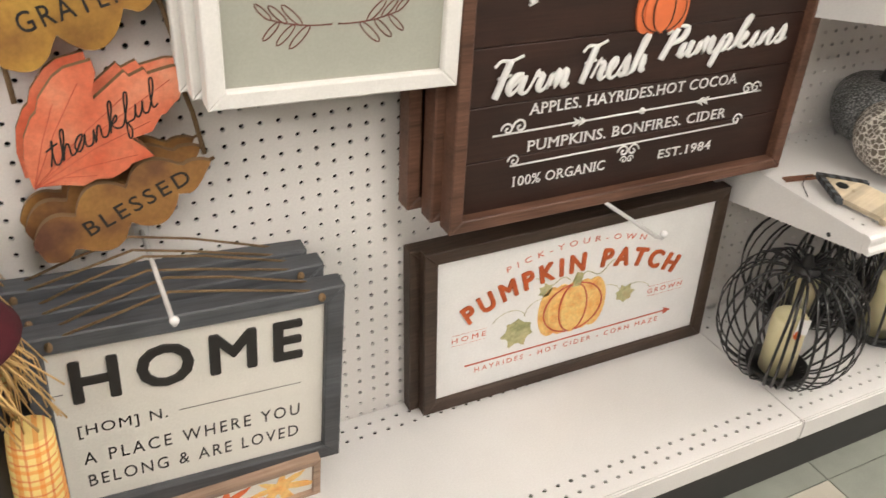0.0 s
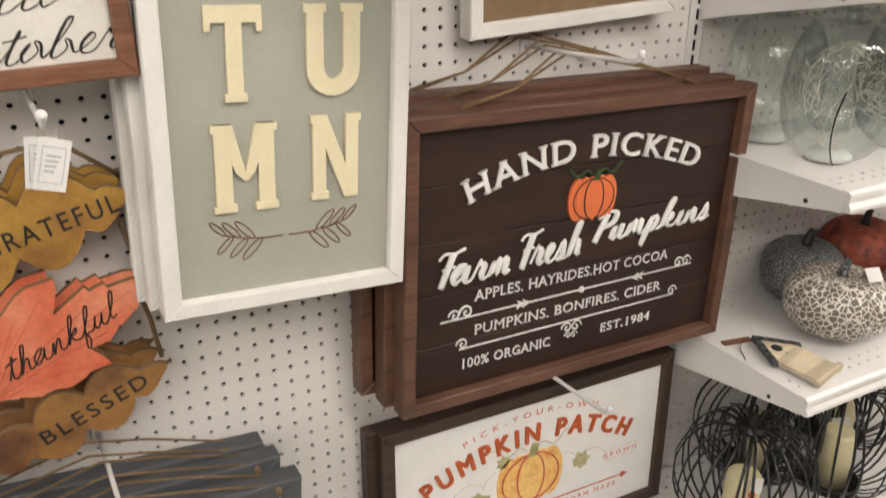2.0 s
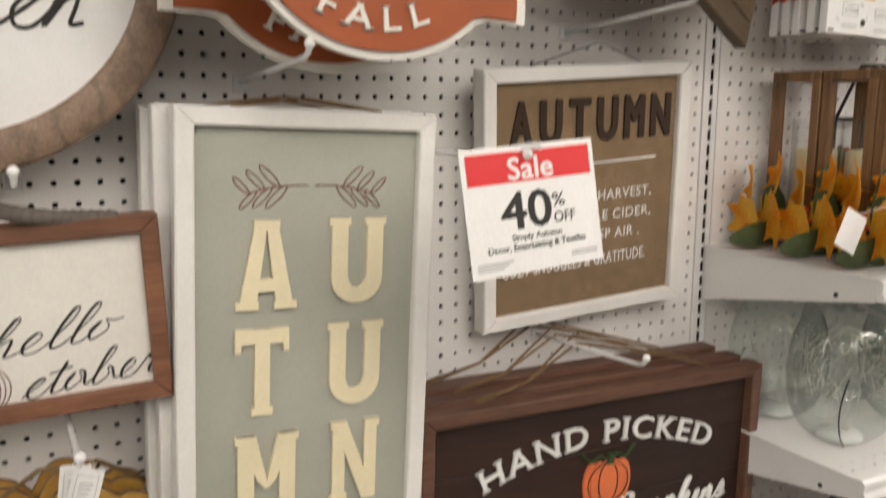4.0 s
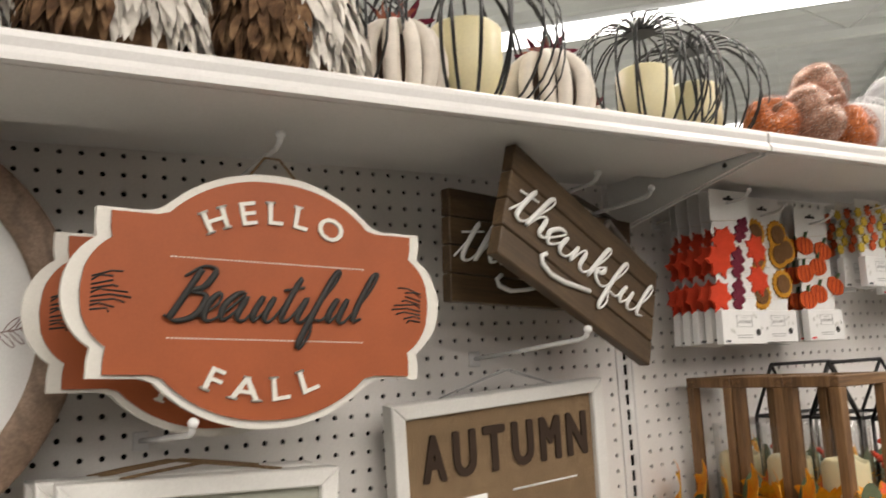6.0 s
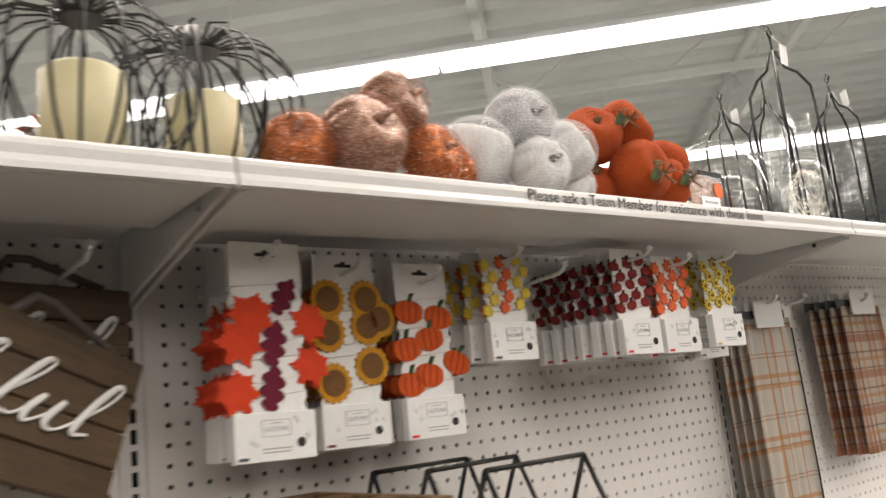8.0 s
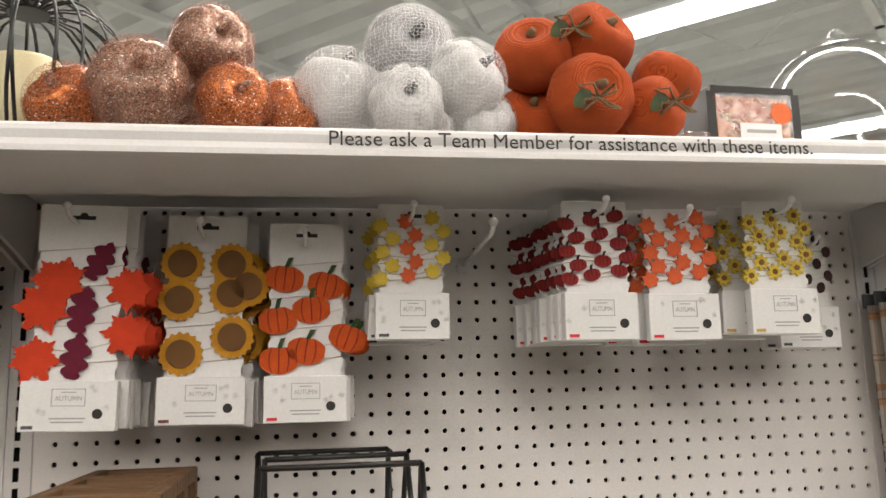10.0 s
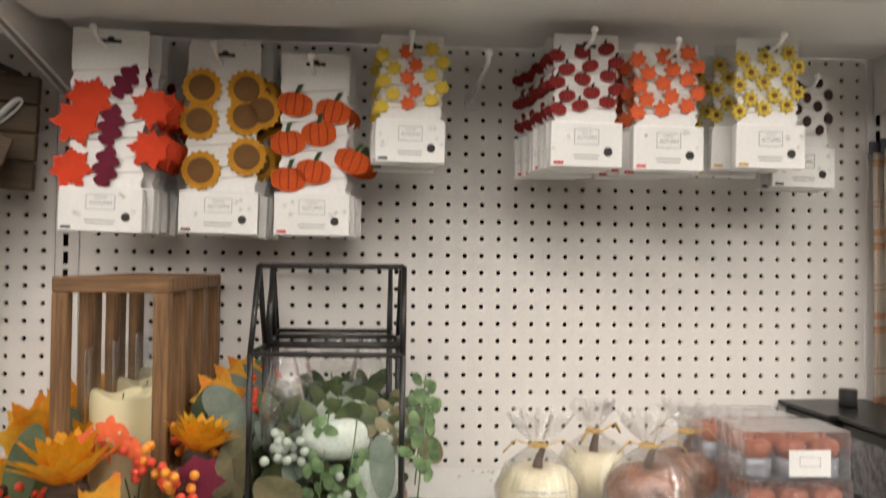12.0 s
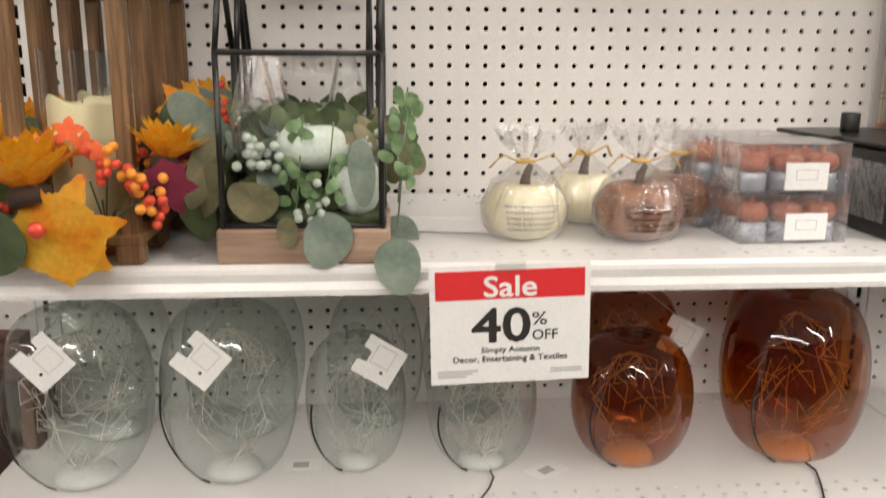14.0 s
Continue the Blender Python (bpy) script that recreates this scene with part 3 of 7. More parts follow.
# Script hand: control points of each letter in units of the small letters' height, joined by smooth strokes.
HAND = {
    "a": "0,.1 .5,.95 .25,1 .02,.5 .2,0 .5,.4 .62,.95 .58,.3 .7,0 .95,.2",
    "b": "0,.1 .35,1.3 .42,1.95 .25,1.9 .18,1 .2,.15 .4,0 .6,.4 .45,.85 .62,.75 .9,.75",
    "c": "0,.1 .45,.85 .3,1 .08,.5 .25,0 .6,.2",
    "e": "0,.1 .35,.5 .42,.85 .25,1 .1,.5 .25,0 .6,.2",
    "f": "0,.1 .35,1.2 .45,1.9 .3,2 .2,1 .15,-.8 .3,-1 .38,-.5 .25,.05 .6,.2",
    "h": "0,.1 .35,1.3 .42,1.95 .27,1.95 .18,1 .12,0 .3,.75 .5,.95 .55,.5 .57,.1 .8,.15",
    "i": "0,.1 .25,.95 .22,.3 .32,0 .55,.2",
    "k": "0,.1 .35,1.3 .42,1.95 .27,1.95 .18,1 .12,0 .25,.6 .55,.98 .52,.62 .28,.5 .5,.1 .85,.15",
    "l": "0,.1 .35,1.2 .4,1.9 .25,1.95 .17,1 .22,.1 .5,.15",
    "m": "0,.1 .15,.9 .15,0 .32,.85 .45,.9 .45,0 .62,.85 .76,.9 .78,.2 .88,0 1.1,.2",
    "n": "0,.1 .15,.9 .15,0 .35,.85 .5,.9 .52,.2 .62,0 .85,.2",
    "o": "0,.1 .2,.95 .05,.5 .22,0 .5,.45 .3,.98 .5,.85 .75,.9",
    "p": "0,.1 .2,1 .15,0 .08,-1 .18,.5 .42,1 .58,.6 .4,.05 .25,.15 .6,.1 .85,.2",
    "r": "0,.1 .2,1.1 .28,.85 .48,.85 .42,.3 .52,0 .75,.2",
    "s": "0,.1 .3,1.1 .38,.6 .42,.15 .2,0 .12,.12 .4,.05 .7,.2",
    "t": "0,.1 .3,1.3 .28,1.7 .22,.6 .28,.05 .55,.2|-.1,1.2 .55,1.35",
    "u": "0,.1 .18,.95 .12,.35 .25,0 .48,.45 .55,.95 .52,.3 .62,0 .85,.2",
    "F": "-.15,1.6 .05,1.9 .5,1.85 .95,2.05|.45,1.88 .36,.9 .28,-.1|.12,.98 .7,1.08|.72,.1",
    "P": ".3,1.9 .2,.9 .1,0|-.1,1.6 .3,2 .8,1.85 .75,1.2 .25,.95|.85,.1",
    "B": ".3,1.9 .2,.9 .1,0|-.1,1.6 .3,2 .75,1.85 .65,1.25 .3,1.05 .85,.9 .85,.2 .35,-.05 -.1,.15|.95,.1",
    "O": ".6,1.9 .1,1.4 .1,.4 .6,0 1.1,.5 1.1,1.5 .6,1.95 .35,1.7|1.25,.1",
}


def smooth_row(p, k=6):
    """Catmull-Rom through points."""
    p = [Vector((a, b)) for a, b in p]
    q = [p[0] * 2 - p[1]] + p + [p[-1] * 2 - p[-2]]
    out = []
    for i in range(1, len(q) - 2):
        for j in range(k):
            t = j / k
            a, b, c, d = q[i - 1:i + 3]
            out.append(0.5 * (2 * b + (c - a) * t + (2 * a - 5 * b + 4 * c - d) * t * t + (3 * b - a - 3 * c + d) * t ** 3))
    return [(v.x, v.y) for v in out] + [tuple(p[-1])]


def script(text, parent, material, x, z, w, h, y, r, shear=0.25, arc=0.0, turn=0.0, name="lettering", flat=0.6, n=6, label="", brush=0.0):
    """A line in script hand: round strokes, slanted, fitted to w x h. brush: how much heavier a downstroke is than an upstroke."""
    chains, cur, cx = [], [], 0.0
    for ch in text + " ":
        if ch == " ":
            chains += [smooth_row(cur)] if len(cur) > 1 else []
            cur, cx = [], cx + 0.55
            continue
        rows = [[(cx + float(q.split(",")[0]), float(q.split(",")[1])) for q in r.split()] for r in HAND[ch].split("|")]
        if ch.isupper():
            chains += [smooth_row(r) for r in rows[:-1]]
            cur = [rows[-1][0]]
        else:
            cur = (cur[:-1] if cur else []) + rows[0]
            chains += [smooth_row(r) for r in rows[1:]]
        cx = cur[-1][0]
    pts = np.array([p for c in chains for p in c])
    pts[:, 0] += shear * pts[:, 1]
    lo, hi = pts.min(0), pts.max(0)
    bm = bmesh.new()
    c0, s0 = math.cos(radians(turn)), math.sin(radians(turn))
    for c in chains:
        row = []
        for a, b in c:
            u = ((a + shear * b) - (lo[0] + hi[0]) / 2) / (hi[0] - lo[0]) * w
            v = (b - (lo[1] + hi[1]) / 2) / (hi[1] - lo[1]) * h
            v += arc * (1 - (2 * u / w) ** 2)
            q = Vector((x + c0 * u - s0 * v, y, z + s0 * u + c0 * v))
            if not row or (q - row[-1]).length > r * 0.5:
                row.append(q)
        if len(row) > 1:
            dn = np.array([(row[min(k + 1, len(row) - 1)] - row[max(k - 1, 0)]).normalized() for k in range(len(row))])
            fall = np.clip(-dn[:, 2] - 0.25 * dn[:, 0], -0.6, 1.0)
            wide = np.convolve(np.pad(r * (1 - 0.45 * brush + brush * 0.75 * np.clip(fall + 0.3, 0, 1.2)), 2, "edge"), np.ones(5) / 5, "valid")
            at = np.linspace(0, 1, len(row))
            tube(bm, row, (lambda t: float(np.interp(t, at, wide))) if brush else r, n)
    for v in bm.verts:
        v.co.y = y + (v.co.y - y) * flat
    return part(name, bm, material, parent, label)


# ---- store shell ----
def setting(name, bm, material, label="", smooth=False):
    return tagged(part(name, bm, material, None, label, smooth), category=name.split("_")[0], kind="structure")


floor = setting("floor", boxes((-16, 20, -16, 22, -0.12, -0.004)), "floor", "pale green vinyl tile floor of the store")
ROOF = 4.9
bm = boxes((-16, 20, -16, 22, ROOF + 0.1, ROOF + 0.2))
for k in range(-60, 61):
    a, b, c, d = (bm.verts.new((k * 0.4 + q, p, z)) for q, p, z in ((0, -26, ROOF + 0.1), (0.06, -26, ROOF), (0.24, -26, ROOF), (0.30, -26, ROOF + 0.1)))
    e, f, g, h = (bm.verts.new((v.co.x, 26, v.co.z)) for v in (a, b, c, d))
    bm.faces.new((a, b, f, e)), bm.faces.new((b, c, g, f)), bm.faces.new((c, d, h, g))
for v in bm.verts:
    if abs(v.co.z - ROOF) < 0.15 and abs(v.co.y) > 25:
        v.co = Matrix.Rotation(radians(45), 3, "Z") @ v.co + Vector((2, 3, 0))
setting("ceiling", bm, "ceil", "white corrugated steel roof deck")
for nm, r in (("wall_north", (-16, 20, 21.8, 22)), ("wall_south", (-16, 20, -16, -15.8)), ("wall_west", (-16, -15.8, -15.8, 21.8)), ("wall_east", (19.8, 20, -15.8, 21.8))):
    setting(nm, boxes((*r, 0, ROOF + 0.1)), "storewall", "plain pale blue-grey store wall")


def joist(s, along):
    """Open-web roof joist: two chords and a zigzag."""
    bm = bmesh.new()
    n = 40
    for z in (ROOF - 0.04, ROOF - 0.55):
        box(bm, -13, 13, -0.035, 0.035, z - 0.035, z + 0.035)
    zig = [(-13 + 26 * k / n, 0, ROOF - 0.08 if k % 2 else ROOF - 0.52) for k in range(n + 1)]
    for a, b in zip(zig, zig[1:]):
        tube(bm, [a, b], 0.014, 5)
    ob = setting("trim_joist", bm, "joist", "white open-web steel roof joist")
    ob.matrix_world = pose(2 + s * 0.7071, 3 + s * 0.7071, 0, 0, 0, -45) if along else pose(2 + s * 0.7071, 3 - s * 0.7071, 0, 0, 0, 45)


for s in (-4.2, -1.6, 1.0, 3.6, 6.2, 8.8):
    joist(s, False)
joist(3.0, True)

for s, along in LAMP_LINES:
    t = thing("strip_light", "long white fluorescent strip light hung below the roof", "ceiling light", pose(s / 2 + along * 0.7071, s / 2 - along * 0.7071, LAMP_Z, 0, 0, -45), "strip lights")
    part("housing", boxes((-9, 9, -0.11, 0.11, 0.01, 0.07), bevel=0.01), "joist", t)
    for k in range(6):
        part("diffuser", boxes((-9 + 3 * k + 0.012, -6 + 3 * k - 0.012, -0.13, 0.13, -0.04, 0.01), bevel=0.01), "tube", t)
    for x in (-7.5, -4.5, -1.5, 1.5, 4.5, 7.5):
        part("hanger", rods([[(x, 0, 0.05), (x, 0, ROOF - LAMP_Z)]], 0.004, 5), "joist", t)

# ---- shelving ----
SHELF_Y = -0.345
DECK_Z = 0.172
Z0 = 1.62  # height of one row of holes
BAYS = (-2.4384, -1.2192, 0.0, 1.2192)
BAY = 1.2192


def pegboard(x0, name):
    zs0 = Z0 - PITCH * 57.5
    zs = [zs0 + PITCH * k for k in range(69)]
    xs = [x0 + (1.25 + k) * PITCH for k in range(47)]
    me = grid_mesh(name, xs, zs, 0.0037, 0.0037, 8, 0.005)
    ob = setting(name, me, "peg", "white perforated pegboard back panel")
    rim = boxes((xs[0] - 0.019, xs[0], 0, 0.004, zs[0], zs[-1]), (xs[-1], xs[-1] + 0.0135, 0, 0.004, zs[0], zs[-1]))
    part("edge_strip", rim, "peg", ob)
    return ob


def upright(x):
    zs = [0.20 + PITCH * k for k in range(66)]
    me = grid_mesh("upright", [x - 0.0165, x + 0.0115], zs, 0.0038, 0.0088, 4, 0.002, y=-0.003)
    for v in me.vertices:
        v.co.x += 0.0025
    ob = setting("trim_upright", me, "shelf", "white slotted steel shelving upright")
    part("flange", boxes((x - 0.0185, x - 0.0147, -0.004, 0.003, 0.2, 1.88), (x + 0.0147, x + 0.0185, -0.004, 0.003, 0.2, 1.88)), "shelf", ob)


for x0, nm in zip(BAYS, ("wall_bay_a", "wall_bay_b", "wall_bay_c", "wall_bay_d")):
    pegboard(x0, nm)
for x in (-1.2192, 0.0, 1.2192):
    upright(x)
# a black board gives the peg holes their shade
setting("wall_core", boxes((-2.44, 2.44, 0.022, 0.06, 0.0, 1.93)), "back", "near-black board in place of the shaded hollow behind the pegboard")
setting("trim_cap", boxes((-2.44, 2.44, -0.006, 0.06, 1.93, 1.945)), "shelf", "white cap rail on the shelving")


def shelf_unit(x0, ztop, name="shelf", depth=-SHELF_Y, lip=0.031, bracket=True, label="white steel shelf with a perforated front edge"):
    """One bay's shelf: punched plate, rounded front lip, two tapered brackets. Origin at its left rear top corner."""
    t = thing(name, label, "shelf", pose(x0, 0, ztop), "gondola shelves")
    w = BAY
    g = depth - 0.018
    xs = [0.012 + PITCH * k for k in range(48)]
    ys = [-g, -g + 0.010, -g + 0.010 + PITCH * 0.75, -g + 0.010 + PITCH * 1.5, -PITCH * 1.9, -PITCH * 1.15, -PITCH * 0.4]
    me = grid_mesh("plate", xs, ys, 0.0038, 0.0032, 8, 0.003, "xy", 0.0, lambda i, j: j in (1, 2, 4, 5))
    part("plate", me, "shelf", t)
    part("plate_rim", boxes((0.001, 0.012, -g, -0.004, -0.004, 0), (xs[-1], w - 0.001, -g, -0.004, -0.004, 0), (0.012, xs[-1], -0.010, -0.004, -0.004, 0)), "shelf", t)
    prof = [(-g, 0.001), (-depth + 0.006, 0.001), (-depth + 0.001, -0.003), (-depth, -0.008), (-depth + 0.0015, -lip * 0.55), (-depth - 0.003, -lip * 0.8), (-depth - 0.003, -lip), (-depth + 0.01, -lip), (-depth + 0.01, -0.010), (-g, -0.006)]
    bm = bmesh.new()
    a = [bm.verts.new((0.002, y, z)) for y, z in prof]
    b = [bm.verts.new((w - 0.002, y, z)) for y, z in prof]
    for k in range(len(prof)):
        q = (k + 1) % len(prof)
        bm.faces.new((a[k], b[k], b[q], a[q]))
    bm.faces.new(a), bm.faces.new(b[::-1])
    part("front_lip", bm, "shelf", t)
    # added dark sheet under the plate, so the punched holes look shaded
    part("cavity_shade", boxes((0.018, w - 0.018, -g + 0.002, -0.156, -0.0085, -0.0075)), "slate", t)
    for nm, q in (("underside", (-g, -0.15, -lip + 0.002, -lip + 0.005)), ("underside_step", (-0.153, -0.15, -lip + 0.005, -0.006)), ("underside_rear", (-0.152, -0.004, -0.010, -0.006))):
        part(nm, boxes((0.016, w - 0.016, *q)), "shelf", t)
    for x in (0.004, w - 0.009) if bracket else ():
        bm = bmesh.new()
        o = [(-0.004, -0.002), (-depth + 0.012, -0.004), (-depth + 0.012, -lip - 0.004), (-depth + 0.03, -lip - 0.006), (-0.06, -0.085), (-0.004, -0.098)]
        for f in (x, x + 0.005):
            bm.faces.new([bm.verts.new((f, y, z)) for y, z in o])
        vs = list(bm.verts)
        for k in range(6):
            q = (k + 1) % 6
            bm.faces.new((vs[k], vs[q], vs[6 + q], vs[6 + k]))
        br = part("bracket", bm, "shelf", t)
        part("screw", lathe([(0.0, 0), (0.004, 0.0005), (0.004, 0.002)], 10), "kick", br, m=pose(x - 0.002, -depth + 0.075, -lip - 0.004, 0, 90, 0))
    return t


TOP_Z = 1.866
for x0 in BAYS:
    shelf_unit(x0, TOP_Z, "top_shelf", 0.343, 0.030, True, "white steel top shelf with a price rail")
SHELF_1, SHELF_2, SHELF_3 = 1.216, 0.916, 0.562
for x0 in (0.0, 1.2192):
    for z in (SHELF_1, SHELF_2, SHELF_3):
        shelf_unit(x0, z)


def base_deck(x0):
    t = thing("base_deck", "white perforated base deck above a black kick plate", "shelf", pose(x0, 0, DECK_Z), "base decks")
    xs = [0.012 + PITCH * k for k in range(48)]
    g = 0.335
    ys = [-g + 0.012, -g + 0.012 + PITCH, -g + 0.012 + 2 * PITCH, -2.6 * PITCH, -1.6 * PITCH, -0.6 * PITCH]
    part("plate", grid_mesh("plate", xs, ys, 0.0042, 0.0036, 8, 0.003, "xy", 0.0, lambda i, j: j != 2), "shelf", t)
    part("plate_rim", boxes((0.001, 0.012, -g, -0.004, -0.004, 0), (xs[-1], BAY - 0.001, -g, -0.004, -0.004, 0), (0.012, xs[-1], -0.0152, -0.004, -0.004, 0), (0.012, xs[-1], -g, -g + 0.012, -0.004, 0)), "shelf", t)
    part("front_lip", boxes((0.001, BAY - 0.001, -g - 0.008, -g, -0.045, 0.001), bevel=0.003, seg=2), "shelf", t)
    part("kick_plate", boxes((0, BAY, -g + 0.02, -g + 0.03, -DECK_Z, -0.045)), "kick", t)


for x0 in BAYS:
    base_deck(x0)

# the aisle's other side, never faced by the camera: a dark wall added to cut bounce
setting("wall_opposite", boxes((-4, 5, -2.5, -2.4, 0.0, 1.95)), "aisle", "plain dark wall added across the aisle to cut bounced light")

# floor tiles near the deck
tile = boxes((0.001, 0.3038, 0.001, 0.3038, -0.004, 0), bevel=0.0008)
tile_a = mesh_of(tile, "floor_tile")
tile_b = tile_a.copy()
tile_a.materials.append(M["floor"]), tile_b.materials.append(M["floorlight"])
for i in range(-4, 9):
    for j in range(-7, 0):
        part("floor_tile", tile_b if (i + 2 * j) % 5 == 0 else tile_a, "floor", floor, m=pose(i * 0.3048 + 0.1, j * 0.3048 - 0.06, 0))
# ---- wall signs, first bay ----
def oak_outline(L, w):
    pts = []
    for side in (1, -1):
        ts = np.linspace(0, 1, 40)
        for t in ts if side > 0 else ts[::-1]:
            env = math.sin(math.pi * min(1, t * 1.02 + 0.02)) ** 0.4
            lobe = 0.40 + 0.60 * abs(math.sin(math.pi * (3.4 * t + (0.15 if side > 0 else 0.45)))) ** 0.7
            neck = 0.5 + 0.5 * min(1, max(0, (0.93 - t) / 0.14)) if t < 0.93 else 0.5
            pts.append((L * (t - 0.5), side * w / 2 * env * lobe * neck))
    return pts


def maple_outline(R, full=0.36):
    pts = []
    tips = ((90, 1.0), (38, 0.92), (-12, 0.62), (142, 0.92), (192, 0.62), (-58, 0.42), (238, 0.42))
    for k in range(160):
        a = TAU * k / 160
        best = full
        for d, r in tips:
            df = abs((math.degrees(a) - d + 180) % 360 - 180)
            best = max(best, r * max(0, 1 - (df / 27) ** 0.85) + (0.30 if full < 0.6 else 0.55) * max(0, 1 - df / 60))
        best *= 1 + 0.05 * math.sin(k * 1.7) * (best > 0.45)
        df = abs((math.degrees(a) - 270 + 180) % 360 - 180)
        best *= 0.55 + 0.45 * min(1, df / 25)
        pts.append((R * best * math.cos(a), R * best * math.sin(a)))
    return pts


def blunt(pts):
    """The same leaf with shorter points."""
    R = max(math.hypot(*p) for p in pts)
    return [(x * k, z * k) for x, z in pts for k in (0.50 + 0.38 * R / max(1e-6, math.hypot(x, z)),)]


def turned(pts, deg, x=0, z=0):
    c, s = math.cos(radians(deg)), math.sin(radians(deg))
    return [(x + c * a - s * b, z + s * a + c * b) for a, b in pts]


def hook(x, z, length, tilt=6, tip=0.012, name="peg_hook", r=0.0032):
    """White wire hook from the pegboard with an upturned, capped tip. Origin at the wall."""
    t = thing(name, "white wire display hook plugged into the pegboard", "hook", pose(x, 0, z), "peg hooks")
    rise = length * math.tan(radians(tilt))
    part("wire", rods([[(0, 0.004, 0), (0, -length * 0.5, rise * 0.5), (0, -length + 0.01, rise), (0, -length, rise + 0.004), (0, -length - 0.004, rise + tip)]], r, 8), "steel", t)
    part("cap", ball(r * 1.75, (0, -length - 0.004, rise + tip), None, 2), "steel", t)
    part("base_clip", boxes((-0.010, 0.010, -0.004, 0.001, -0.012, 0.012), bevel=0.0015), "steel", t)
    return t


def twine(parent, pts, r=0.0016, name="twine_hanger", mat="twine"):
    return part(name, rods([pts], r, 6), mat, parent)


def vine(parent, x, z, s, flip=1, mat="brownprint", y=-0.001):
    """Two little laurel sprays that meet, drawn in thin line."""
    bm = bmesh.new()
    for side in (-1, 1):
        stem = [(x + side * s * t, y, z + flip * s * 0.16 * (t * t * 0.9 - 0.2 * math.sin(t * 2.2))) for t in np.linspace(0.05, 1, 9)]
        tube(bm, stem, s * 0.012, 5)
        for k in range(2, 8):
            bx, _, bz = stem[min(8, k + 1)]
            up = 1 if k % 2 else -1
            a = radians(46 * up) if side > 0 else radians(180 - 46 * up)
            L = s * (0.52 - 0.025 * k)
            loop = []
            for t in np.linspace(0, TAU, 13):
                u, v = L * (0.5 - 0.5 * math.cos(t)), L * 0.125 * math.sin(t)
                loop.append((bx + u * math.cos(a) - v * math.sin(a), y, bz + u * math.sin(a) + v * math.cos(a)))
            tube(bm, loop, s * 0.011, 5)
    return part("laurel_spray", bm, mat, parent)


def rule_line(parent, x0, z0, x1, z1, r, mat, y, name="rule_line"):
    return part(name, rods([[(x0, y, z0), (x1, y, z1)]], r, 4), mat, parent)


def slab_letter(ch, parent, x, z, w, h, y, depth, mat):
    """A wooden block letter with slab serifs."""
    st = 0.28 * w
    o = bmesh.new()
    L, R, B, T = x - w / 2, x + w / 2, z - h / 2, z + h / 2
    sh, so = h * 0.085, w * 0.045
    Q = []
    if ch == "T":
        Q = [[(L, T - h * 0.17), (R, T - h * 0.17), (R, T), (L, T)], [(x - st / 2, B), (x + st / 2, B), (x + st / 2, T), (x - st / 2, T)]]
        Q += [[(L, T - h * 0.26), (L + w * 0.1, T - h * 0.26), (L + w * 0.12, T - h * 0.1), (L, T - h * 0.1)], [(R - w * 0.1, T - h * 0.26), (R, T - h * 0.26), (R, T - h * 0.1), (R - w * 0.12, T - h * 0.1)], [(x - st * 0.7, B), (x + st * 0.7, B), (x + st * 0.7, B + sh), (x - st * 0.7, B + sh)]]
    if ch == "U":
        arc = [(x + (w / 2 - so) * math.cos(a), B + h * 0.3 + h * 0.3 * math.sin(a)) for a in np.linspace(math.pi, TAU, 13)]
        inner = [(x + (w / 2 - so - st) * math.cos(a), B + h * 0.36 + h * 0.18 * math.sin(a)) for a in np.linspace(TAU, math.pi, 13)]
        Q = [[(L + so, T)] + arc + [(R - so, T), (R - so - st, T)] + inner + [(L + so + st, T)]]
        Q += [[(L, T - sh), (L + st + 2 * so, T - sh), (L + st + 2 * so, T), (L, T)], [(R - st - 2 * so, T - sh), (R, T - sh), (R, T), (R - st - 2 * so, T)]]
    if ch == "A":
        Q = [[(L + so, B), (L + so + st, B), (x + 0.02 * w, T), (x - st * 0.62, T)], [(R - so - st, B), (R - so, B), (x + st * 0.62, T), (x - 0.02 * w, T)], [(L + w * 0.25, B + h * 0.2), (R - w * 0.25, B + h * 0.2), (R - w * 0.28, B + h * 0.34), (L + w * 0.28, B + h * 0.34)]]
        Q += [[(L, B), (L + st + 2 * so, B), (L + st + 2 * so, B + sh), (L, B + sh)], [(R - st - 2 * so, B), (R, B), (R, B + sh), (R - st - 2 * so, B + sh)], [(x - st * 0.75, T - sh), (x + st * 0.75, T - sh), (x + st * 0.75, T), (x - st * 0.75, T)]]
    if ch in "MN":
        Q = [[(L + so, B), (L + so + st * 0.9, B), (L + so + st * 0.9, T), (L + so, T)], [(R - so - st * 0.9, B), (R - so, B), (R - so, T), (R - so - st * 0.9, T)]]
        if ch == "M":
            Q += [[(L + so, T), (L + so + st, T), (x + 0.03 * w, B + h * 0.36), (x - 0.03 * w, B + h * 0.36), (x - 0.14 * w, B + h * 0.45)], [(R - so - st, T), (R - so, T), (x + 0.14 * w, B + h * 0.45), (x + 0.03 * w, B + h * 0.36), (x - 0.03 * w, B + h * 0.36)]]
        else:
            Q += [[(L + so, T), (L + so + st, T), (R - so, B), (R - so - st, B)]]
        Q += [[(L, B), (L + st + so * 1.6, B), (L + st + so * 1.6, B + sh), (L, B + sh)]]
        Q += [[(L, T - sh), (L + st, T - sh), (L + st, T), (L, T)], [(R - st, T - sh), (R, T - sh), (R, T), (R - st, T)]]
        if ch == "M":
            Q += [[(R - st - so * 1.6, B), (R, B), (R, B + sh), (R - st - so * 1.6, B + sh)]]
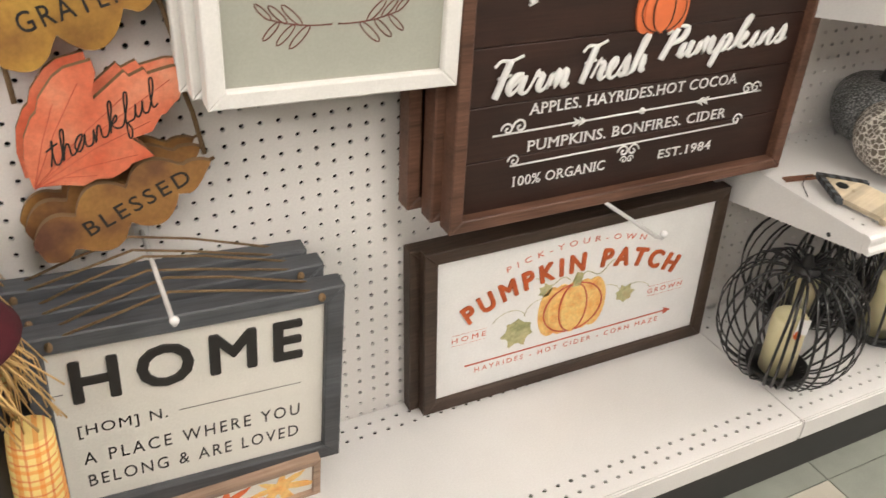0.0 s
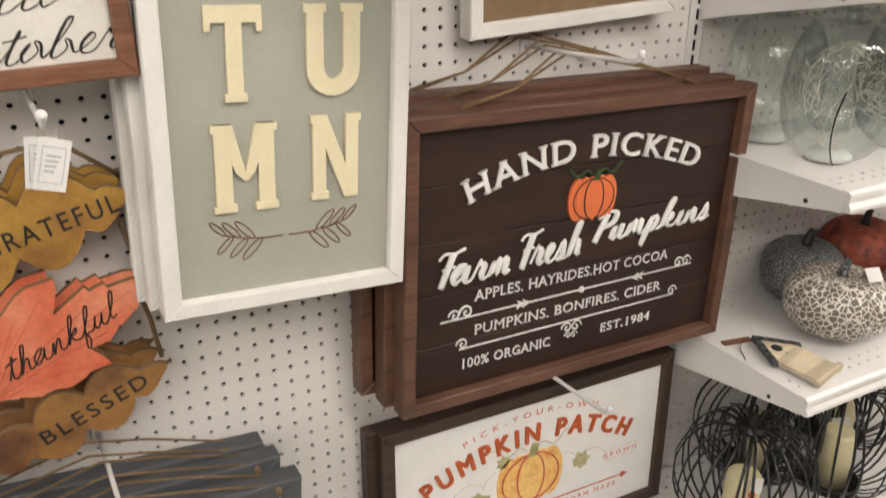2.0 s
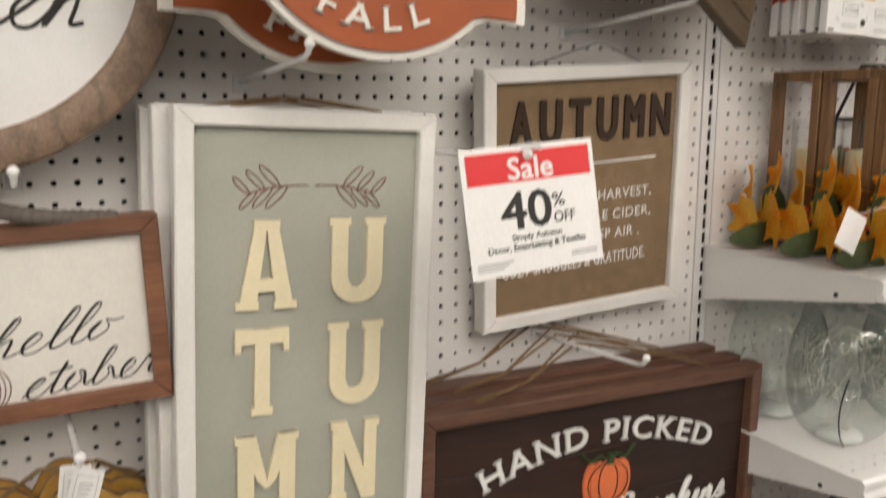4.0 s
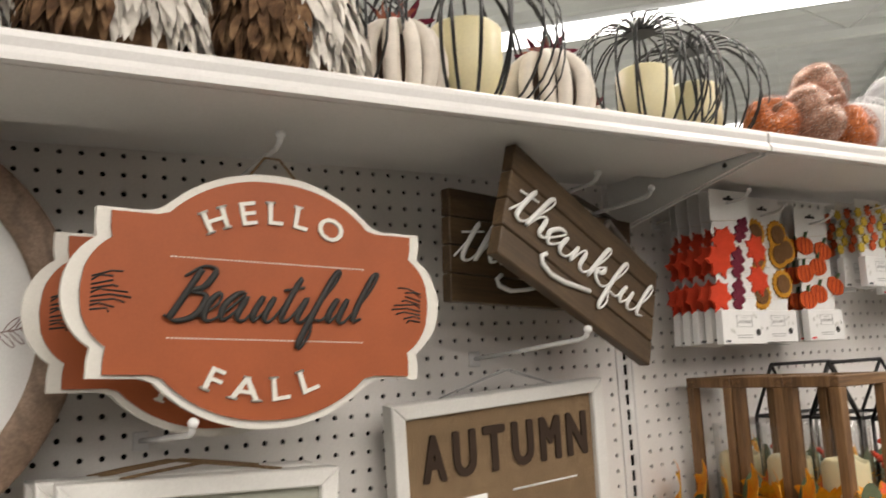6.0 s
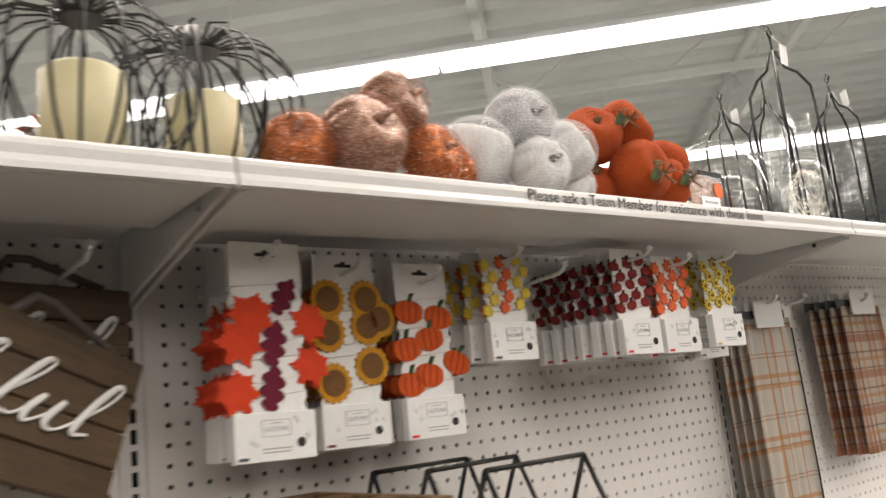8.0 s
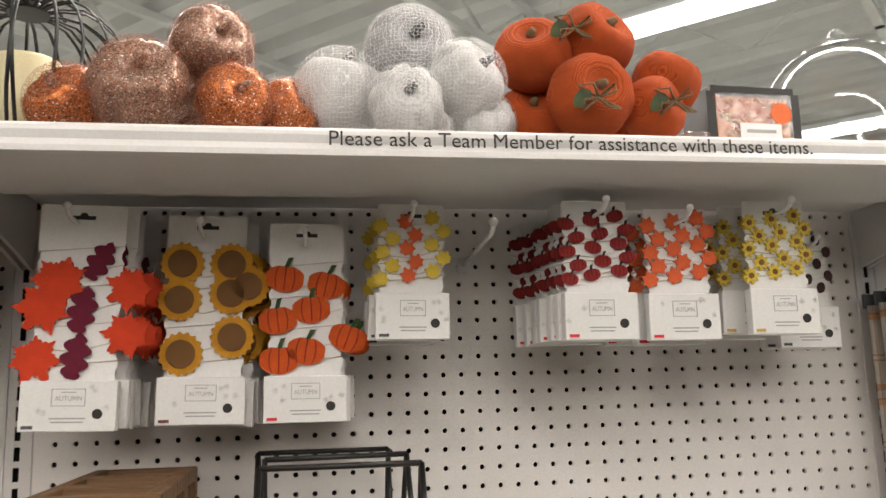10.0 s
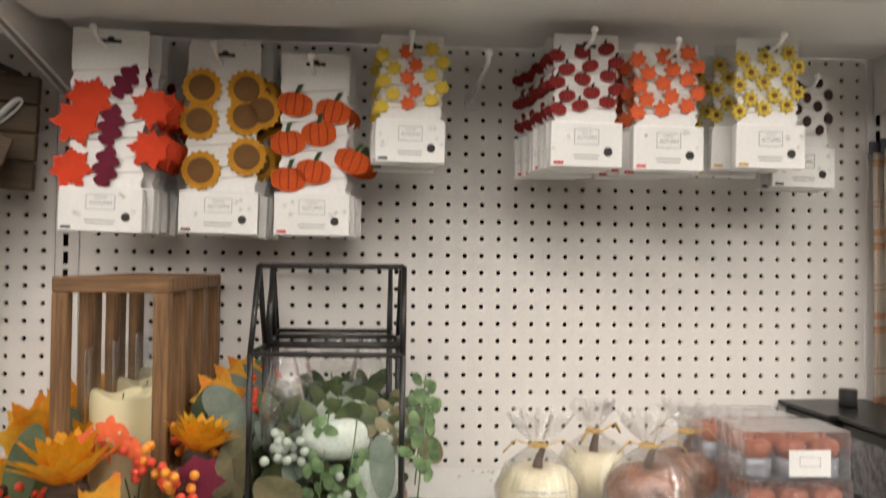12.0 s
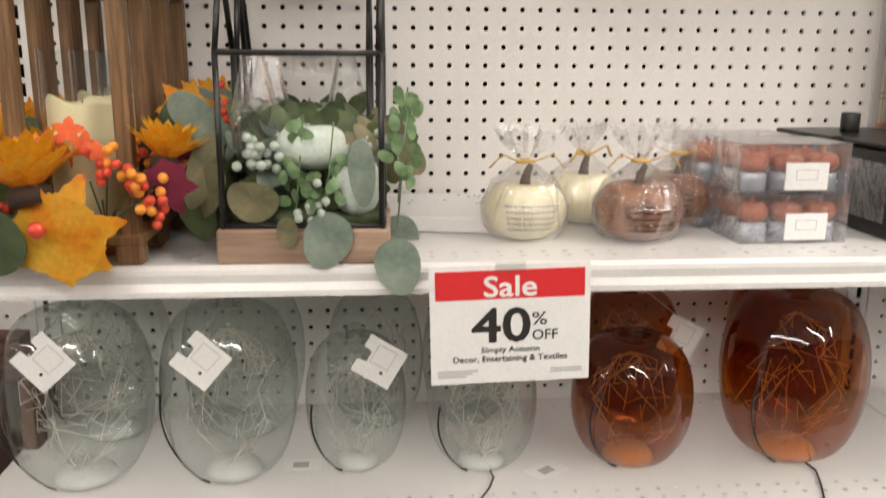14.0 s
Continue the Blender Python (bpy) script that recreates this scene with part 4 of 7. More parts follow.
    for k, q in enumerate(Q):
        slab(q, y - depth - 0.0002 * k, y, o)
    return part("block_letter", o, mat, parent)


def autumn_tall_sign():
    w, h = 0.308, 0.612
    t = thing("tall_sign", "tall white-framed sage green sign with cream block letters", "wall sign", pose(-0.767, -0.118, 1.146, 0.6, 2.3, -1.0), "tall autumn signs")
    part("frame", frame_mesh(w, h, 0.021, -0.034, 0.0, 0.002), "white", t)
    part("panel", boxes((-w / 2 + 0.02, w / 2 - 0.02, -0.022, -0.016, -h / 2 + 0.02, h / 2 - 0.02)), "sage", t)
    for ch, x, z in (("A", -0.052, 0.1287), ("U", 0.0585, 0.1295), ("T", -0.0562, 0.0015), ("U", 0.0587, 0.0020), ("M", -0.0497, -0.128), ("N", 0.061, -0.1248)):
        slab_letter(ch, t, x, z, {"A": 0.071, "M": 0.076, "T": 0.063, "U": 0.071, "N": 0.063}[ch], 0.104, -0.022, 0.006, "cream")
    vine(t, 0.002, 0.2190, 0.074, -1, "brownprint", -0.0225)
    vine(t, -0.002, -0.2190, 0.074, 1, "brownprint", -0.0225)
    twine(t, [(-0.09, -0.012, h / 2), (-0.05, -0.010, h / 2 + 0.006), (0.0, -0.006, h / 2 + 0.012), (0.05, -0.010, h / 2 + 0.006), (0.09, -0.012, h / 2)], 0.002)
    return t


sign = autumn_tall_sign()
for dx, y in ((-0.012, -0.082), (-0.02, -0.046)):
    copy_thing(sign, pose(-0.768 + dx, y, 1.152 + dx * 0.3, 0.5, 1.7, -1.5))


def scroll(parent, x, z, s, d, mat="panelwhite", y=-0.0175):
    pts = [(x + d * s * 0.5 * (1 - t) * math.cos(t * 9), y, z + s * 0.5 * (1 - t) * math.sin(t * 9) + s * 0.35) for t in np.linspace(0, 0.9, 22)]
    return part("scroll", rods([pts], s * 0.07, 5), mat, parent)


def drawn_pumpkin(parent, x, z, w, mat, y, vine_mat="feltgreen", rim="dark", depth=0.004, vine_r=0.028):
    bm = bmesh.new()
    for k, (dx, ww) in enumerate(((-0.31, 0.36), (0.31, 0.36), (-0.16, 0.38), (0.16, 0.38), (0, 0.34))):
        o = [(x + w * (dx + ww / 2 * math.cos(a)), z + w * 0.38 * math.sin(a) * (1 - 0.10 * abs(dx))) for a in np.linspace(0, TAU, 23)[:-1]]
        slab(o, y - depth - 0.0006 * k, y, bm)
    p = part("pumpkin", bm, mat, parent)
    part("pumpkin_ribs", rods([[(x + w * dx * math.cos(a), y - depth - 0.0028, z + w * 0.36 * math.sin(a)) for a in np.linspace(-1.4, 1.4, 12)] for dx in (-0.42, -0.2, 0.2, 0.42)], w * 0.010, 5), rim, p)
    part("stalk", slab([(x - 0.05 * w, z + 0.32 * w), (x + 0.07 * w, z + 0.32 * w), (x + 0.10 * w, z + 0.48 * w), (x + 0.02 * w, z + 0.50 * w)], y - depth - 0.004, y), vine_mat, p)
    for d in (-1, 1):
        part("tendril", rods([[(x + d * w * (0.06 + 0.5 * t), y - depth, z + w * (0.40 + 0.06 * math.sin(t * 8) + 0.10 * t)) for t in np.linspace(0, 1, 14)]], w * vine_r, 5), vine_mat, p)
    return p


def farm_sign():
    w, h = 0.632, 0.452
    t = thing("farm_sign", "dark plank pumpkin sign with white lettering in a walnut frame", "wall sign", pose(-0.297, -0.096, 0.814, 0, 1.3, 0), "farm pumpkin signs")
    part("frame", frame_mesh(w, h, 0.020, -0.034, 0.0, 0.002), "frame", t)
    for k in range(5):
        z = -h / 2 + 0.018 + (h - 0.036) * k / 5
        part("plank", boxes((-w / 2 + 0.018, w / 2 - 0.018, -0.016, -0.008, z + 0.0006, z + (h - 0.036) / 5 - 0.0006), bevel=0.0012), "plank", t)
    y = -0.016
    lettering("HAND PICKED", t, "panelwhite", 0.003, 0.1295, 0.452, 0.036, y - 0.004, 0.004, 0.010, 0, 1.14, 0.046, serif=0.05)
    drawn_pumpkin(t, 0.010, 0.071, 0.092, "pumpkinred", y)
    script("Farm", t, "panelwhite", -0.194, -0.001, 0.122, 0.056, y - 0.003, 0.0040, 0.22, 0, 1.0, brush=0.9)
    script("Fresh", t, "panelwhite", -0.060, 0.005, 0.112, 0.058, y - 0.003, 0.0040, 0.22, 0, 1.0, brush=0.9)
    script("Pumpkins", t, "panelwhite", 0.144, 0.009, 0.244, 0.072, y - 0.003, 0.0040, 0.22, 0, 1.0, brush=0.9)
    for words, x, z, ww, hh in (("APPLES. HAYRIDES.HOT COCOA", -0.003, -0.0545, 0.380, 0.0170), ("PUMPKINS. BONFIRES. CIDER", -0.005, -0.1115, 0.370, 0.0170), ("100% ORGANIC", -0.1275, -0.1660, 0.163, 0.0165), ("EST.1984", 0.110, -0.1655, 0.106, 0.0155)):
        lettering(words, t, "panelwhite", x, z, ww, hh, y - 0.001, 0.001, 0.003, 0, 1.06, serif=0.045)
    rule_line(t, -0.249, -0.087, 0.243, -0.082, 0.0016, "panelwhite", y - 0.001)
    rule_line(t, -0.216, -0.139, 0.210, -0.134, 0.0016, "panelwhite", y - 0.001)
    for x, z, d in ((-0.206, -0.086, -1), (-0.226, -0.087, -1), (0.212, -0.082, 1), (0.230, -0.082, 1), (-0.211, -0.138, -1), (0.206, -0.134, 1)):
        scroll(t, x, z, 0.021 if abs(x) > 0.211 or z < -0.1 else 0.024, d)
    for x, d in ((-0.104, 1), (0.123, -1)):
        for q in (0.0, 0.010):
            part("arrow_mark", slab([(x + d * (0.012 - q), -0.0846), (x - d * (0.002 + q), -0.0915), (x + d * (0.002 - q), -0.0846), (x - d * (0.002 + q), -0.0777)][::d], y - 0.003, y), "panelwhite", t)
    part("dot_mark", ball(0.0055, (0.008, y, -0.0845)), "panelwhite", t)
    for d in (-1, 1):
        scroll(t, -0.006 + d * 0.009, -0.156, 0.022, d)
        scroll(t, -0.006 + d * 0.006, -0.168, 0.014, d)
    for dz in (0.0, 0.01):
        twine(t, [(-0.22, -0.008 + dz, h / 2), (-0.14, -0.012, h / 2 + 0.022), (-0.03, 0.02 + dz, h / 2 + 0.06 + dz), (0.12, 0.0, h / 2 + 0.03), (0.22, -0.008 + dz, h / 2)], 0.0019)
    return t


sign = farm_sign()
copy_thing(sign, pose(-0.312, -0.062, 0.821, 0, 1.2, 0))
copy_thing(sign, pose(-0.335, -0.028, 0.830, 0, 1.0, 0))


def patch_sign():
    w, h = 0.612, 0.338
    t = thing("patch_sign", "white pumpkin patch sign in a dark oak frame", "sign", pose(-0.322, -0.060, DECK_Z + 0.002, 5.0, 0, 1.4), "pumpkin patch signs")
    z0 = h / 2
    bm = frame_mesh(w, h, 0.024, -0.026, 0.0, 0.002)
    bmesh.ops.translate(bm, verts=bm.verts, vec=(0, 0, z0))
    part("frame", bm, "patchframe", t)
    part("panel", boxes((-w / 2 + 0.02, w / 2 - 0.02, -0.016, -0.010, 0.02, h - 0.02)), "panelwhite", t)
    y = -0.016
    lettering("PICK-YOUR-OWN", t, "rosyprint", -0.008, 0.2765, 0.290, 0.0115, y - 0.0004, 0.0004, 0, 0, 1.9, 0.024)
    lettering("PUMPKIN PATCH", t, "patchprint", -0.007, 0.2150, 0.460, 0.036, y - 0.003, 0.003, 0.036, 0, 1.45, 0.062)
    drawn_pumpkin(t, -0.010, 0.152, 0.146, "paleorange", y, "printvine", "rosyprint", 0.0006, 0.005)
    for x, z, r, turn in ((-0.120, 0.127, 0.028, 150), (0.104, 0.149, 0.018, -30), (-0.068, 0.202, 0.013, 60)):
        part("printed_leaf", slab(turned(blunt(maple_outline(r, 0.7)), turn, x, z), y - 0.0006, y), "printvine", t)
    for x0, z0, d in ((-0.075, 0.176, -1), (0.062, 0.168, 1)):
        part("tendril", rods([[(x0 + d * (0.085 * q + 0.012 * math.sin(q * 8)), y - 0.0004, z0 - 0.014 * q + 0.012 * math.cos(q * 8)) for q in np.linspace(0, 1, 22)]], 0.0005, 4), "printvine", t)
    for word, x, z, ww in (("HOME", -0.2175, 0.1435, 0.066), ("GROWN", 0.199, 0.1385, 0.080)):
        lettering(word, t, "rosyprint", x, z, ww, 0.0105, y - 0.0004, 0.0004, 0, 0, 1.5)
        for dz in (-0.011, 0.011):
            rule_line(t, x - ww / 2, z + dz, x + ww / 2, z + dz, 0.0003, "rosyprint", y)
    rule_line(t, -0.224, 0.0805, 0.212, 0.0812, 0.0017, "rosyprint", y)
    part("arrow_head", slab([(0.206, 0.0735), (0.222, 0.0812), (0.206, 0.0890)], y - 0.001, y), "rosyprint", t)
    lettering("HAYRIDES - HOT CIDER - CORN MAZE", t, "rosyprint", -0.005, 0.0660, 0.398, 0.0105, y - 0.0004, 0.0004, 0, 0, 1.45)
    return t


sign = patch_sign()
sign.matrix_world = pose(-0.312, -0.034, DECK_Z + 0.001, -1.2, 0, -1.2)
copy_thing(sign, pose(-0.330, -0.008, DECK_Z + 0.001, -0.4, 0, -0.6))


def home_sign():
    w, h = 0.408, 0.318
    t = thing("home_sign", "white home definition sign in a grey-washed wood frame", "wall sign", pose(-0.998, -0.113, 0.423, 0, 4.2, 0), "home signs")
    part("frame", frame_mesh(w, h, 0.026, -0.032, 0.0, 0.002), "grayframe", t)
    part("panel", boxes((-w / 2 + 0.02, w / 2 - 0.02, -0.020, -0.014, -h / 2 + 0.02, h / 2 - 0.02)), "ivory", t)
    y = -0.020
    lettering("HOME", t, "dark", -0.0037, 0.0760, 0.296, 0.064, y - 0.004, 0.004, 0.026, 0, 1.3)
    lettering("[HOM] N.", t, "dark", -0.0985, -0.0085, 0.113, 0.0225, y - 0.0004, 0.0004, 0.002, 0, 1.15)
    rule_line(t, -0.0264, -0.0068, 0.1443, -0.0062, 0.0006, "dark", y)
    rule_line(t, -0.182, 0.060, -0.164, 0.060, 0.0006, "dark", y)
    lettering("A PLACE WHERE YOU", t, "dark", -0.0055, -0.0558, 0.297, 0.0215, y - 0.0004, 0.0004, 0.002, 0, 1.3)
    lettering("BELONG & ARE LOVED", t, "dark", -0.0055, -0.0968, 0.293, 0.0215, y - 0.0004, 0.0004, 0.002, 0, 1.25)
    for dy, dz in ((-0.012, 0.0), (0.010, 0.007)):
        twine(t, [(-0.165, -0.016 + dy, h / 2 - 0.006), (-0.10, -0.024 + dy, h / 2 + 0.018 + dz), (-0.028, -0.030 + dy, h / 2 + 0.044 + dz), (0.05, -0.024 + dy, h / 2 + 0.026 + dz), (0.165, -0.016 + dy, h / 2 - 0.004)], 0.0017)
    for x in (-0.17, 0.17):
        part("knot", ball(0.005, (x, -0.034, h / 2 - 0.012), None, 2, 0, 1.4), "twine", t)
    return t


sign = home_sign()
copy_thing(sign, pose(-1.013, -0.075, 0.436, 0, 3.4, 0))
copy_thing(sign, pose(-1.03, -0.038, 0.446, 0, 5.2, 0))


# leaf garland of three boards on a rope
def leaf_garland():
    t = thing("leaf_garland", "three painted wooden leaf boards hung one below another on rope", "wall sign", pose(-1.03, 0, 0.82))
    rows = (("GRATEFUL", "mustard", turned(oak_outline(0.27, 0.122), 13, -0.036, 0.136), 13, -0.001, 0.138, 0.152, 0.023),
            ("BLESSED", "umber", turned(oak_outline(0.240, 0.092), 21, -0.002, -0.116), 21, 0.009, -0.114, 0.140, 0.021))
    for k, (word, mt, o, deg, x, z, ww, hh) in enumerate(rows):
        b = part("leaf_board", slab(o, -0.062, -0.052, None, 0, 1), [mt, "mdf"], t)
        lettering(word, b, "dark", x, z, ww, hh, -0.0628, 0.0008, 0.006, 0, 1.25, 0, "lettering", deg)
        part("rear_board", slab([(a - 0.006, c + 0.009) for a, c in o], -0.036, -0.026, None, 0, 1), [mt, "mdf"], t)
        part("rear_board", slab([(a - 0.010, c + 0.014) for a, c in o], -0.018, -0.010, None, 0, 1), [mt, "mdf"], t)
    o = [(-0.107, -0.079), (-0.109, -0.040), (-0.103, -0.007), (-0.090, 0.018), (-0.082, 0.026), (-0.076, 0.044), (-0.055, 0.070), (-0.040, 0.080), (-0.007, 0.086), (-0.005, 0.069), (-0.011, 0.052), (-0.014, 0.033), (0.028, 0.070), (0.033, 0.063), (0.052, 0.074), (0.056, 0.067), (0.087, 0.078), (0.110, 0.079), (0.096, 0.052), (0.089, 0.031), (0.083, 0.026), (0.070, 0.010), (0.064, 0.008), (0.049, -0.017), (0.022, -0.027), (0.036, -0.040), (0.046, -0.054), (0.016, -0.065), (0.012, -0.072), (-0.011, -0.085), (-0.030, -0.082), (-0.047, -0.089), (-0.070, -0.083)][::-1]
    o = [(x * 0.91 - 0.004, z * 0.86 - 0.14 * max(x, 0)) for x, z in o]
    b = part("leaf_board", slab(o, -0.066, -0.056, None, 0, 1), ["coral", "mdf"], t)
    part("rear_board", slab([(a - 0.006, c + 0.006) for a, c in o], -0.050, -0.042, None, 0, 1), ["coral", "mdf"], t)
    script("thankful", b, "dark", -0.010, -0.008, 0.152, 0.052, -0.0668, 0.0011, 0.3, 0, 24)
    for x1, z1 in ((-0.03, 0.050), (0.07, 0.040), (0.02, -0.048), (-0.06, 0.030), (0.02, 0.030), (0.04, -0.008), (-0.03, -0.066)):
        part("vein", rods([[(-0.1, -0.0663, -0.07), ((x1 - 0.1) / 2, -0.0663, (z1 - 0.07) / 2 + 0.006), (x1, -0.0663, z1)]], 0.0005, 4), "rosyprint", b)
    for x0, z0, x1, z1 in ((0.06, 0.17, 0.085, 0.075), (0.080, 0.045, 0.100, -0.07), (-0.105, 0.115, -0.098, 0.030)):
        part("rope", rods([[(x0, -0.048, z0), ((x0 + x1) / 2 + 0.003, -0.045, (z0 + z1) / 2), (x1, -0.048, z1)]], 0.0032, 7), "twine", t)
    for d in (-1, 1):
        part("rope", rods([[(-0.005 + d * 0.085, -0.05, 0.185), (-0.005 + d * 0.03, -0.10, 0.24), (0.0, -0.13, 0.252)]], 0.0028, 7), "twine", t)
    return t


leaf_garland()


def swing_tag(x, y, z, w=0.034, h=0.05, deg=-12, yaw=0, label="small white printed price tag on a string", parent=None):
    t = thing("price_tag", label, "tag", pose(x, y, z, 0, -deg, yaw), "price tags")
    part("card", boxes((-w / 2, w / 2, -0.0006, 0, -h, 0), bevel=0.0002), "paper", t)
    part("printed_frame", frame_mesh(w * 0.72, h * 0.7, 0.0006, -0.0009, -0.0007, 0), "grey", t, m=pose(0, 0, -h / 2))
    part("tag_string", rods([[(-0.004, 0, -0.004), (0, 0, 0.012), (0.004, 0, -0.004)]], 0.0006, 5), "string", t)
    for k in range(4):
        part("printed_bar", boxes((-w * 0.22, w * (0.22 - 0.05 * k), -0.0009, -0.0007, -h * (0.34 + 0.1 * k), -h * (0.31 + 0.1 * k))), "grey", t)
    return t


for dx, dy, dg in ((0, -0.20, -16), (-0.012, -0.185, -8)):
    swing_tag(-1.018 + dx, dy, 1.094, 0.030, 0.052, dg)


def october_sign():
    w, h = 0.36, 0.207
    t = thing("october_sign", "ivory hello october sign with black script in a walnut frame", "wall sign", pose(-1.105, -0.10, 1.232, 1.0, -2.0, -1.0))
    part("frame", frame_mesh(w, h, 0.019, -0.034, 0, 0.002), "oakframe", t)
    part("panel", boxes((-w / 2 + 0.015, w / 2 - 0.015, -0.022, -0.016, -h / 2 + 0.015, h / 2 - 0.015)), "ivory", t)
    script("hello", t, "dark", 0.064, -0.012, 0.146, 0.040, -0.0225, 0.0012, 0.38, 0, 5, brush=0.8)
    script("ctober", t, "dark", 0.097, -0.060, 0.140, 0.038, -0.0225, 0.0012, 0.38, 0, 4, brush=0.8)
    for k in range(5):
        part("drawn_pumpkin", rods([[(-0.006 + (0.026 - 0.005 * k) * math.cos(a), -0.0225, -0.066 + 0.026 * math.sin(a)) for a in np.linspace(0, TAU, 29)[:-1]]], 0.0006, 4, closed=True), "brownprint", t)
    return t


october_sign()


def round_sign():
    R = 0.240
    t = thing("round_sign", "round white welcome sign with black script and a weathered wood rim", "wall sign", pose(-1.122, -0.07, 1.624, 0, 0, 0))
    rim = lathe(caps=False, n=72, profile=[(R - 0.042, -0.034), (R - 0.037, -0.037), (R - 0.004, -0.037), (R, -0.032), (R, 0), (R - 0.042, 0), (R - 0.042, -0.034)])
    part("rim", rim, "rim", t, m=pose(0, 0, 0, 90, 0, 0) @ Matrix.Scale(-1, 4, (0, 0, 1)))
    o = [((R - 0.04) * math.cos(a), (R - 0.04) * math.sin(a)) for a in np.linspace(0, TAU, 73)[:-1]]
    part("panel", slab(o, -0.020, -0.012), "panelwhite", t)
    script("home", t, "dark", 0.04, 0.035, 0.21, 0.06, -0.0205, 0.0022, 0.3)
    lettering("FOR", t, "dark", 0.06, -0.012, 0.075, 0.022, -0.0205, 0.0005, 0, 0, 1.3)
    script("much", t, "dark", 0.05, -0.052, 0.19, 0.075, -0.0205, 0.0024, 0.3)
    vine(t, 0.14, -0.005, 0.048, 1, "brownprint", -0.0205)
    return t


round_sign()


def fall_outline(s=1.0, grow=0.0):
    """A plaque: oval middle, stepped shoulders, rounded ends."""
    q = []
    for a in np.linspace(-60, 60, 15):  # right end
        q.append((0.145 + 0.058 * math.cos(radians(a)), 0.062 * math.sin(radians(a))))
    q += [(0.176, 0.066), (0.176, 0.083), (0.128, 0.083)]
    for a in np.linspace(40, 140, 21):
        q.append((0.150 * math.cos(radians(a)) * 1.0, 0.133 * math.sin(radians(a)) + 0.001))
    q += [(-0.128, 0.083), (-0.176, 0.083), (-0.176, 0.066)]
    right = q[:15]
    top = q[15:]
    left = [(-x, z) for x, z in right[::-1]]
    bottom = [(x, -z) for x, z in top[::-1]]
    ring = right[7:] + top + left + bottom + right[:7]
    return [(x * s + math.copysign(grow, x) * (abs(x) > 0.01), z * s + math.copysign(grow, z) * (abs(z) > 0.01)) for x, z in ring]


def fall_sign():
    t = thing("fall_sign", "rust orange hello beautiful fall plaque with a cream raised border", "wall sign", pose(-0.715, -0.25, 1.637, 1, 3.2, 0), "fall plaques")
    part("border", slab(fall_outline(1.0, 0.0), -0.010, 0.004), "ivory", t)
    part("panel", slab(fall_outline(0.895, -0.005), -0.014, -0.009, None, 0, 1), ["rust", "rustdark"], t)
    y = -0.014
    lettering("HELLO", t, "ivory", 0.001, 0.0815, 0.158, 0.0245, y - 0.003, 0.003, 0.012, 0, 1.5, 0.020, serif=0.06)
    lettering("FALL", t, "ivory", -0.008, -0.0865, 0.120, 0.0245, y - 0.003, 0.003, 0.012, 0, 1.5, -0.014, serif=0.06)
    script("Beautiful", t, "dark", 0.006, -0.009, 0.232, 0.084, y - 0.003, 0.0027, 0.42, 0, 1, brush=0.9)
    for z in (0.038, -0.043):
        part("stitch_line", boxes(*[(x, x + 0.002, y - 0.0006, y, z - 0.0007, z + 0.0007) for x in np.arange(-0.105, 0.105, 0.004)]), "ivory", t)
    for d in (-1, 1):
        b = bmesh.new()
        for k in range(9):
            tube(b, [(d * (0.150 + 0.010 * math.cos(k)), y - 0.0005, -0.02 + 0.005 * k), (d * (0.162 + 0.008 * math.sin(k * 2)), y - 0.0005, -0.016 + 0.0045 * k), (d * 0.177, y - 0.0005, -0.018 + 0.004 * k)], 0.0009, 4)
        part("printed_leaf", b, "dark", t)
    twine(t, [(-0.03, 0.0, 0.125), (-0.005, 0.012, 0.158), (0.012, 0.012, 0.158), (0.035, 0.0, 0.125)], 0.0014, "twine_hanger", "twine")
    return t


sign = fall_sign()
copy_thing(sign, pose(-0.742, -0.16, 1.628, 1, 2.2, 0))


def thankful_plank():
    w, h = 0.415, 0.158
    t = thing("thankful_sign", "brown barn-plank sign with white thankful script, hanging askew", "wall sign", pose(-0.235, -0.192, 1.688, 0, 21, 21), "thankful signs")
    n = 4
    for k in range(n):
        z = -h / 2 + h * k / n
        part("plank", boxes((-w / 2, w / 2, -0.012, 0.006, z + 0.0008, z + h / n - 0.0008), bevel=0.0015), "barn", t)
    script("thankful", t, "panelwhite", -0.008, -0.004, 0.392, 0.098, -0.016, 0.0030, 0.32, 0, 0, brush=0.9)
    part("swash", rods([[(-0.112, -0.015, -0.036), (-0.122, -0.015, -0.043), (-0.118, -0.015, -0.052), (-0.095, -0.015, -0.058), (-0.06, -0.015, -0.054), (-0.025, -0.015, -0.046), (0.004, -0.015, -0.040)]], 0.0034, 6), "panelwhite", t)
    part("rope", rods([[(0.05, 0.0, h / 2), (0.075, 0.01, h / 2 + 0.03), (0.10, 0.015, h / 2 + 0.032), (0.18, 0.0, h / 2)]], 0.005, 7), "bead", t)
    return t


sign = thankful_plank()
copy_thing(sign, pose(-0.225, -0.095, 1.712, 0, 2.5, 12))


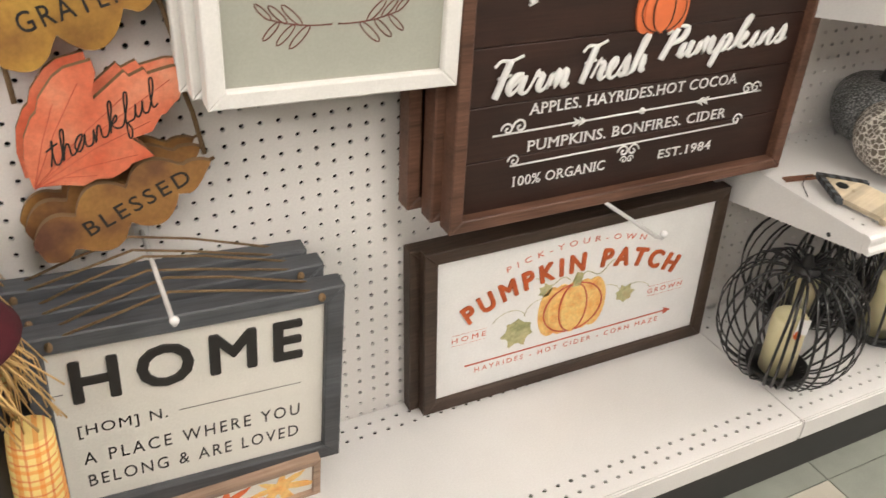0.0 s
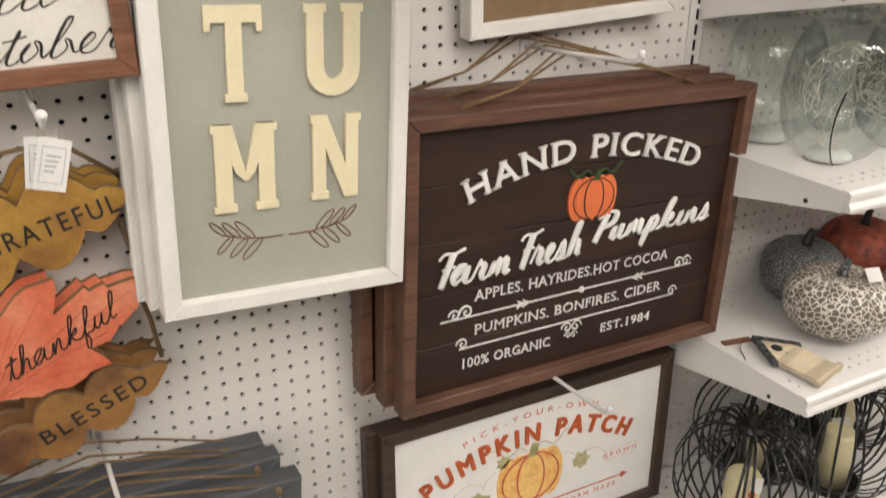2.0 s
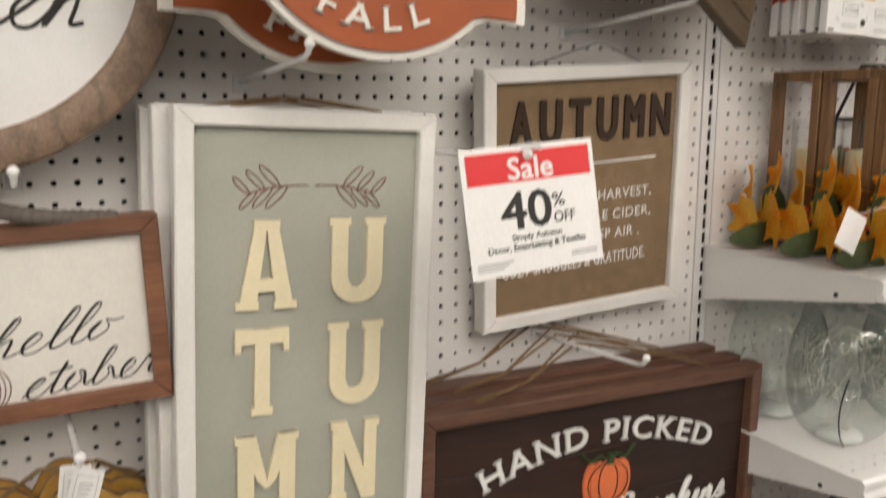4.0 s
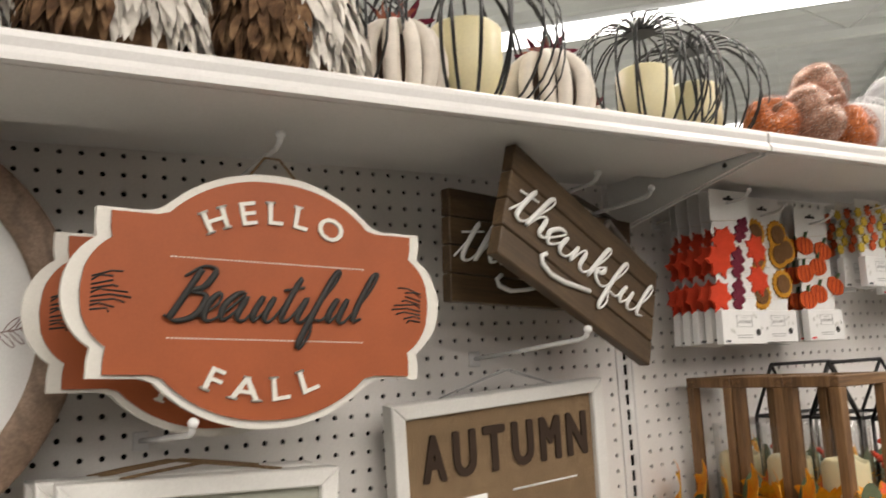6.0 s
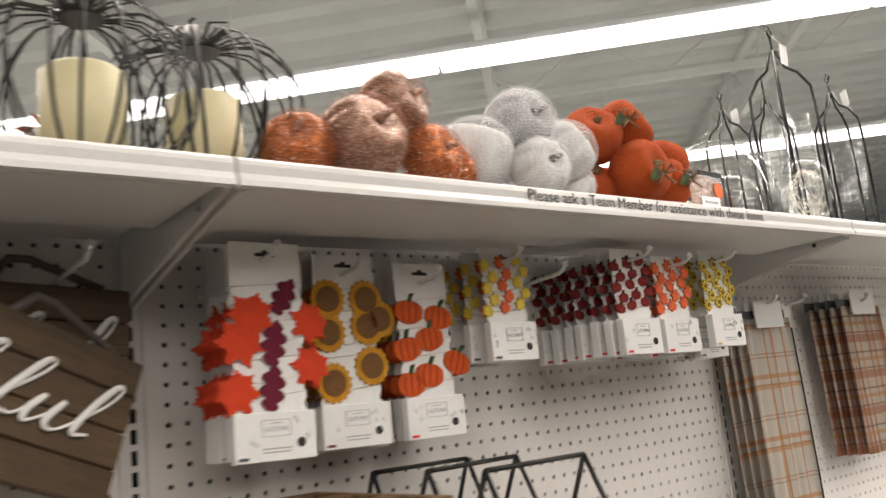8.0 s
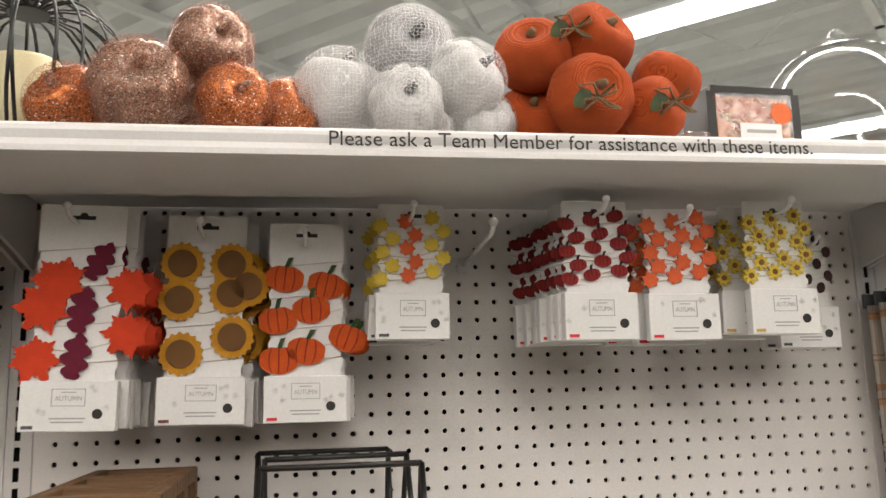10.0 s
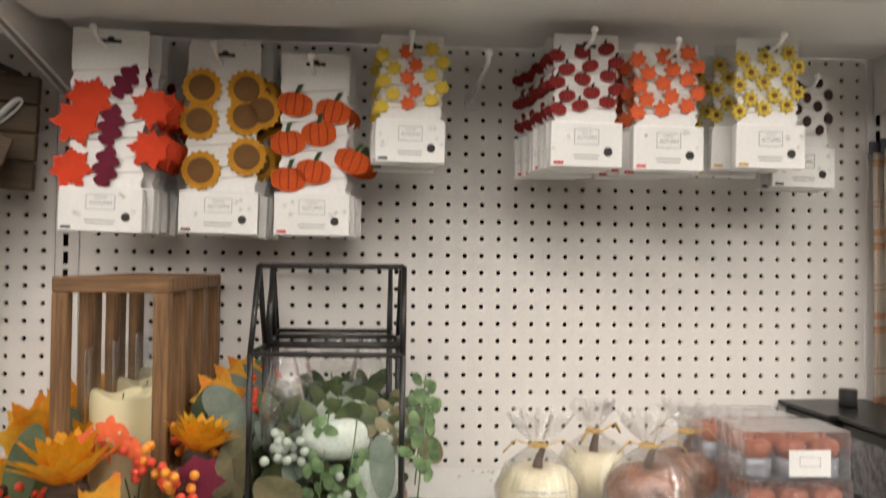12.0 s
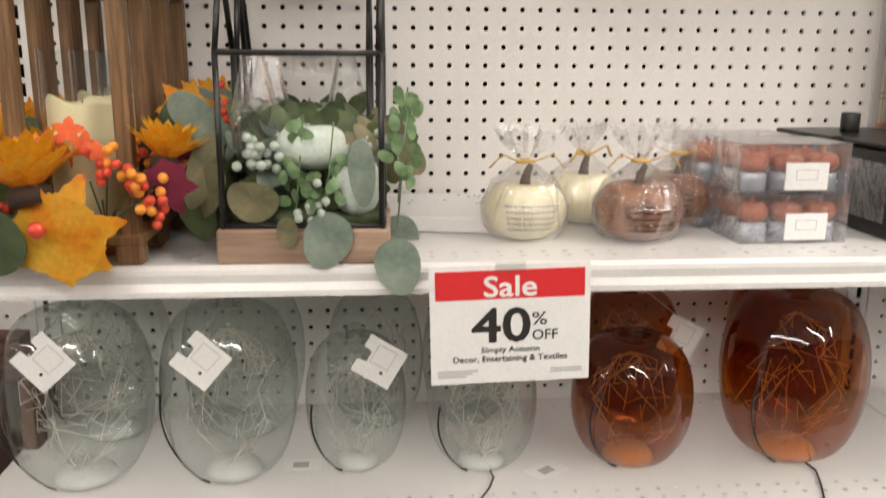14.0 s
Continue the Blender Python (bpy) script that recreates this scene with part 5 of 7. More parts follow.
def burlap_sign():
    w, h = 0.37, 0.385
    t = thing("harvest_sign", "white-framed burlap autumn sign with brown letters", "wall sign", pose(-0.290, -0.030, 1.326, 4.5, -3.2, -1))
    part("frame", frame_mesh(w, h, 0.021, -0.030, 0, 0.002), "white", t)
    part("panel", boxes((-w / 2 + 0.018, w / 2 - 0.018, -0.020, -0.014, -h / 2 + 0.018, h / 2 - 0.018)), "burlap", t)
    y = -0.020
    for k, ch in enumerate("AUTUMN"):
        lettering(ch, t, "seed", -0.120 + 0.0505 * k, 0.112, 0.033, 0.062, y - 0.004, 0.004, 0.030, 0, 1.0, 0, "block_letter")
    rule_line(t, 0.010, 0.046, 0.129, 0.047, 0.0016, "panelwhite", y)
    for k, s in enumerate(("FALL HARVEST,", "APPLE CIDER,", "HAY RIDES, CRISP AIR .", "COZY SNUGGLES & GRATITUDE.")):
        ww = (0.16, 0.15, 0.245, 0.266)[k]
        lettering(s, t, "panelwhite", (0.123, 0.124, 0.103, 0.117)[k] - ww / 2, (-0.006, -0.038, -0.068, -0.106)[k], ww, 0.018, y - 0.0004, 0.0004, 0.004, 0, 1.1)
    for dx in (0, 0.01):
        twine(t, [(-0.10, -0.01, h / 2), (0.0 + dx, -0.03, h / 2 + 0.032), (0.10, -0.01, h / 2)], 0.0012, "twine_hanger", "grey")
    return t


burlap_sign()


def sale_sign(m, w=0.168, h=0.13):
    t = thing("sale_sign", "white shelf sale card with a red band, forty percent off", "sale sign", m, "sale cards")
    part("card", boxes((0, w, -0.0008, 0, -h, 0), bevel=0.0002), "paper", t)
    part("red_band", boxes((0.006, w - 0.006, -0.0013, -0.0009, -0.037, -0.006)), "sale", t)
    y = -0.0016
    lettering("Sale", t, "paper", w / 2, -0.0235, 0.055, 0.022, y, 0.0003, 0.02)
    lettering("40", t, "dark", w / 2 - 0.010, -0.066, 0.061, 0.037, y + 0.0004, 0.0003, 0.022, 0, 1.0)
    lettering("%", t, "dark", w / 2 + 0.031, -0.060, 0.016, 0.014, y + 0.0004, 0.0003, 0.01)
    lettering("OFF", t, "dark", w / 2 + 0.037, -0.078, 0.027, 0.011, y + 0.0004, 0.0003, 0.012)
    lettering("Simply Autumn", t, "dark", w / 2, -0.094, 0.062, 0.008, y + 0.0004, 0.0003, 0.015)
    lettering("Decor, Entertaining & Textiles", t, "dark", w / 2, -0.104, 0.122, 0.0085, y + 0.0004, 0.0003, 0.015)
    for k in range(3):
        part("fine_print", boxes((0.007, 0.05 - 0.006 * k, y + 0.0003, y + 0.0006, -0.1165 - 0.003 * k, -0.115 - 0.003 * k)), "grey", t)
    for k in range(2):
        part("fine_print", boxes((w - 0.042, w - 0.008, y + 0.0003, y + 0.0006, -0.1175 - 0.003 * k, -0.116 - 0.003 * k)), "grey", t)
    part("holder_clip", boxes((w / 2 - 0.016, w / 2 + 0.016, -0.0022, -0.0014, -0.008, 0.003)), "pvc", t)
    return t


sale_sign(pose(0.525, -0.362, 1.218, 0, -1.5, 0), 0.170)
sale_sign(pose(-0.679, -0.352, 1.413, -8, -3.6, 2), 0.165)

hook(-0.80, 1.485, 0.27, 4)
hook(-0.305, 1.565, 0.275, 3.5)
hook(-0.345, 1.10, 0.255, 4)
hook(-1.030, 1.103, 0.262, 4)
hook(-1.02, 0.63, 0.262, 5)
hook(-0.345, 0.58, 0.262, 4)
hook(-1.065, 1.37, 0.262, 4)
hook(-0.70, 1.80, 0.26, 1)
hook(-0.22, 1.80, 0.22, 1)
hook(-0.10, 1.79, 0.20, 1)
hook(-0.60, 1.398, 0.352, 1, 0.004)


def bead_garland():
    t = thing("bead_garland", "string of dark grey wooden beads hanging from a hook", "garland", pose(-1.06, -0.15, 1.356))
    for k in range(16):
        s = k / 15
        part("bead", lathe([(0.0, -0.009), (0.006, -0.0075), (0.0095, 0), (0.006, 0.0075), (0.0, 0.009)], 14), "bead", t, m=pose(-0.05 + 0.135 * s, 0.03 * s, 0.012 - 0.030 * s - 0.02 * math.sin(s * 2.2) * (1 - s), 0, 80, 15))
    return t


bead_garland()


def scarecrow():
    """One soft doll: felt hat, straw fringe, checked shirt."""
    bm = bmesh.new()
    lathe([(0.0, 0.33), (0.035, 0.325), (0.055, 0.30), (0.062, 0.262), (0.085, 0.25), (0.094, 0.243), (0.085, 0.238), (0.05, 0.236)], 28, bm=bm, mi=0)
    ball(0.052, (0, 0, 0.205), bm, 3, 3)
    lathe([(0.03, 0.16), (0.06, 0.13), (0.075, 0.05), (0.08, -0.28)], 24, bm=bm, mi=3)
    lathe([(0.022, 0.0), (0.03, 0.04), (0.024, 0.15)], 14, at=(0.085, -0.03, -0.02), bm=bm, mi=2)
    lathe([(0.05, 0.0), (0.075, 0.02), (0.07, 0.08), (0.04, 0.09)], 20, at=(-0.03, -0.03, 0.0), bm=bm, mi=3)
    rnd = random.Random(3)
    for k in range(90):
        a = rnd.uniform(-2.6, 1.2)
        r0 = rnd.uniform(0.05, 0.07)
        L = rnd.uniform(0.05, 0.13)
        p0 = Vector((r0 * math.cos(a), r0 * math.sin(a), 0.235))
        p1 = p0 + Vector((math.cos(a) * 0.02 + rnd.uniform(-0.015, 0.02), math.sin(a) * 0.02, -L * 0.5))
        p2 = p1 + Vector((rnd.uniform(-0.012, 0.03), rnd.uniform(-0.01, 0.01), -L * 0.5))
        tube(bm, [p0, p1, p2], 0.0022, 4, mi=1, flat=0.4)
    for k in range(30):
        a = rnd.uniform(-2.6, 0.8)
        p0 = Vector((0.085 + 0.024 * math.cos(a), -0.03 + 0.024 * math.sin(a), -0.015))
        tube(bm, [p0, p0 + Vector((rnd.uniform(-0.02, 0.02), -0.01, -rnd.uniform(0.02, 0.05)))], 0.002, 4, mi=1, flat=0.4)
    ob = part("scarecrow_doll", bm, ["maroon", "straw", "plaidskin", "kick"], None, "straw-haired scarecrow doll with a maroon felt hat and checked sleeve")
    ob.matrix_world = pose(-1.285, -0.24, 0.452, 0, 6, 0)
    tagged(ob, category="doll")
    copy_thing(ob, pose(-1.30, -0.10, 0.452, 0, 3, 40))
    return ob


scarecrow()


def leaf_board():
    t = thing("leaf_print_board", "small wooden board with an orange leaf print", "sign", pose(-0.99, -0.12, DECK_Z + 0.001, 12, 0, 0))
    bm = frame_mesh(0.30, 0.10, 0.012, -0.02, 0, 0.001)
    bmesh.ops.translate(bm, verts=bm.verts, vec=(0, 0, 0.05))
    part("frame", bm, "basewood", t)
    part("panel", boxes((-0.14, 0.14, -0.013, -0.008, 0.01, 0.09)), "ivory", t)
    for x, mt in ((-0.08, "paleorange"), (0.0, "orangeprint"), (0.085, "paleorange")):
        part("printed_leaf", slab(turned(maple_outline(0.055), 200, x, 0.05), -0.0142, -0.0132), mt, t)
    return t


leaf_board()
# ---- felt garland cards on hooks, second bay ----
def card_mesh(w, h, notch, top):
    """A backing card with scalloped string notches down its sides and a plain head."""
    right = []
    zs = np.linspace(0.054, h - top, notch * 4 + 1)
    for k, z in enumerate(zs):
        right.append((w / 2 - (0.003 if k % 4 in (1, 2) else 0.0), float(z)))
    right += [(w / 2, h - top + 0.002), (w / 2, h - 0.002), (w / 2 - 0.002, h)]
    o = [(-w / 2, 0.01), (w / 2, 0.01)] + right + [(-x, z) for x, z in right[::-1]]
    return slab(o, -0.0012, 0)


def felt_shape(kind, s):
    """Outline pieces of one felt motif: list of (outline, material, lift)."""
    if kind == "maple":
        o = blunt(maple_outline(s * 1.02, 0.6))
        return [(turned([(x * (1 + 0.07 * math.sin(k * 0.9)), z * (1 + 0.07 * math.sin(k * 0.9))) for k, (x, z) in enumerate(o)], 200), "feltred", 0)]
    if kind == "wine":
        return [(turned(oak_outline(s * 2.5, s * 1.5), 65), "feltwine", 0)]
    if kind == "sun":
        n = 17
        o = [(s * (1 + 0.15 * (k % 2)) * math.cos(TAU * k / (2 * n)), s * (1 + 0.15 * (k % 2)) * math.sin(TAU * k / (2 * n))) for k in range(2 * n)]
        c = [(s * 0.72 * math.cos(a), s * 0.72 * math.sin(a)) for a in np.linspace(0, TAU, 25)[:-1]]
        return [(o, "feltyellow", 0), (c, "feltbrown", 0.002)]
    if kind in ("pumpkin", "apple"):
        mt = "feltorange" if kind == "pumpkin" else "feltapple"
        o = [(s * math.cos(a) * (1 - 0.04 * math.cos(6 * a)), s * 0.72 * math.sin(a) * (1 - 0.12 * math.exp(-((a - math.pi / 2) / 0.3) ** 2))) for a in np.linspace(0, TAU, 33)[:-1]]
        st = [(-0.1 * s, 0.6 * s), (0.12 * s, 0.6 * s), (0.32 * s, 1.15 * s), (0.06 * s, 1.1 * s)]
        ribs = [([(s * (q + 0.03 - 0.25 * q * z * z), s * 0.62 * z) for z in np.linspace(-1, 1, 7)] + [(s * (q - 0.03 - 0.25 * q * z * z), s * 0.62 * z) for z in np.linspace(1, -1, 7)], "feltapple" if kind == "pumpkin" else "feltdark", 0.0006) for q in (-0.5, 0.0, 0.5)]
        return [(o, mt, 0)] + ribs + [(st, "feltgreen" if kind == "pumpkin" else "feltdark", 0.0008)]
    if kind == "sunny":
        o = [(s * (0.8 + 0.2 * math.cos(8 * a)) * math.cos(a), s * (0.8 + 0.2 * math.cos(8 * a)) * math.sin(a)) for a in np.linspace(0, TAU, 65)[:-1]]
        c = [(s * 0.32 * math.cos(a), s * 0.32 * math.sin(a)) for a in np.linspace(0, TAU, 17)[:-1]]
        return [(o, "feltsun", 0), (c, "feltbrown", 0.001)]
    mt = {"red": "feltbright", "gold": "feltsun", "plum": "feltdark"}[kind]
    if kind == "plum":
        return [([(s * 0.75 * math.cos(a), s * math.sin(a)) for a in np.linspace(0, TAU, 21)[:-1]], mt, 0)]
    return [(turned(blunt(maple_outline(s * 0.98, 0.6)), 20), mt, 0)]


def garland_card(label, w, h, motifs, notch, top, strip):
    """One retail card: backing, motifs on string, folded label box with a printed frame. Origin at its foot."""
    t = thing("garland_card", label, "garland card", pose(0, 0, 0), label)
    card = part("backing_card", card_mesh(w, h, notch, top), "paper", t)
    part("hang_slot", boxes((-0.013, 0.013, -0.0016, -0.0011, h - 0.017, h - 0.0125), bevel=0.0002), "kick", card)
    part("hang_slot_peak", slab([(-0.005, h - 0.0125), (0.005, h - 0.0125), (0.0025, h - 0.009), (-0.0025, h - 0.009)], -0.0016, -0.0011), "kick", card)
    bx = part("label_box", boxes((-w / 2 - 0.004, w / 2 + 0.004, -0.013, 0.0015, 0, 0.055), bevel=0.0008), "paper", t)
    part("printed_frame", frame_mesh(w * 0.38, 0.019, 0.0008, -0.0136, -0.0131, 0), "grey", bx, m=pose(0, 0, 0.037))
    lettering("AUTUMN", bx, "grey", 0, 0.036, w * 0.30, 0.0055, -0.0137, 0.0003)
    part("printed_bar", boxes((-w * 0.08, w * 0.08, -0.0136, -0.0131, 0.0422, 0.0432)), "grey", bx)
    for k in range(2):
        part("printed_bar", boxes((-w * (0.2 - 0.02 * k), w * (0.2 - 0.02 * k), -0.0136, -0.0131, 0.0135 - 0.004 * k, 0.0150 - 0.004 * k)), "grey", bx)
    part("price_dot", slab([(w * 0.33 + 0.0055 * math.cos(a), 0.019 + 0.0055 * math.sin(a)) for a in np.linspace(0, TAU, 25)[:-1]], -0.0137, -0.0131), "dark", bx)
    part("colour_flash", boxes((-w / 2, -w / 2 + 0.012, -0.0136, -0.0131, 0.003, 0.0065)), strip, bx)
    rnd = random.Random(len(label) * 7 + int(h * 1000))
    for k in range(10):
        x, z = rnd.uniform(-w / 2, w / 2), rnd.uniform(0.02, 0.052)
        if abs(x) < w * 0.24:
            continue
        b = bmesh.new()
        for q in range(4):
            a = math.pi * q / 4
            tube(b, [(x - 0.004 * math.cos(a), -0.0132, z - 0.004 * math.sin(a)), (x + 0.004 * math.cos(a), -0.0132, z + 0.004 * math.sin(a))], 0.0003, 4)
        part("printed_sprig", b, "paper_print", bx)
    zs = np.linspace(0.07, h - top - 0.01, 7)
    for k, z in enumerate(zs):
        part("string", rods([[(-w / 2, -0.0018, z), (0, -0.003, z + 0.004 * (-1) ** k), (w / 2, -0.0018, z + 0.008)]], 0.0006, 4), "string", card)
    cache = {}
    for kind, s, x, z, turn in motifs:
        if (kind, s) not in cache:
            cache[(kind, s)] = [(mesh_of(slab(o, -0.0035 - lift, -0.0012), "felt_" + kind), mt) for o, mt, lift in felt_shape(kind, s)]
        for me, mt in cache[(kind, s)]:
            p = part("felt_" + {"sun": "sunflower", "wine": "oak_leaf", "sunny": "daisy", "plum": "acorn"}.get(kind, kind if kind in ("maple", "pumpkin", "apple") else "leaf"), me, mt, t, m=pose(x, -0.001 - 0.0006 * (len(cache) % 3), z, 0, turn, 0))
    return t


M["paper_print"] = plain("faint_print", (0.66, 0.66, 0.62), 0.6)


def stack(first, x, yf, z, count, gap, lean=0.0, drift=0.0):
    """The front card and those behind it on the same hook, towards the wall."""
    first.matrix_world = pose(x, yf, z, 0, lean, 0)
    rnd = random.Random(int(abs(x) * 1000))
    for k in range(1, count):
        copy_thing(first, pose(x + drift * k + rnd.uniform(-0.003, 0.003), yf + gap * k, z + rnd.uniform(-0.004, 0.003), 0, lean + rnd.uniform(-1.5, 1.5), rnd.uniform(-4, 4)))


W1, H1 = 0.094, 0.256
m1 = [("maple", 0.026, -0.022, 0.168, 10), ("maple", 0.025, -0.036, 0.138, 55), ("maple", 0.023, -0.042, 0.080, -10), ("wine", 0.020, 0.022, 0.192, 5), ("wine", 0.022, 0.006, 0.136, -14), ("wine", 0.022, 0.002, 0.084, -16), ("maple", 0.022, 0.055, 0.108, 60), ("maple", 0.022, 0.056, 0.160, 80)]
stack(garland_card("white card of red and wine felt leaf garland", W1, H1, m1, 7, 0.045, "slate"), 0.104, -0.165, 1.566, 5, 0.027, 1.5, 0.004)
m2 = [("sun", 0.0235, x, z, 0) for x, z in ((-0.028, 0.192), (0.030, 0.192), (-0.030, 0.148), (0.030, 0.156), (-0.026, 0.083), (0.033, 0.103), (0.050, 0.165))]
stack(garland_card("white card of felt sunflower garland", W1, H1 - 0.004, m2, 7, 0.040, "brownprint"), 0.240, -0.122, 1.567, 4, 0.025, 1.0, 0.006)
m3 = [("pumpkin", 0.0235, x, z, tt) for x, z, tt in ((-0.026, 0.173, 6), (0.024, 0.165, 12), (-0.034, 0.122, -6), (0.006, 0.135, -4), (-0.032, 0.074, 0), (0.0, 0.085, 8))] + [("pumpkin", 0.0235, 0.05, 0.10, 20)]
stack(garland_card("white card of orange felt pumpkin garland", W1 - 0.004, H1 - 0.014, m3, 7, 0.045, "sale"), 0.362, -0.130, 1.566, 4, 0.026, 0.5, 0.004)
W2, H2 = 0.081, 0.166


def rows_of(kinds, s, n, seed):
    rnd = random.Random(seed)
    out = []
    for r in range(5):
        for c in range(n):
            out.append((kinds[(r * 2 + c * 3 + seed) % len(kinds)], s, -0.030 + 0.062 * c / (n - 1) + 0.006 * ((r % 2) - 0.5) * 2 + rnd.uniform(-0.002, 0.002), 0.072 + 0.0165 * r + 0.005 * c, rnd.uniform(-15, 15)))
    return out


stack(garland_card("white card of red and gold felt leaf garland", W2, H2, rows_of(("red", "gold"), 0.0092, 3, 1), 7, 0.02, "slate"), 0.488, -0.166, 1.660, 3, 0.04, 0.8, -0.004)
stack(garland_card("white card of dark red felt apple garland", W2, H2, rows_of(("apple",), 0.0105, 3, 2), 7, 0.022, "sale"), 0.702, -0.225, 1.652, 7, 0.026, 0.5, -0.003)
stack(garland_card("white card of orange felt leaf garland", W2, H2 - 0.006, rows_of(("red",), 0.0100, 3, 3), 7, 0.02, "sale"), 0.806, -0.222, 1.650, 4, 0.03, 0.3, -0.008)
stack(garland_card("white card of yellow felt daisy garland", W2, H2, rows_of(("sunny",), 0.0110, 3, 4), 7, 0.02, "ribbon"), 0.936, -0.222, 1.655, 3, 0.045, 0.5, -0.01)
stack(garland_card("white card of dark felt acorn garland", W2, H2 - 0.01, rows_of(("plum",), 0.0075, 3, 5), 7, 0.02, "slate"), 1.032, -0.120, 1.642, 2, 0.04, 0.5, 0.002)
for x, y, z in ((0.104, 0.19, 1.806), (0.240, 0.15, 1.800), (0.362, 0.155, 1.788), (0.488, 0.19, 1.811), (0.702, 0.25, 1.803), (0.806, 0.245, 1.795), (0.936, 0.245, 1.806), (1.032, 0.145, 1.783)):
    hook(x, z - 0.012, y + 0.02, 2, 0.010, "peg_hook", 0.0026)
hook(0.585, 1.775, 0.20, 3, 0.012)
# ---- goods on the shelves, second bay ----
def pumpkin_profile(R, H, n=14, dip=0.12):
    out = []
    for k in range(n + 1):
        a = -math.pi / 2 + math.pi * k / n
        r = R * max(0.0, math.cos(a)) ** 0.72
        z = H / 2 + H / 2 * math.sin(a)
        if k > n * 0.75:
            z -= H * dip * (k / n - 0.75) * 4 * (1 - r / R)
        out.append((max(r, 0.0004), z))
    return out


def stalk(h, r, at=(0, 0, 0), bend=0.3, bm=None, mi=0):
    pts = [(at[0] + bend * h * t * t, at[1], at[2] + h * t) for t in np.linspace(0, 1, 6)]
    return tube(bm or bmesh.new(), pts, lambda t: r * (1.25 - 0.6 * t), 8, mi=mi)


def petal(L, w, lift, curl=0.25):
    """One thin leaf or petal along +x, bowed."""
    vs, fs = [], []
    n = 6
    for i in range(n + 1):
        t = i / n
        ww = w * math.sin(math.pi * min(1, 0.08 + 0.92 * t)) ** 0.8 * (1 if t < 0.98 else 0.1)
        z = lift * t - curl * L * t * t
        for s in (-1, 0, 1):
            vs.append((L * t, s * ww / 2, z + (0.12 * ww if s else 0)))
    for i in range(n):
        for s in (0, 1):
            a = i * 3 + s
            fs.append((a, a + 1, a + 4, a + 3))
    me = bpy.data.meshes.new("petal")
    me.from_pydata(vs, [], fs)
    me.shade_smooth()
    return me


def merged(rows):
    """One bmesh from (mesh, matrix) rows."""
    bm = bmesh.new()
    for me, m in rows:
        k = len(bm.verts)
        bm.from_mesh(me)
        bm.verts.ensure_lookup_table()
        for v in bm.verts[k:]:
            v.co = m @ v.co
    return bm


def sunflower(parent, at, R, face, mat="petal", cup=14):
    """Head facing the given Euler turn; two rings of petals round a seed disc."""
    base = Matrix.Translation(at) @ Euler([radians(a) for a in face]).to_matrix().to_4x4()
    p = petal(R, R * 0.34, R * 0.12, 0.06)
    cal = lathe([(0.002, -R * 0.10), (R * 0.20, -R * 0.07), (R * 0.32, -R * 0.01), (R * 0.28, 0.0)], 14)
    bmesh.ops.transform(cal, matrix=base, verts=cal.verts)
    ob = part("sunflower", cal, "leafdark", parent, "", True)
    for ring in range(2):
        for k in range(15):
            part("petal", p, mat, ob, m=(base @ Matrix.Rotation(TAU * (k + ring * 0.5) / 15, 4, "Z") @ Matrix.Rotation(radians(-cup - 20 * ring + 6 * math.sin(k * 3.1)), 4, "Y") @ Matrix.Translation((R * 0.18, 0, 0))))
    disc = lathe([(0.0, R * 0.16), (R * 0.2, R * 0.14), (R * 0.33, R * 0.05), (R * 0.34, -0.01)], 18)
    part("seed_disc", disc, "seed", ob, m=base)
    return ob


def silk_leaf(parent, at, face, outline, mat, thick=0.0006, bow=0.15, name="silk_leaf"):
    """A cut cloth leaf, bowed about its midrib."""
    bm = bmesh.new()
    slab(outline, -thick, 0, bm)
    size = max(abs(c) for p in outline for c in p)
    for v in bm.verts:
        v.co.y += bow * (v.co.x ** 2 + 0.6 * v.co.z ** 2) / size
    return part(name, bm, mat, parent, m=Matrix.Translation(at) @ Euler([radians(a) for a in face]).to_matrix().to_4x4())


def round_leaf(a, b, n=22):
    return [(a * math.cos(t), b * math.sin(t) * (1 - 0.15 * math.sin(t))) for t in np.linspace(0, TAU, n + 1)[:-1]]


def berries(parent, at, spread, n, r, mats, seed, name="berry"):
    rnd = random.Random(seed)
    for k in range(n):
        p = Vector(at) + Vector((rnd.gauss(0, spread), rnd.gauss(0, spread * 0.6), rnd.gauss(0, spread)))
        me = BERRY.setdefault((round(r, 4), mats[k % len(mats)]), None)
        if me is None:
            me = mesh_of(ball(r, sub=2), "berry")
            BERRY[(round(r, 4), mats[k % len(mats)])] = me
        part(name, me, mats[k % len(mats)], parent, m=pose(*p))


BERRY = {}


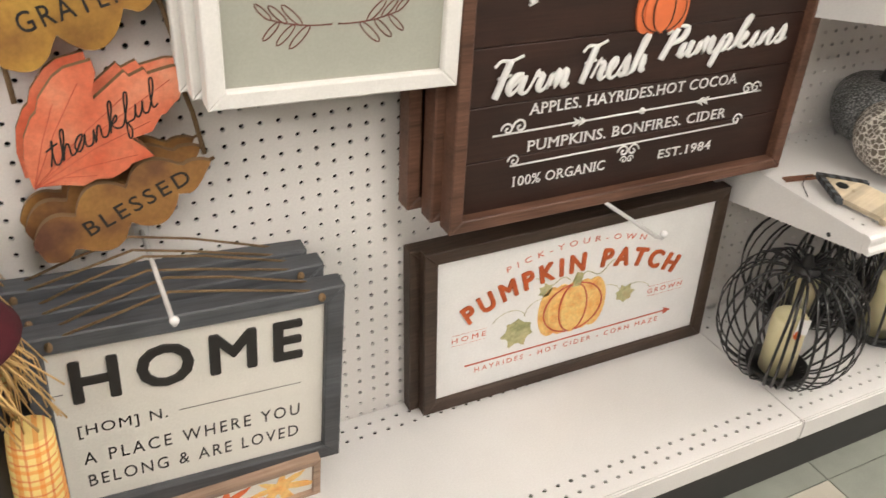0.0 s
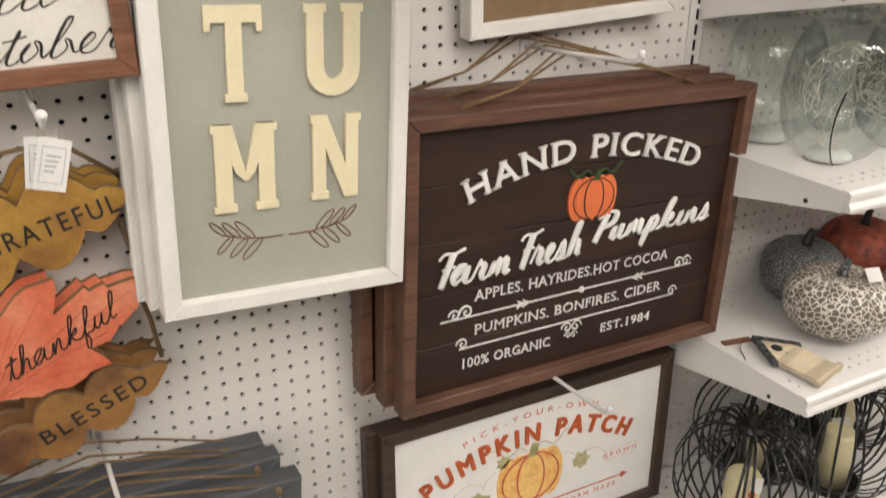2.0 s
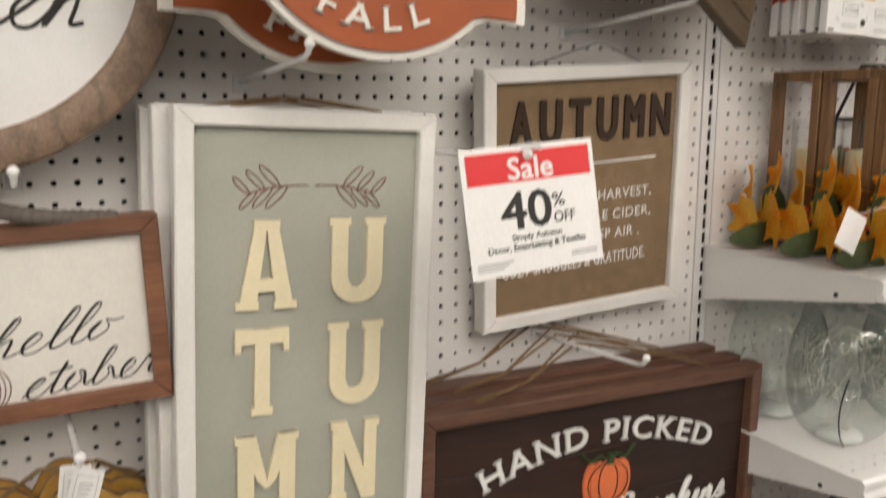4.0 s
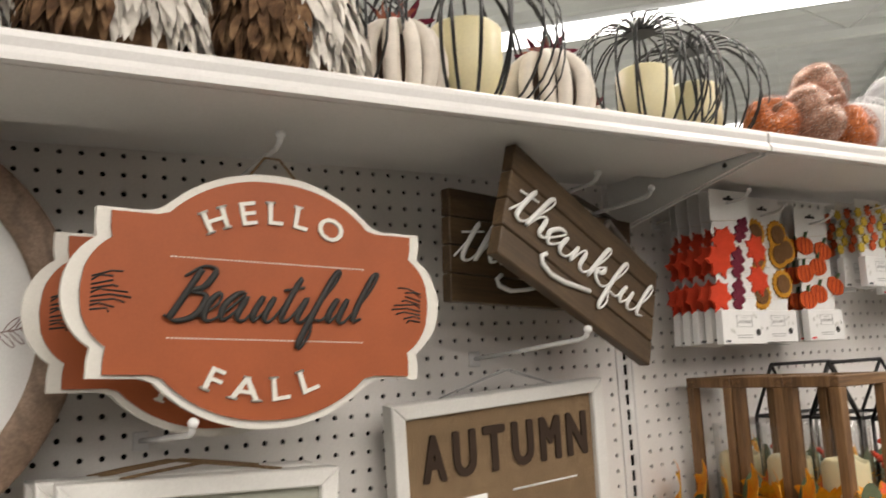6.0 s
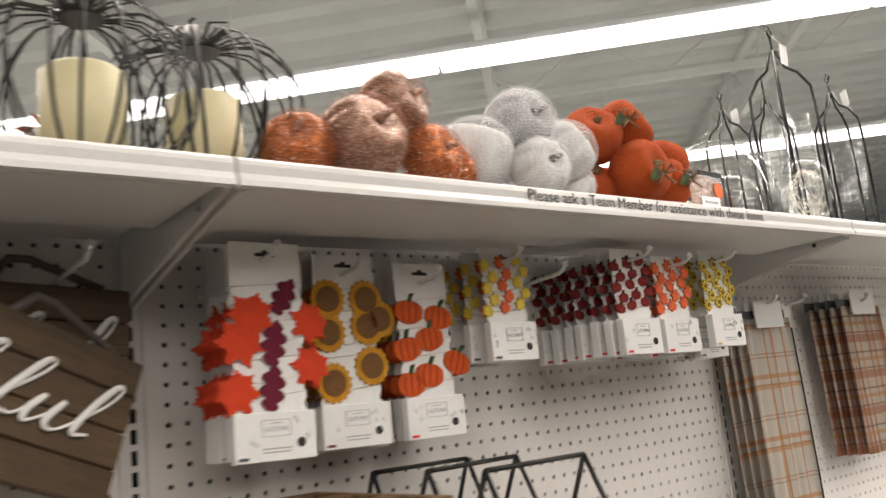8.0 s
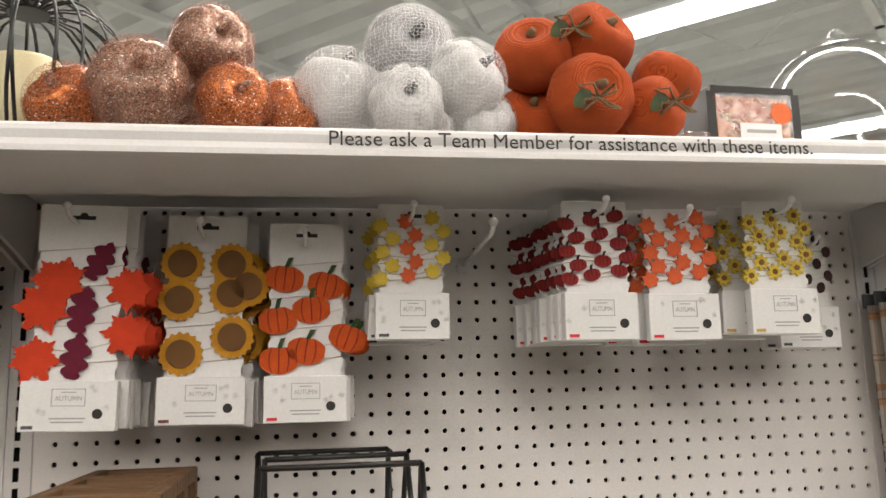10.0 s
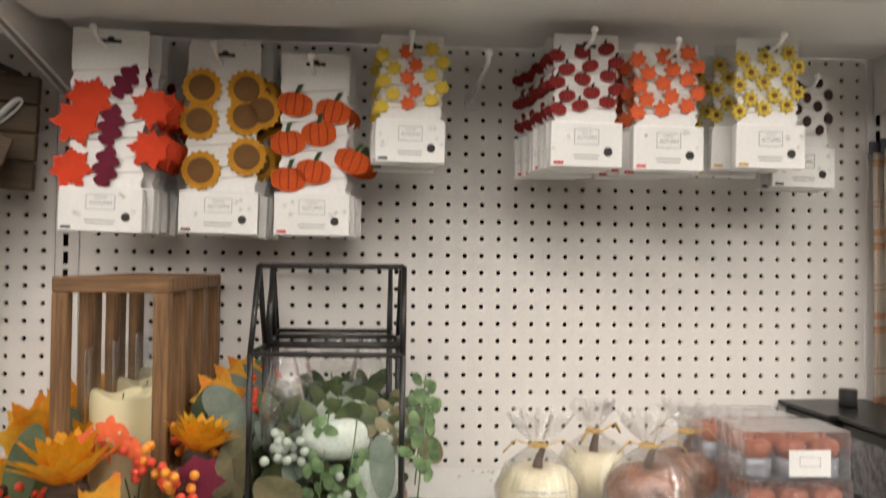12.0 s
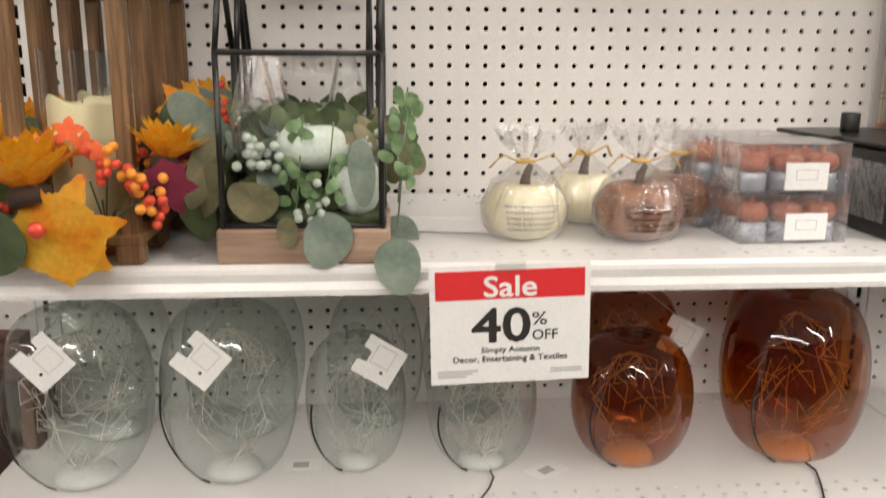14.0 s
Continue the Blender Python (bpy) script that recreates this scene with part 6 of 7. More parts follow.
def wood_lantern(flowers=True):
    """Open pine lantern with a glass chimney and a candle on a footed tray. Origin at its foot."""
    t = thing("wooden_lantern", "open pine lantern with glass chimney, candle and autumn flowers", "lantern", pose(0, 0, 0), "wooden lanterns")
    w, d, h, p = 0.122, 0.097, 0.296, 0.0165
    for sx in (-1, 1):
        for sy in (-1, 1):
            x, y = sx * (w - p) / 2, sy * (d - p) / 2
            part("post", boxes((x - p / 2, x + p / 2, y - p / 2, y + p / 2, 0.025, h - 0.017), bevel=0.0012), "lantern", t)
            part("foot", boxes((x - 0.016, x + 0.012, y - 0.012, y + 0.012, 0, 0.022), bevel=0.003), "lantern", t)
    for sy in (-1, 1):
        y = sy * (d - p) / 2
        part("top_rail", boxes((-w / 2, w / 2, y - p / 2, y + p / 2, h - 0.017, h), bevel=0.0015), "lantern_h", t)
    for sx in (-1, 1):
        x = sx * (w - p) / 2
        part("top_rail", boxes((x - p / 2, x + p / 2, -d / 2 + p, d / 2 - p, h - 0.017, h), bevel=0.0015), "lantern", t)
    part("tray", boxes((-w / 2 - 0.004, w / 2 + 0.004, -d / 2 - 0.004, d / 2 + 0.004, 0.020, 0.032), bevel=0.002), "lantern", t)
    part("glass_chimney", lathe([(0.0400, 0.033), (0.0400, 0.12), (0.0400, 0.216)], 36, caps=False), "glass", t).visible_shadow = False
    wax = lathe([(0.0, 0.034), (0.034, 0.034), (0.0345, 0.10), (0.034, 0.164), (0.0325, 0.168), (0.029, 0.166), (0.022, 0.158), (0.0, 0.156)], 40)
    for v in wax.verts:
        if v.co.z > 0.15:
            v.co.z += 0.004 * math.sin(2.0 * math.atan2(v.co.y, v.co.x) + 0.6) + 0.002 * math.sin(5 * math.atan2(v.co.y, v.co.x))
    part("candle", wax, "wax", t)
    part("wick", rods([[(0, 0, 0.156), (0.001, 0, 0.166)]], 0.0008, 5), "kick", t)
    part("ring", rods([[(0.04 * math.cos(a), 0.04 * math.sin(a), 0.036) for a in np.linspace(0, TAU, 25)[:-1]]], 0.002, 6, closed=True), "black", t)
    if flowers:
        sunflower(t, (-0.026, -0.088, 0.082), 0.062, (-4, -8, 5), "petal", 30)
        sunflower(t, (0.092, -0.045, 0.106), 0.044, (-6, 10, 0), "petal", 32)
        for at, face, R, mt in (((0.0, -0.108, 0.040), (4, 24, -4), 0.057, "maple"), ((0.098, -0.082, 0.088), (0, 150, 20), 0.030, "feltwine"), ((-0.112, -0.02, 0.062), (8, 200, 62), 0.052, "maple"), ((-0.104, 0.034, 0.108), (10, 60, 55), 0.046, "maple"), ((-0.118, 0.03, 0.050), (-6, 120, 70), 0.044, "maple"), ((-0.092, -0.006, 0.118), (14, 20, 60), 0.040, "maple"), ((0.100, 0.04, 0.15), (-10, 20, 30), 0.034, "maple")):
            silk_leaf(t, at, face, blunt(maple_outline(R * 1.08, 0.5)), mt, bow=0.35, name="maple_leaf")
        p = petal(0.016, 0.010, 0.004, 0.3)
        for k, (x, z) in enumerate(((-0.012, 0.128), (0.010, 0.140), (0.022, 0.126), (0.036, 0.120), (0.004, 0.118))):
            base = pose(x, -0.072 - 0.004 * (k % 2), z, 55 + 12 * (k % 3), 10 * (k - 2), 20 * k)
            for q in range(5):
                part("small_petal", p, "feltbright", t, m=base @ Matrix.Rotation(TAU * q / 5, 4, "Z"))
        for at, face, a, b, mt in (((-0.072, -0.086, 0.105), (-8, 14, -20), 0.020, 0.052, "leafdark"), ((-0.062, -0.100, 0.034), (20, 62, -5), 0.032, 0.046, "leafdark"), ((0.128, -0.03, 0.10), (0, 20, 20), 0.017, 0.042, "leafgrey"), ((0.118, 0.0, 0.145), (0, -45, 20), 0.020, 0.044, "eucalyptus"), ((0.112, -0.02, 0.062), (10, -12, 0), 0.020, 0.044, "leafdark"), ((0.14, 0.0, 0.04), (0, -30, 0), 0.022, 0.045, "leafdark"), ((0.085, 0.02, 0.13), (0, 15, 0), 0.018, 0.05, "leafdark"), ((-0.09, 0.0, 0.07), (20, -20, -30), 0.02, 0.05, "leafdark"), ((-0.118, 0.0, 0.026), (60, 80, 60), 0.022, 0.055, "leafdark"), ((-0.108, 0.04, 0.030), (50, 60, 80), 0.020, 0.050, "leafgrey")):
            silk_leaf(t, at, face, round_leaf(a, b), mt, bow=0.25, name="green_leaf")
        rnd = random.Random(5)
        for k in range(36):
            f = k / 35
            berries(t, (0.042 + 0.056 * f + rnd.gauss(0, 0.009), -0.092 + rnd.gauss(0, 0.006), 0.118 - 0.055 * f + rnd.gauss(0, 0.009)), 0.0, 1, 0.0052, (("berryred", "berryred", "berryorange")[k % 3],), k)
        berries(t, (-0.087, -0.085, 0.066), 0.011, 14, 0.0050, ("berryred", "berryred", "seed"), 6)
        berries(t, (0.135, 0.03, 0.15), 0.010, 9, 0.0048, ("berryred",), 8)
        berries(t, (-0.012, -0.118, 0.052), 0.001, 1, 0.0085, ("berryred",), 7)
        for k in range(8):
            part("berry_stem", rods([[(0.03, -0.05, 0.04), (0.06 + 0.03 * math.cos(k), -0.088, 0.09 + 0.02 * math.sin(k))]], 0.001, 4), "leafdark", t)
    return t


lan = wood_lantern()
lan.matrix_world = pose(0.168, -0.2845, SHELF_1 + 0.001)
copy_thing(lan, pose(0.167, -0.1855, SHELF_1 + 0.001, 0, 0, 0.5))
copy_thing(lan, pose(0.166, -0.0865, SHELF_1 + 0.001, 0, 0, -0.5))
part("paper_tag", boxes((-0.024, 0.024, -0.0008, 0, -0.056, 0), bevel=0.0002), "paper", lan, m=pose(-0.172, -0.015, 0.090, 0, 26, 0))
part("tag_string", rods([[(-0.172, -0.015, 0.088), (-0.12, -0.04, 0.104), (-0.062, -0.055, 0.110)]], 0.0008, 5), "string", lan)


def wire_house():
    """House-shaped black rod frame on a pale wood base, filled with greenery."""
    t = thing("wire_house", "black wire house terrarium with eucalyptus and white pumpkin", "terrarium", pose(0, 0, 0), "wire houses")
    w, d, hb, he, hr, r = 0.170, 0.105, 0.037, 0.215, 0.310, 0.0032
    part("wood_base", boxes((-w / 2 - 0.004, w / 2 + 0.004, -d / 2, d / 2, 0, hb), bevel=0.0025), "basewood", t)
    X, Y = w / 2 - r, d / 2 - 0.006
    lines = []
    for sx in (-1, 1):
        for sy in (-1, 1):
            lines.append([(sx * X, sy * Y, hb - 0.002), (sx * X, sy * Y, he)])
            lines.append([(sx * X, sy * Y, he), (sx * X, 0, hr)])
        lines += [[(sx * X, -Y, z), (sx * X, Y, z)] for z in (hb + 0.003, he)]
    for sy in (-1, 1):
        lines += [[(-X, sy * Y, z), (X, sy * Y, z)] for z in (hb + 0.003, he)]
    lines.append([(-X, 0, hr), (X, 0, hr)])
    for ln in lines:
        part("rod", rods([ln], r, 8), "black", t)
    b = lathe(pumpkin_profile(0.041, 0.050), 40, 9, 0.10, (0.008, -0.012, hb + 0.058))
    part("mint_pumpkin", b, "mint", t, "", True)
    part("mint_pumpkin", lathe(pumpkin_profile(0.027, 0.062), 36, 8, 0.16, (0.055, -0.026, hb + 0.012)), "mint", t, "", True)
    rnd = random.Random(11)
    part("moss", lathe([(0.085, hb + 0.001), (0.078, hb + 0.014), (0.04, hb + 0.022), (0.0, hb + 0.024)], 30, squash=0.5), "leafdark", t)
    for k in range(64):
        a = rnd.uniform(0, TAU)
        at = (0.075 * math.cos(a) * rnd.uniform(0.4, 1.2), 0.045 * math.sin(a) * rnd.uniform(0.4, 1.2), hb + rnd.uniform(0.015, 0.115))
        silk_leaf(t, at, (rnd.uniform(-40, 40), rnd.uniform(0, 360), rnd.uniform(-50, 50)), round_leaf(rnd.uniform(0.008, 0.014), rnd.uniform(0.014, 0.023)), ("eucalyptus", "leafdark", "leafgrey", "leafdark")[k % 4], bow=0.4, name="eucalyptus_leaf")
    for at, face, a, b, mt in (((-0.050, -0.056, 0.068), (8, 10, 0), 0.027, 0.022, "leafgrey"), ((0.027, -0.064, 0.031), (-5, 20, 0), 0.025, 0.030, "eucalyptus"), ((0.098, -0.070, 0.005), (-8, -10, 5), 0.024, 0.030, "eucalyptus"), ((-0.015, -0.06, 0.036), (10, 0, 0), 0.011, 0.018, "leafgrey"), ((0.062, -0.056, 0.10), (0, -4, 10), 0.014, 0.036, "eucalyptus"), ((-0.10, -0.03, 0.075), (10, 35, -20), 0.018, 0.036, "leafgrey"), ((0.09, 0.0, 0.125), (20, 60, 30), 0.016, 0.026, "leafgrey"), ((0.115, -0.01, 0.105), (10, -50, 30), 0.014, 0.022, "leafgrey")):
        silk_leaf(t, at, face, round_leaf(a, b), mt, bow=0.3, name="eucalyptus_leaf")
    for sx, sz, n0, seed in ((-0.008, 0.048, 13, 1), (0.098, 0.07, 14, 2), (0.022, 0.040, 9, 3)):
        rr = random.Random(seed)
        for k in range(n0):
            part_at = (sx + rr.uniform(-0.016, 0.016) + 0.0009 * k, -0.052 + rr.uniform(-0.01, 0.012), hb + sz - 0.02 + 0.0065 * k)
            silk_leaf(t, part_at, (rr.uniform(-30, 30), rr.uniform(0, 360), rr.uniform(-40, 40)), round_leaf(0.006, 0.009), "sprig", bow=0.6, name="sprig_leaf")
        part("sprig_stem", rods([[(sx, -0.05, hb + 0.005), (sx + 0.012, -0.05, hb + sz + 0.07)]], 0.0009, 5), "sprig", t)
    berries(t, (-0.044, -0.050, 0.112), 0.011, 18, 0.0052, ("berrysage",), 21)
    berries(t, (0.012, -0.052, 0.057), 0.008, 10, 0.0046, ("berrysage",), 22)
    berries(t, (0.07, -0.02, 0.125), 0.008, 6, 0.005, ("berrysage",), 23)
    part("battery_bag", lathe([(0.0, 0), (0.024, 0.006), (0.028, 0.05), (0.012, 0.115), (0.0, 0.12)], 22, 7, 0.35, (-0.050, -0.01, hb + 0.06), squash=0.5), "film", t)
    part("bag_tag", boxes((-0.012, 0.03, 0.0, 0.0008, he - 0.022, he + 0.004)), "film", t)
    return t


wh = wire_house()
wh.matrix_world = pose(0.398, -0.288, SHELF_1 + 0.001, 0, 0, -2)
copy_thing(wh, pose(0.398, -0.165, SHELF_1 + 0.001, 0, 0, 3))
copy_thing(wh, pose(0.385, -0.063, SHELF_1 + 0.001, 0, 0, 178))


def wrapped_pumpkin(m, skin, R, H, print_mat):
    t = thing("wrapped_pumpkin", "cream pumpkin candle tied in clear cellophane" if skin == "creamskin" else "cinnamon brown pumpkin candle tied in clear cellophane", "candle", m, "wrapped pumpkin candles")
    part("pumpkin", lathe(pumpkin_profile(R, H), 60, 10, 0.07), skin, t, "", True)
    part("stalk", stalk(0.024, 0.0055, (0, 0, H * 0.9)), "stem", t)
    for k in range(5):
        ww = R * (0.60 - 0.02 * k)
        b = bmesh.new()
        for s in np.linspace(-1, 1, 14)[:-1]:
            x0, x1 = ww * s, ww * (s + 0.125)
            z = H * (0.62 - 0.095 * k)
            q = [(x, -math.sqrt(max(0, (R * 1.005 * max(0.01, 1 - (2 * z0 / H - 1) ** 2) ** 0.36) ** 2 - x * x)) - 0.0006, z0) for x, z0 in ((x0, z), (x1, z), (x1, z + H * 0.035), (x0, z + H * 0.035))]
            b.faces.new([b.verts.new(p) for p in q])
        part("printed_line", b, print_mat, t)
    rnd = random.Random(int(R * 1e5) + int(m.translation.x * 1000))
    bm = bmesh.new()
    rows, n = [], 40
    for r, z in ((R * 0.75, 0.001), (R * 1.03, H * 0.25), (R * 1.05, H * 0.6), (R * 0.8, H * 0.95), (0.012, H + 0.018), (0.007, H + 0.024), (0.022, H + 0.04), (0.034, H + 0.058)):
        ring = []
        for k in range(n):
            a = TAU * k / n
            f = 1 + 0.05 * math.sin(7 * a + z * 90) + (0.45 * math.sin(5 * a + 2) if z > H + 0.03 else 0.0) + rnd.uniform(-0.025, 0.025)
            ring.append(bm.verts.new((r * f * math.cos(a), r * f * math.sin(a) * (0.5 if z > H + 0.03 else 1), z + (rnd.uniform(-0.008, 0.008) if z > H + 0.05 else 0))))
        rows.append(ring)
    for a, b in zip(rows, rows[1:]):
        for k in range(n):
            bm.faces.new((a[k], a[(k + 1) % n], b[(k + 1) % n], b[k]))
    part("cellophane", bm, "film", t, "crinkled clear cellophane wrap").visible_shadow = False
    part("raffia_tie", rods([[(0.010 * math.cos(a), 0.010 * math.sin(a), H + 0.021) for a in np.linspace(0, TAU, 13)[:-1]]], 0.002, 5, closed=True), "ribbon", t)
    for d in (-1, 1):
        part("raffia_bow", rods([[(0.008 * d, -0.008, H + 0.021), (0.03 * d, -0.014, H + 0.03), (0.045 * d, -0.012, H + 0.014)]], 0.0022, 5, flat=0.4), "ribbon", t)
    return t


wrapped_pumpkin(pose(0.650, -0.215, SHELF_1, 0, 0, 0), "creamskin", 0.050, 0.072, "grey")
wrapped_pumpkin(pose(0.745, -0.120, SHELF_1, 0, 0, 40), "creamskin", 0.049, 0.070, "grey")
wrapped_pumpkin(pose(0.785, -0.230, SHELF_1, 0, 0, 5), "brownskin", 0.052, 0.074, "seed")
wrapped_pumpkin(pose(0.868, -0.135, SHELF_1, 0, 0, -30), "brownskin", 0.050, 0.072, "seed")


def paper_packet():
    t = thing("gift_box", "flat speckled white paper box lying on the shelf", "box", pose(0.545, -0.135, SHELF_1 + 0.001, 0, 0, -8))
    bm = boxes((-0.075, 0.075, -0.05, 0.05, 0, 0.020), bevel=0.0015)
    for v in bm.verts:
        v.co.z *= 1.6 if v.co.y > 0 else 1.0
    part("box", bm, "paper", t)
    rnd = random.Random(4)
    for k in range(26):
        x, y = rnd.uniform(-0.07, 0.07), rnd.uniform(-0.045, 0.045)
        part("printed_dot", boxes((x - 0.002, x + 0.002, y - 0.0015, y + 0.0015, 0.0, 0.0004)), "grey", t, m=Matrix.Translation((0, 0, 0.026 + y * 0.12)) @ pose(0, 0, 0, 6.8))


paper_packet()


def candle_tray():
    """A clear box of six lidded tins."""
    t = thing("candle_set", "clear plastic box of six terracotta pumpkin tealights", "candle set", pose(0, 0, 0), "candle boxes")
    w, d, h = 0.132, 0.088, 0.058
    for x0, x1, y0, y1, z0, z1 in ((-w / 2, w / 2, -d / 2, -d / 2 + 0.0008, 0, h), (-w / 2, w / 2, d / 2 - 0.0008, d / 2, 0, h), (-w / 2, -w / 2 + 0.0008, -d / 2, d / 2, 0, h), (w / 2 - 0.0008, w / 2, -d / 2, d / 2, 0, h), (-w / 2, w / 2, -d / 2, d / 2, h - 0.0008, h)):
        part("box_side", boxes((x0, x1, y0, y1, z0, z1)), "pvc", t).visible_shadow = False
    part("box_floor", boxes((-w / 2, w / 2, -d / 2, d / 2, 0, 0.001)), "pvc", t)
    tin = mesh_of(lathe([(0.0, 0.002), (0.0185, 0.002), (0.0185, 0.022), (0.0175, 0.023), (0.0, 0.023)], 24), "tin")
    top = mesh_of(lathe(pumpkin_profile(0.0195, 0.025), 32, 8, 0.12, (0, 0, 0.022)), "wax_pumpkin")
    nub = mesh_of(stalk(0.008, 0.003, (0, 0, 0.045)), "wax_stalk")
    for i in range(3):
        for j in range(2):
            m = pose(-0.043 + 0.043 * i, -0.021 + 0.042 * j, 0)
            p = part("tealight", tin, "tin", t, m=m)
            part("wax_pumpkin", top, "copperwax", p)
            part("wax_stalk", nub, "copperwax", p)
    lb = part("label", boxes((-0.012, 0.040, -d / 2 - 0.0012, -d / 2 - 0.0004, 0.004, 0.036), bevel=0.0003), "paper", t)
    part("printed_frame", frame_mesh(0.026, 0.012, 0.0006, -d / 2 - 0.0016, -d / 2 - 0.0013, 0), "grey", lb, m=pose(0.014, 0, 0.022))
    return t


ct = candle_tray()
ct.matrix_world = pose(0.960, -0.225, SHELF_1 + 0.001, 0, 0, 2)
copy_thing(ct, pose(0.958, -0.222, SHELF_1 + 0.060, 0, 0, 0))
copy_thing(ct, pose(0.945, -0.128, SHELF_1 + 0.001, 0, 0, 3))
copy_thing(ct, pose(0.942, -0.126, SHELF_1 + 0.060, 0, 0, 1))


def black_box_lantern(m):
    t = thing("black_lantern", "black metal lantern box with a knobbed lid and printed window", "lantern", m, "black lanterns")
    part("body", boxes((-0.062, 0.062, -0.062, 0.062, 0, 0.105), bevel=0.002), "black", t)
    part("lid", boxes((-0.070, 0.070, -0.070, 0.070, 0.108, 0.114), bevel=0.0015), "black", t)
    part("knob", lathe([(0.012, 0.114), (0.0125, 0.118), (0.0125, 0.138), (0.0115, 0.140), (0.0, 0.140)], 24), "black", t)
    part("window", boxes((-0.045, 0.045, -0.0632, -0.0624, 0.018, 0.09)), "potpourri", t)
    part("window_label", boxes((-0.02, 0.02, -0.0640, -0.0634, 0.08, 0.092)), "paper", t)
    part("window_side", boxes((-0.0632, -0.0624, -0.045, 0.045, 0.018, 0.09)), "pvc", t)


black_box_lantern(pose(1.145, -0.205, SHELF_1 + 0.001, 0, 0, 0))
black_box_lantern(pose(1.132, -0.072, SHELF_1 + 0.001, 0, 0, 2))


# ---- glass pumpkins ----
def wire_nest(R, H, mat, seed, n=34):
    rnd = random.Random(seed)
    bm = bmesh.new()
    p = Vector((0, 0, H * 0.45))
    for k in range(n):
        pts = []
        a, e = rnd.uniform(0, TAU), rnd.uniform(-1.0, 1.2)
        for s in range(7):
            a += rnd.uniform(-0.9, 0.9)
            e += rnd.uniform(-0.6, 0.6)
            r = R * rnd.uniform(0.35, 0.82)
            pts.append((r * math.cos(a) * math.cos(e), r * math.sin(a) * math.cos(e), H * 0.45 + H * 0.38 * math.sin(e)))
        tube(bm, [(q.x, q.y, q.z) for q in (Vector(u) for u in pts)], 0.00065, 4)
    return bm


def glass_pumpkin(m, R, H, tint, seed, tag=None, cord=True, trail=False):
    word = "clear" if tint == "clear" else "amber"
    t = thing("glass_pumpkin", f"{word} glass pumpkin with a nest of wire lights inside", "glass pumpkin", m, f"{word} glass pumpkins")
    prof = []
    for k in range(19):
        a = -math.pi / 2 + math.pi * k / 18
        r = R * max(0, math.cos(a)) ** 0.62
        z = H * (0.5 + 0.5 * math.sin(a))
        if k > 14:
            z -= H * 0.06 * (k - 14) / 4 * (1 - r / R)
        prof.append((max(r, R * 0.30) if k < 3 else max(r, 0.012), z))
    outer = prof[1:]
    body = lathe([(0.0005, outer[0][1])] + outer + [(0.011, H * 0.965), (0.013, H * 1.04), (0.010, H * 1.05), (0.0005, H * 1.05)], 56, 9, 0.055, sharp=0.5)
    part("glass", body, tint, t, "", True).visible_shadow = False
    part("light_wire", wire_nest(R, H, tint, seed, 36 if tint == "clear" else 18), "goldwire" if tint == "clear" else "amberwire", t)
    part("base_disc", lathe([(0.0, 0.001), (R * 0.42, 0.001), (R * 0.40, 0.008), (R * 0.30, 0.016), (0.0, 0.019)], 30, at=(0, 0, prof[1][1])), "frostbase" if tint == "clear" else "ribbon", t)
    if cord:
        part("cord", rods([[(R * (-0.3 - 0.55 * math.sin(1.9 * q)), R * (-0.35 - 0.36 * q), 0.002 + H * 0.56 * q ** 1.3) for q in np.linspace(0, 1, 12)]], 0.0013, 6), "black", t)
    if trail:
        part("power_cord", rods([[(R * 0.1, -R * 0.25, 0.002), (R * 0.15, -R * 0.62, 0.0015), (R * 0.02, -R * 1.0, 0.0015), (-0.012, -R * 1.35, 0.0015), (-0.018, -0.128, 0.0015), (-0.019, -0.142, -0.004), (-0.018, -0.143, -0.05)]], 0.0013, 6), "black", t)
    if tag is not None:
        dx, dz, tilt = tag
        tg = part("paper_tag", slab([(0.035, 0), (0, 0.036), (-0.012, 0.024), (-0.005, 0.015), (-0.014, 0.005), (-0.023, 0.012), (-0.035, 0), (0, -0.036)], -0.0006, 0), "paper", t, m=pose(dx, -R - 0.008, dz, 0, tilt, 0))
        part("tag_hole", slab([(0.002 * math.cos(a) - 0.002, 0.002 * math.sin(a) - 0.014) for a in np.linspace(0, TAU, 13)[:-1]], -0.0010, -0.0007), "kick", tg)
        part("tag_print", frame_mesh(0.024, 0.024, 0.0006, -0.0010, -0.0007, 0), "grey", tg, m=pose(0.006, 0, 0.004, 0, 45, 0))
        part("tag_string", rods([[(dx, -R - 0.007, dz + 0.026), (dx * 0.4, -R * 0.6, H * 0.96), (0, -0.014, H * 1.02)]], 0.0007, 5), "string", t)
    return t


S2 = SHELF_2 + 0.001
glass_pumpkin(pose(0.112, -0.215, S2), 0.088, 0.228, "clear", 1, (0.0, 0.188, 4))
glass_pumpkin(pose(0.291, -0.212, S2), 0.084, 0.228, "clear", 2, (-0.014, 0.183, -3))
glass_pumpkin(pose(0.445, -0.200, S2), 0.064, 0.178, "clear", 3, (0.029, 0.165, -14))
glass_pumpkin(pose(0.604, -0.208, S2), 0.070, 0.175, "clear", 4, None, True, True)
glass_pumpkin(pose(0.110, -0.085, S2), 0.084, 0.222, "clear", 5, None, False)
glass_pumpkin(pose(0.290, -0.085, S2), 0.084, 0.222, "clear", 6, None, False)
glass_pumpkin(pose(0.470, -0.075, S2), 0.068, 0.200, "clear", 7, None, False)
glass_pumpkin(pose(0.600, -0.075, S2), 0.064, 0.200, "clear", 8, None, False)
glass_pumpkin(pose(0.798, -0.208, S2), 0.078, 0.175, "amber", 9, None)
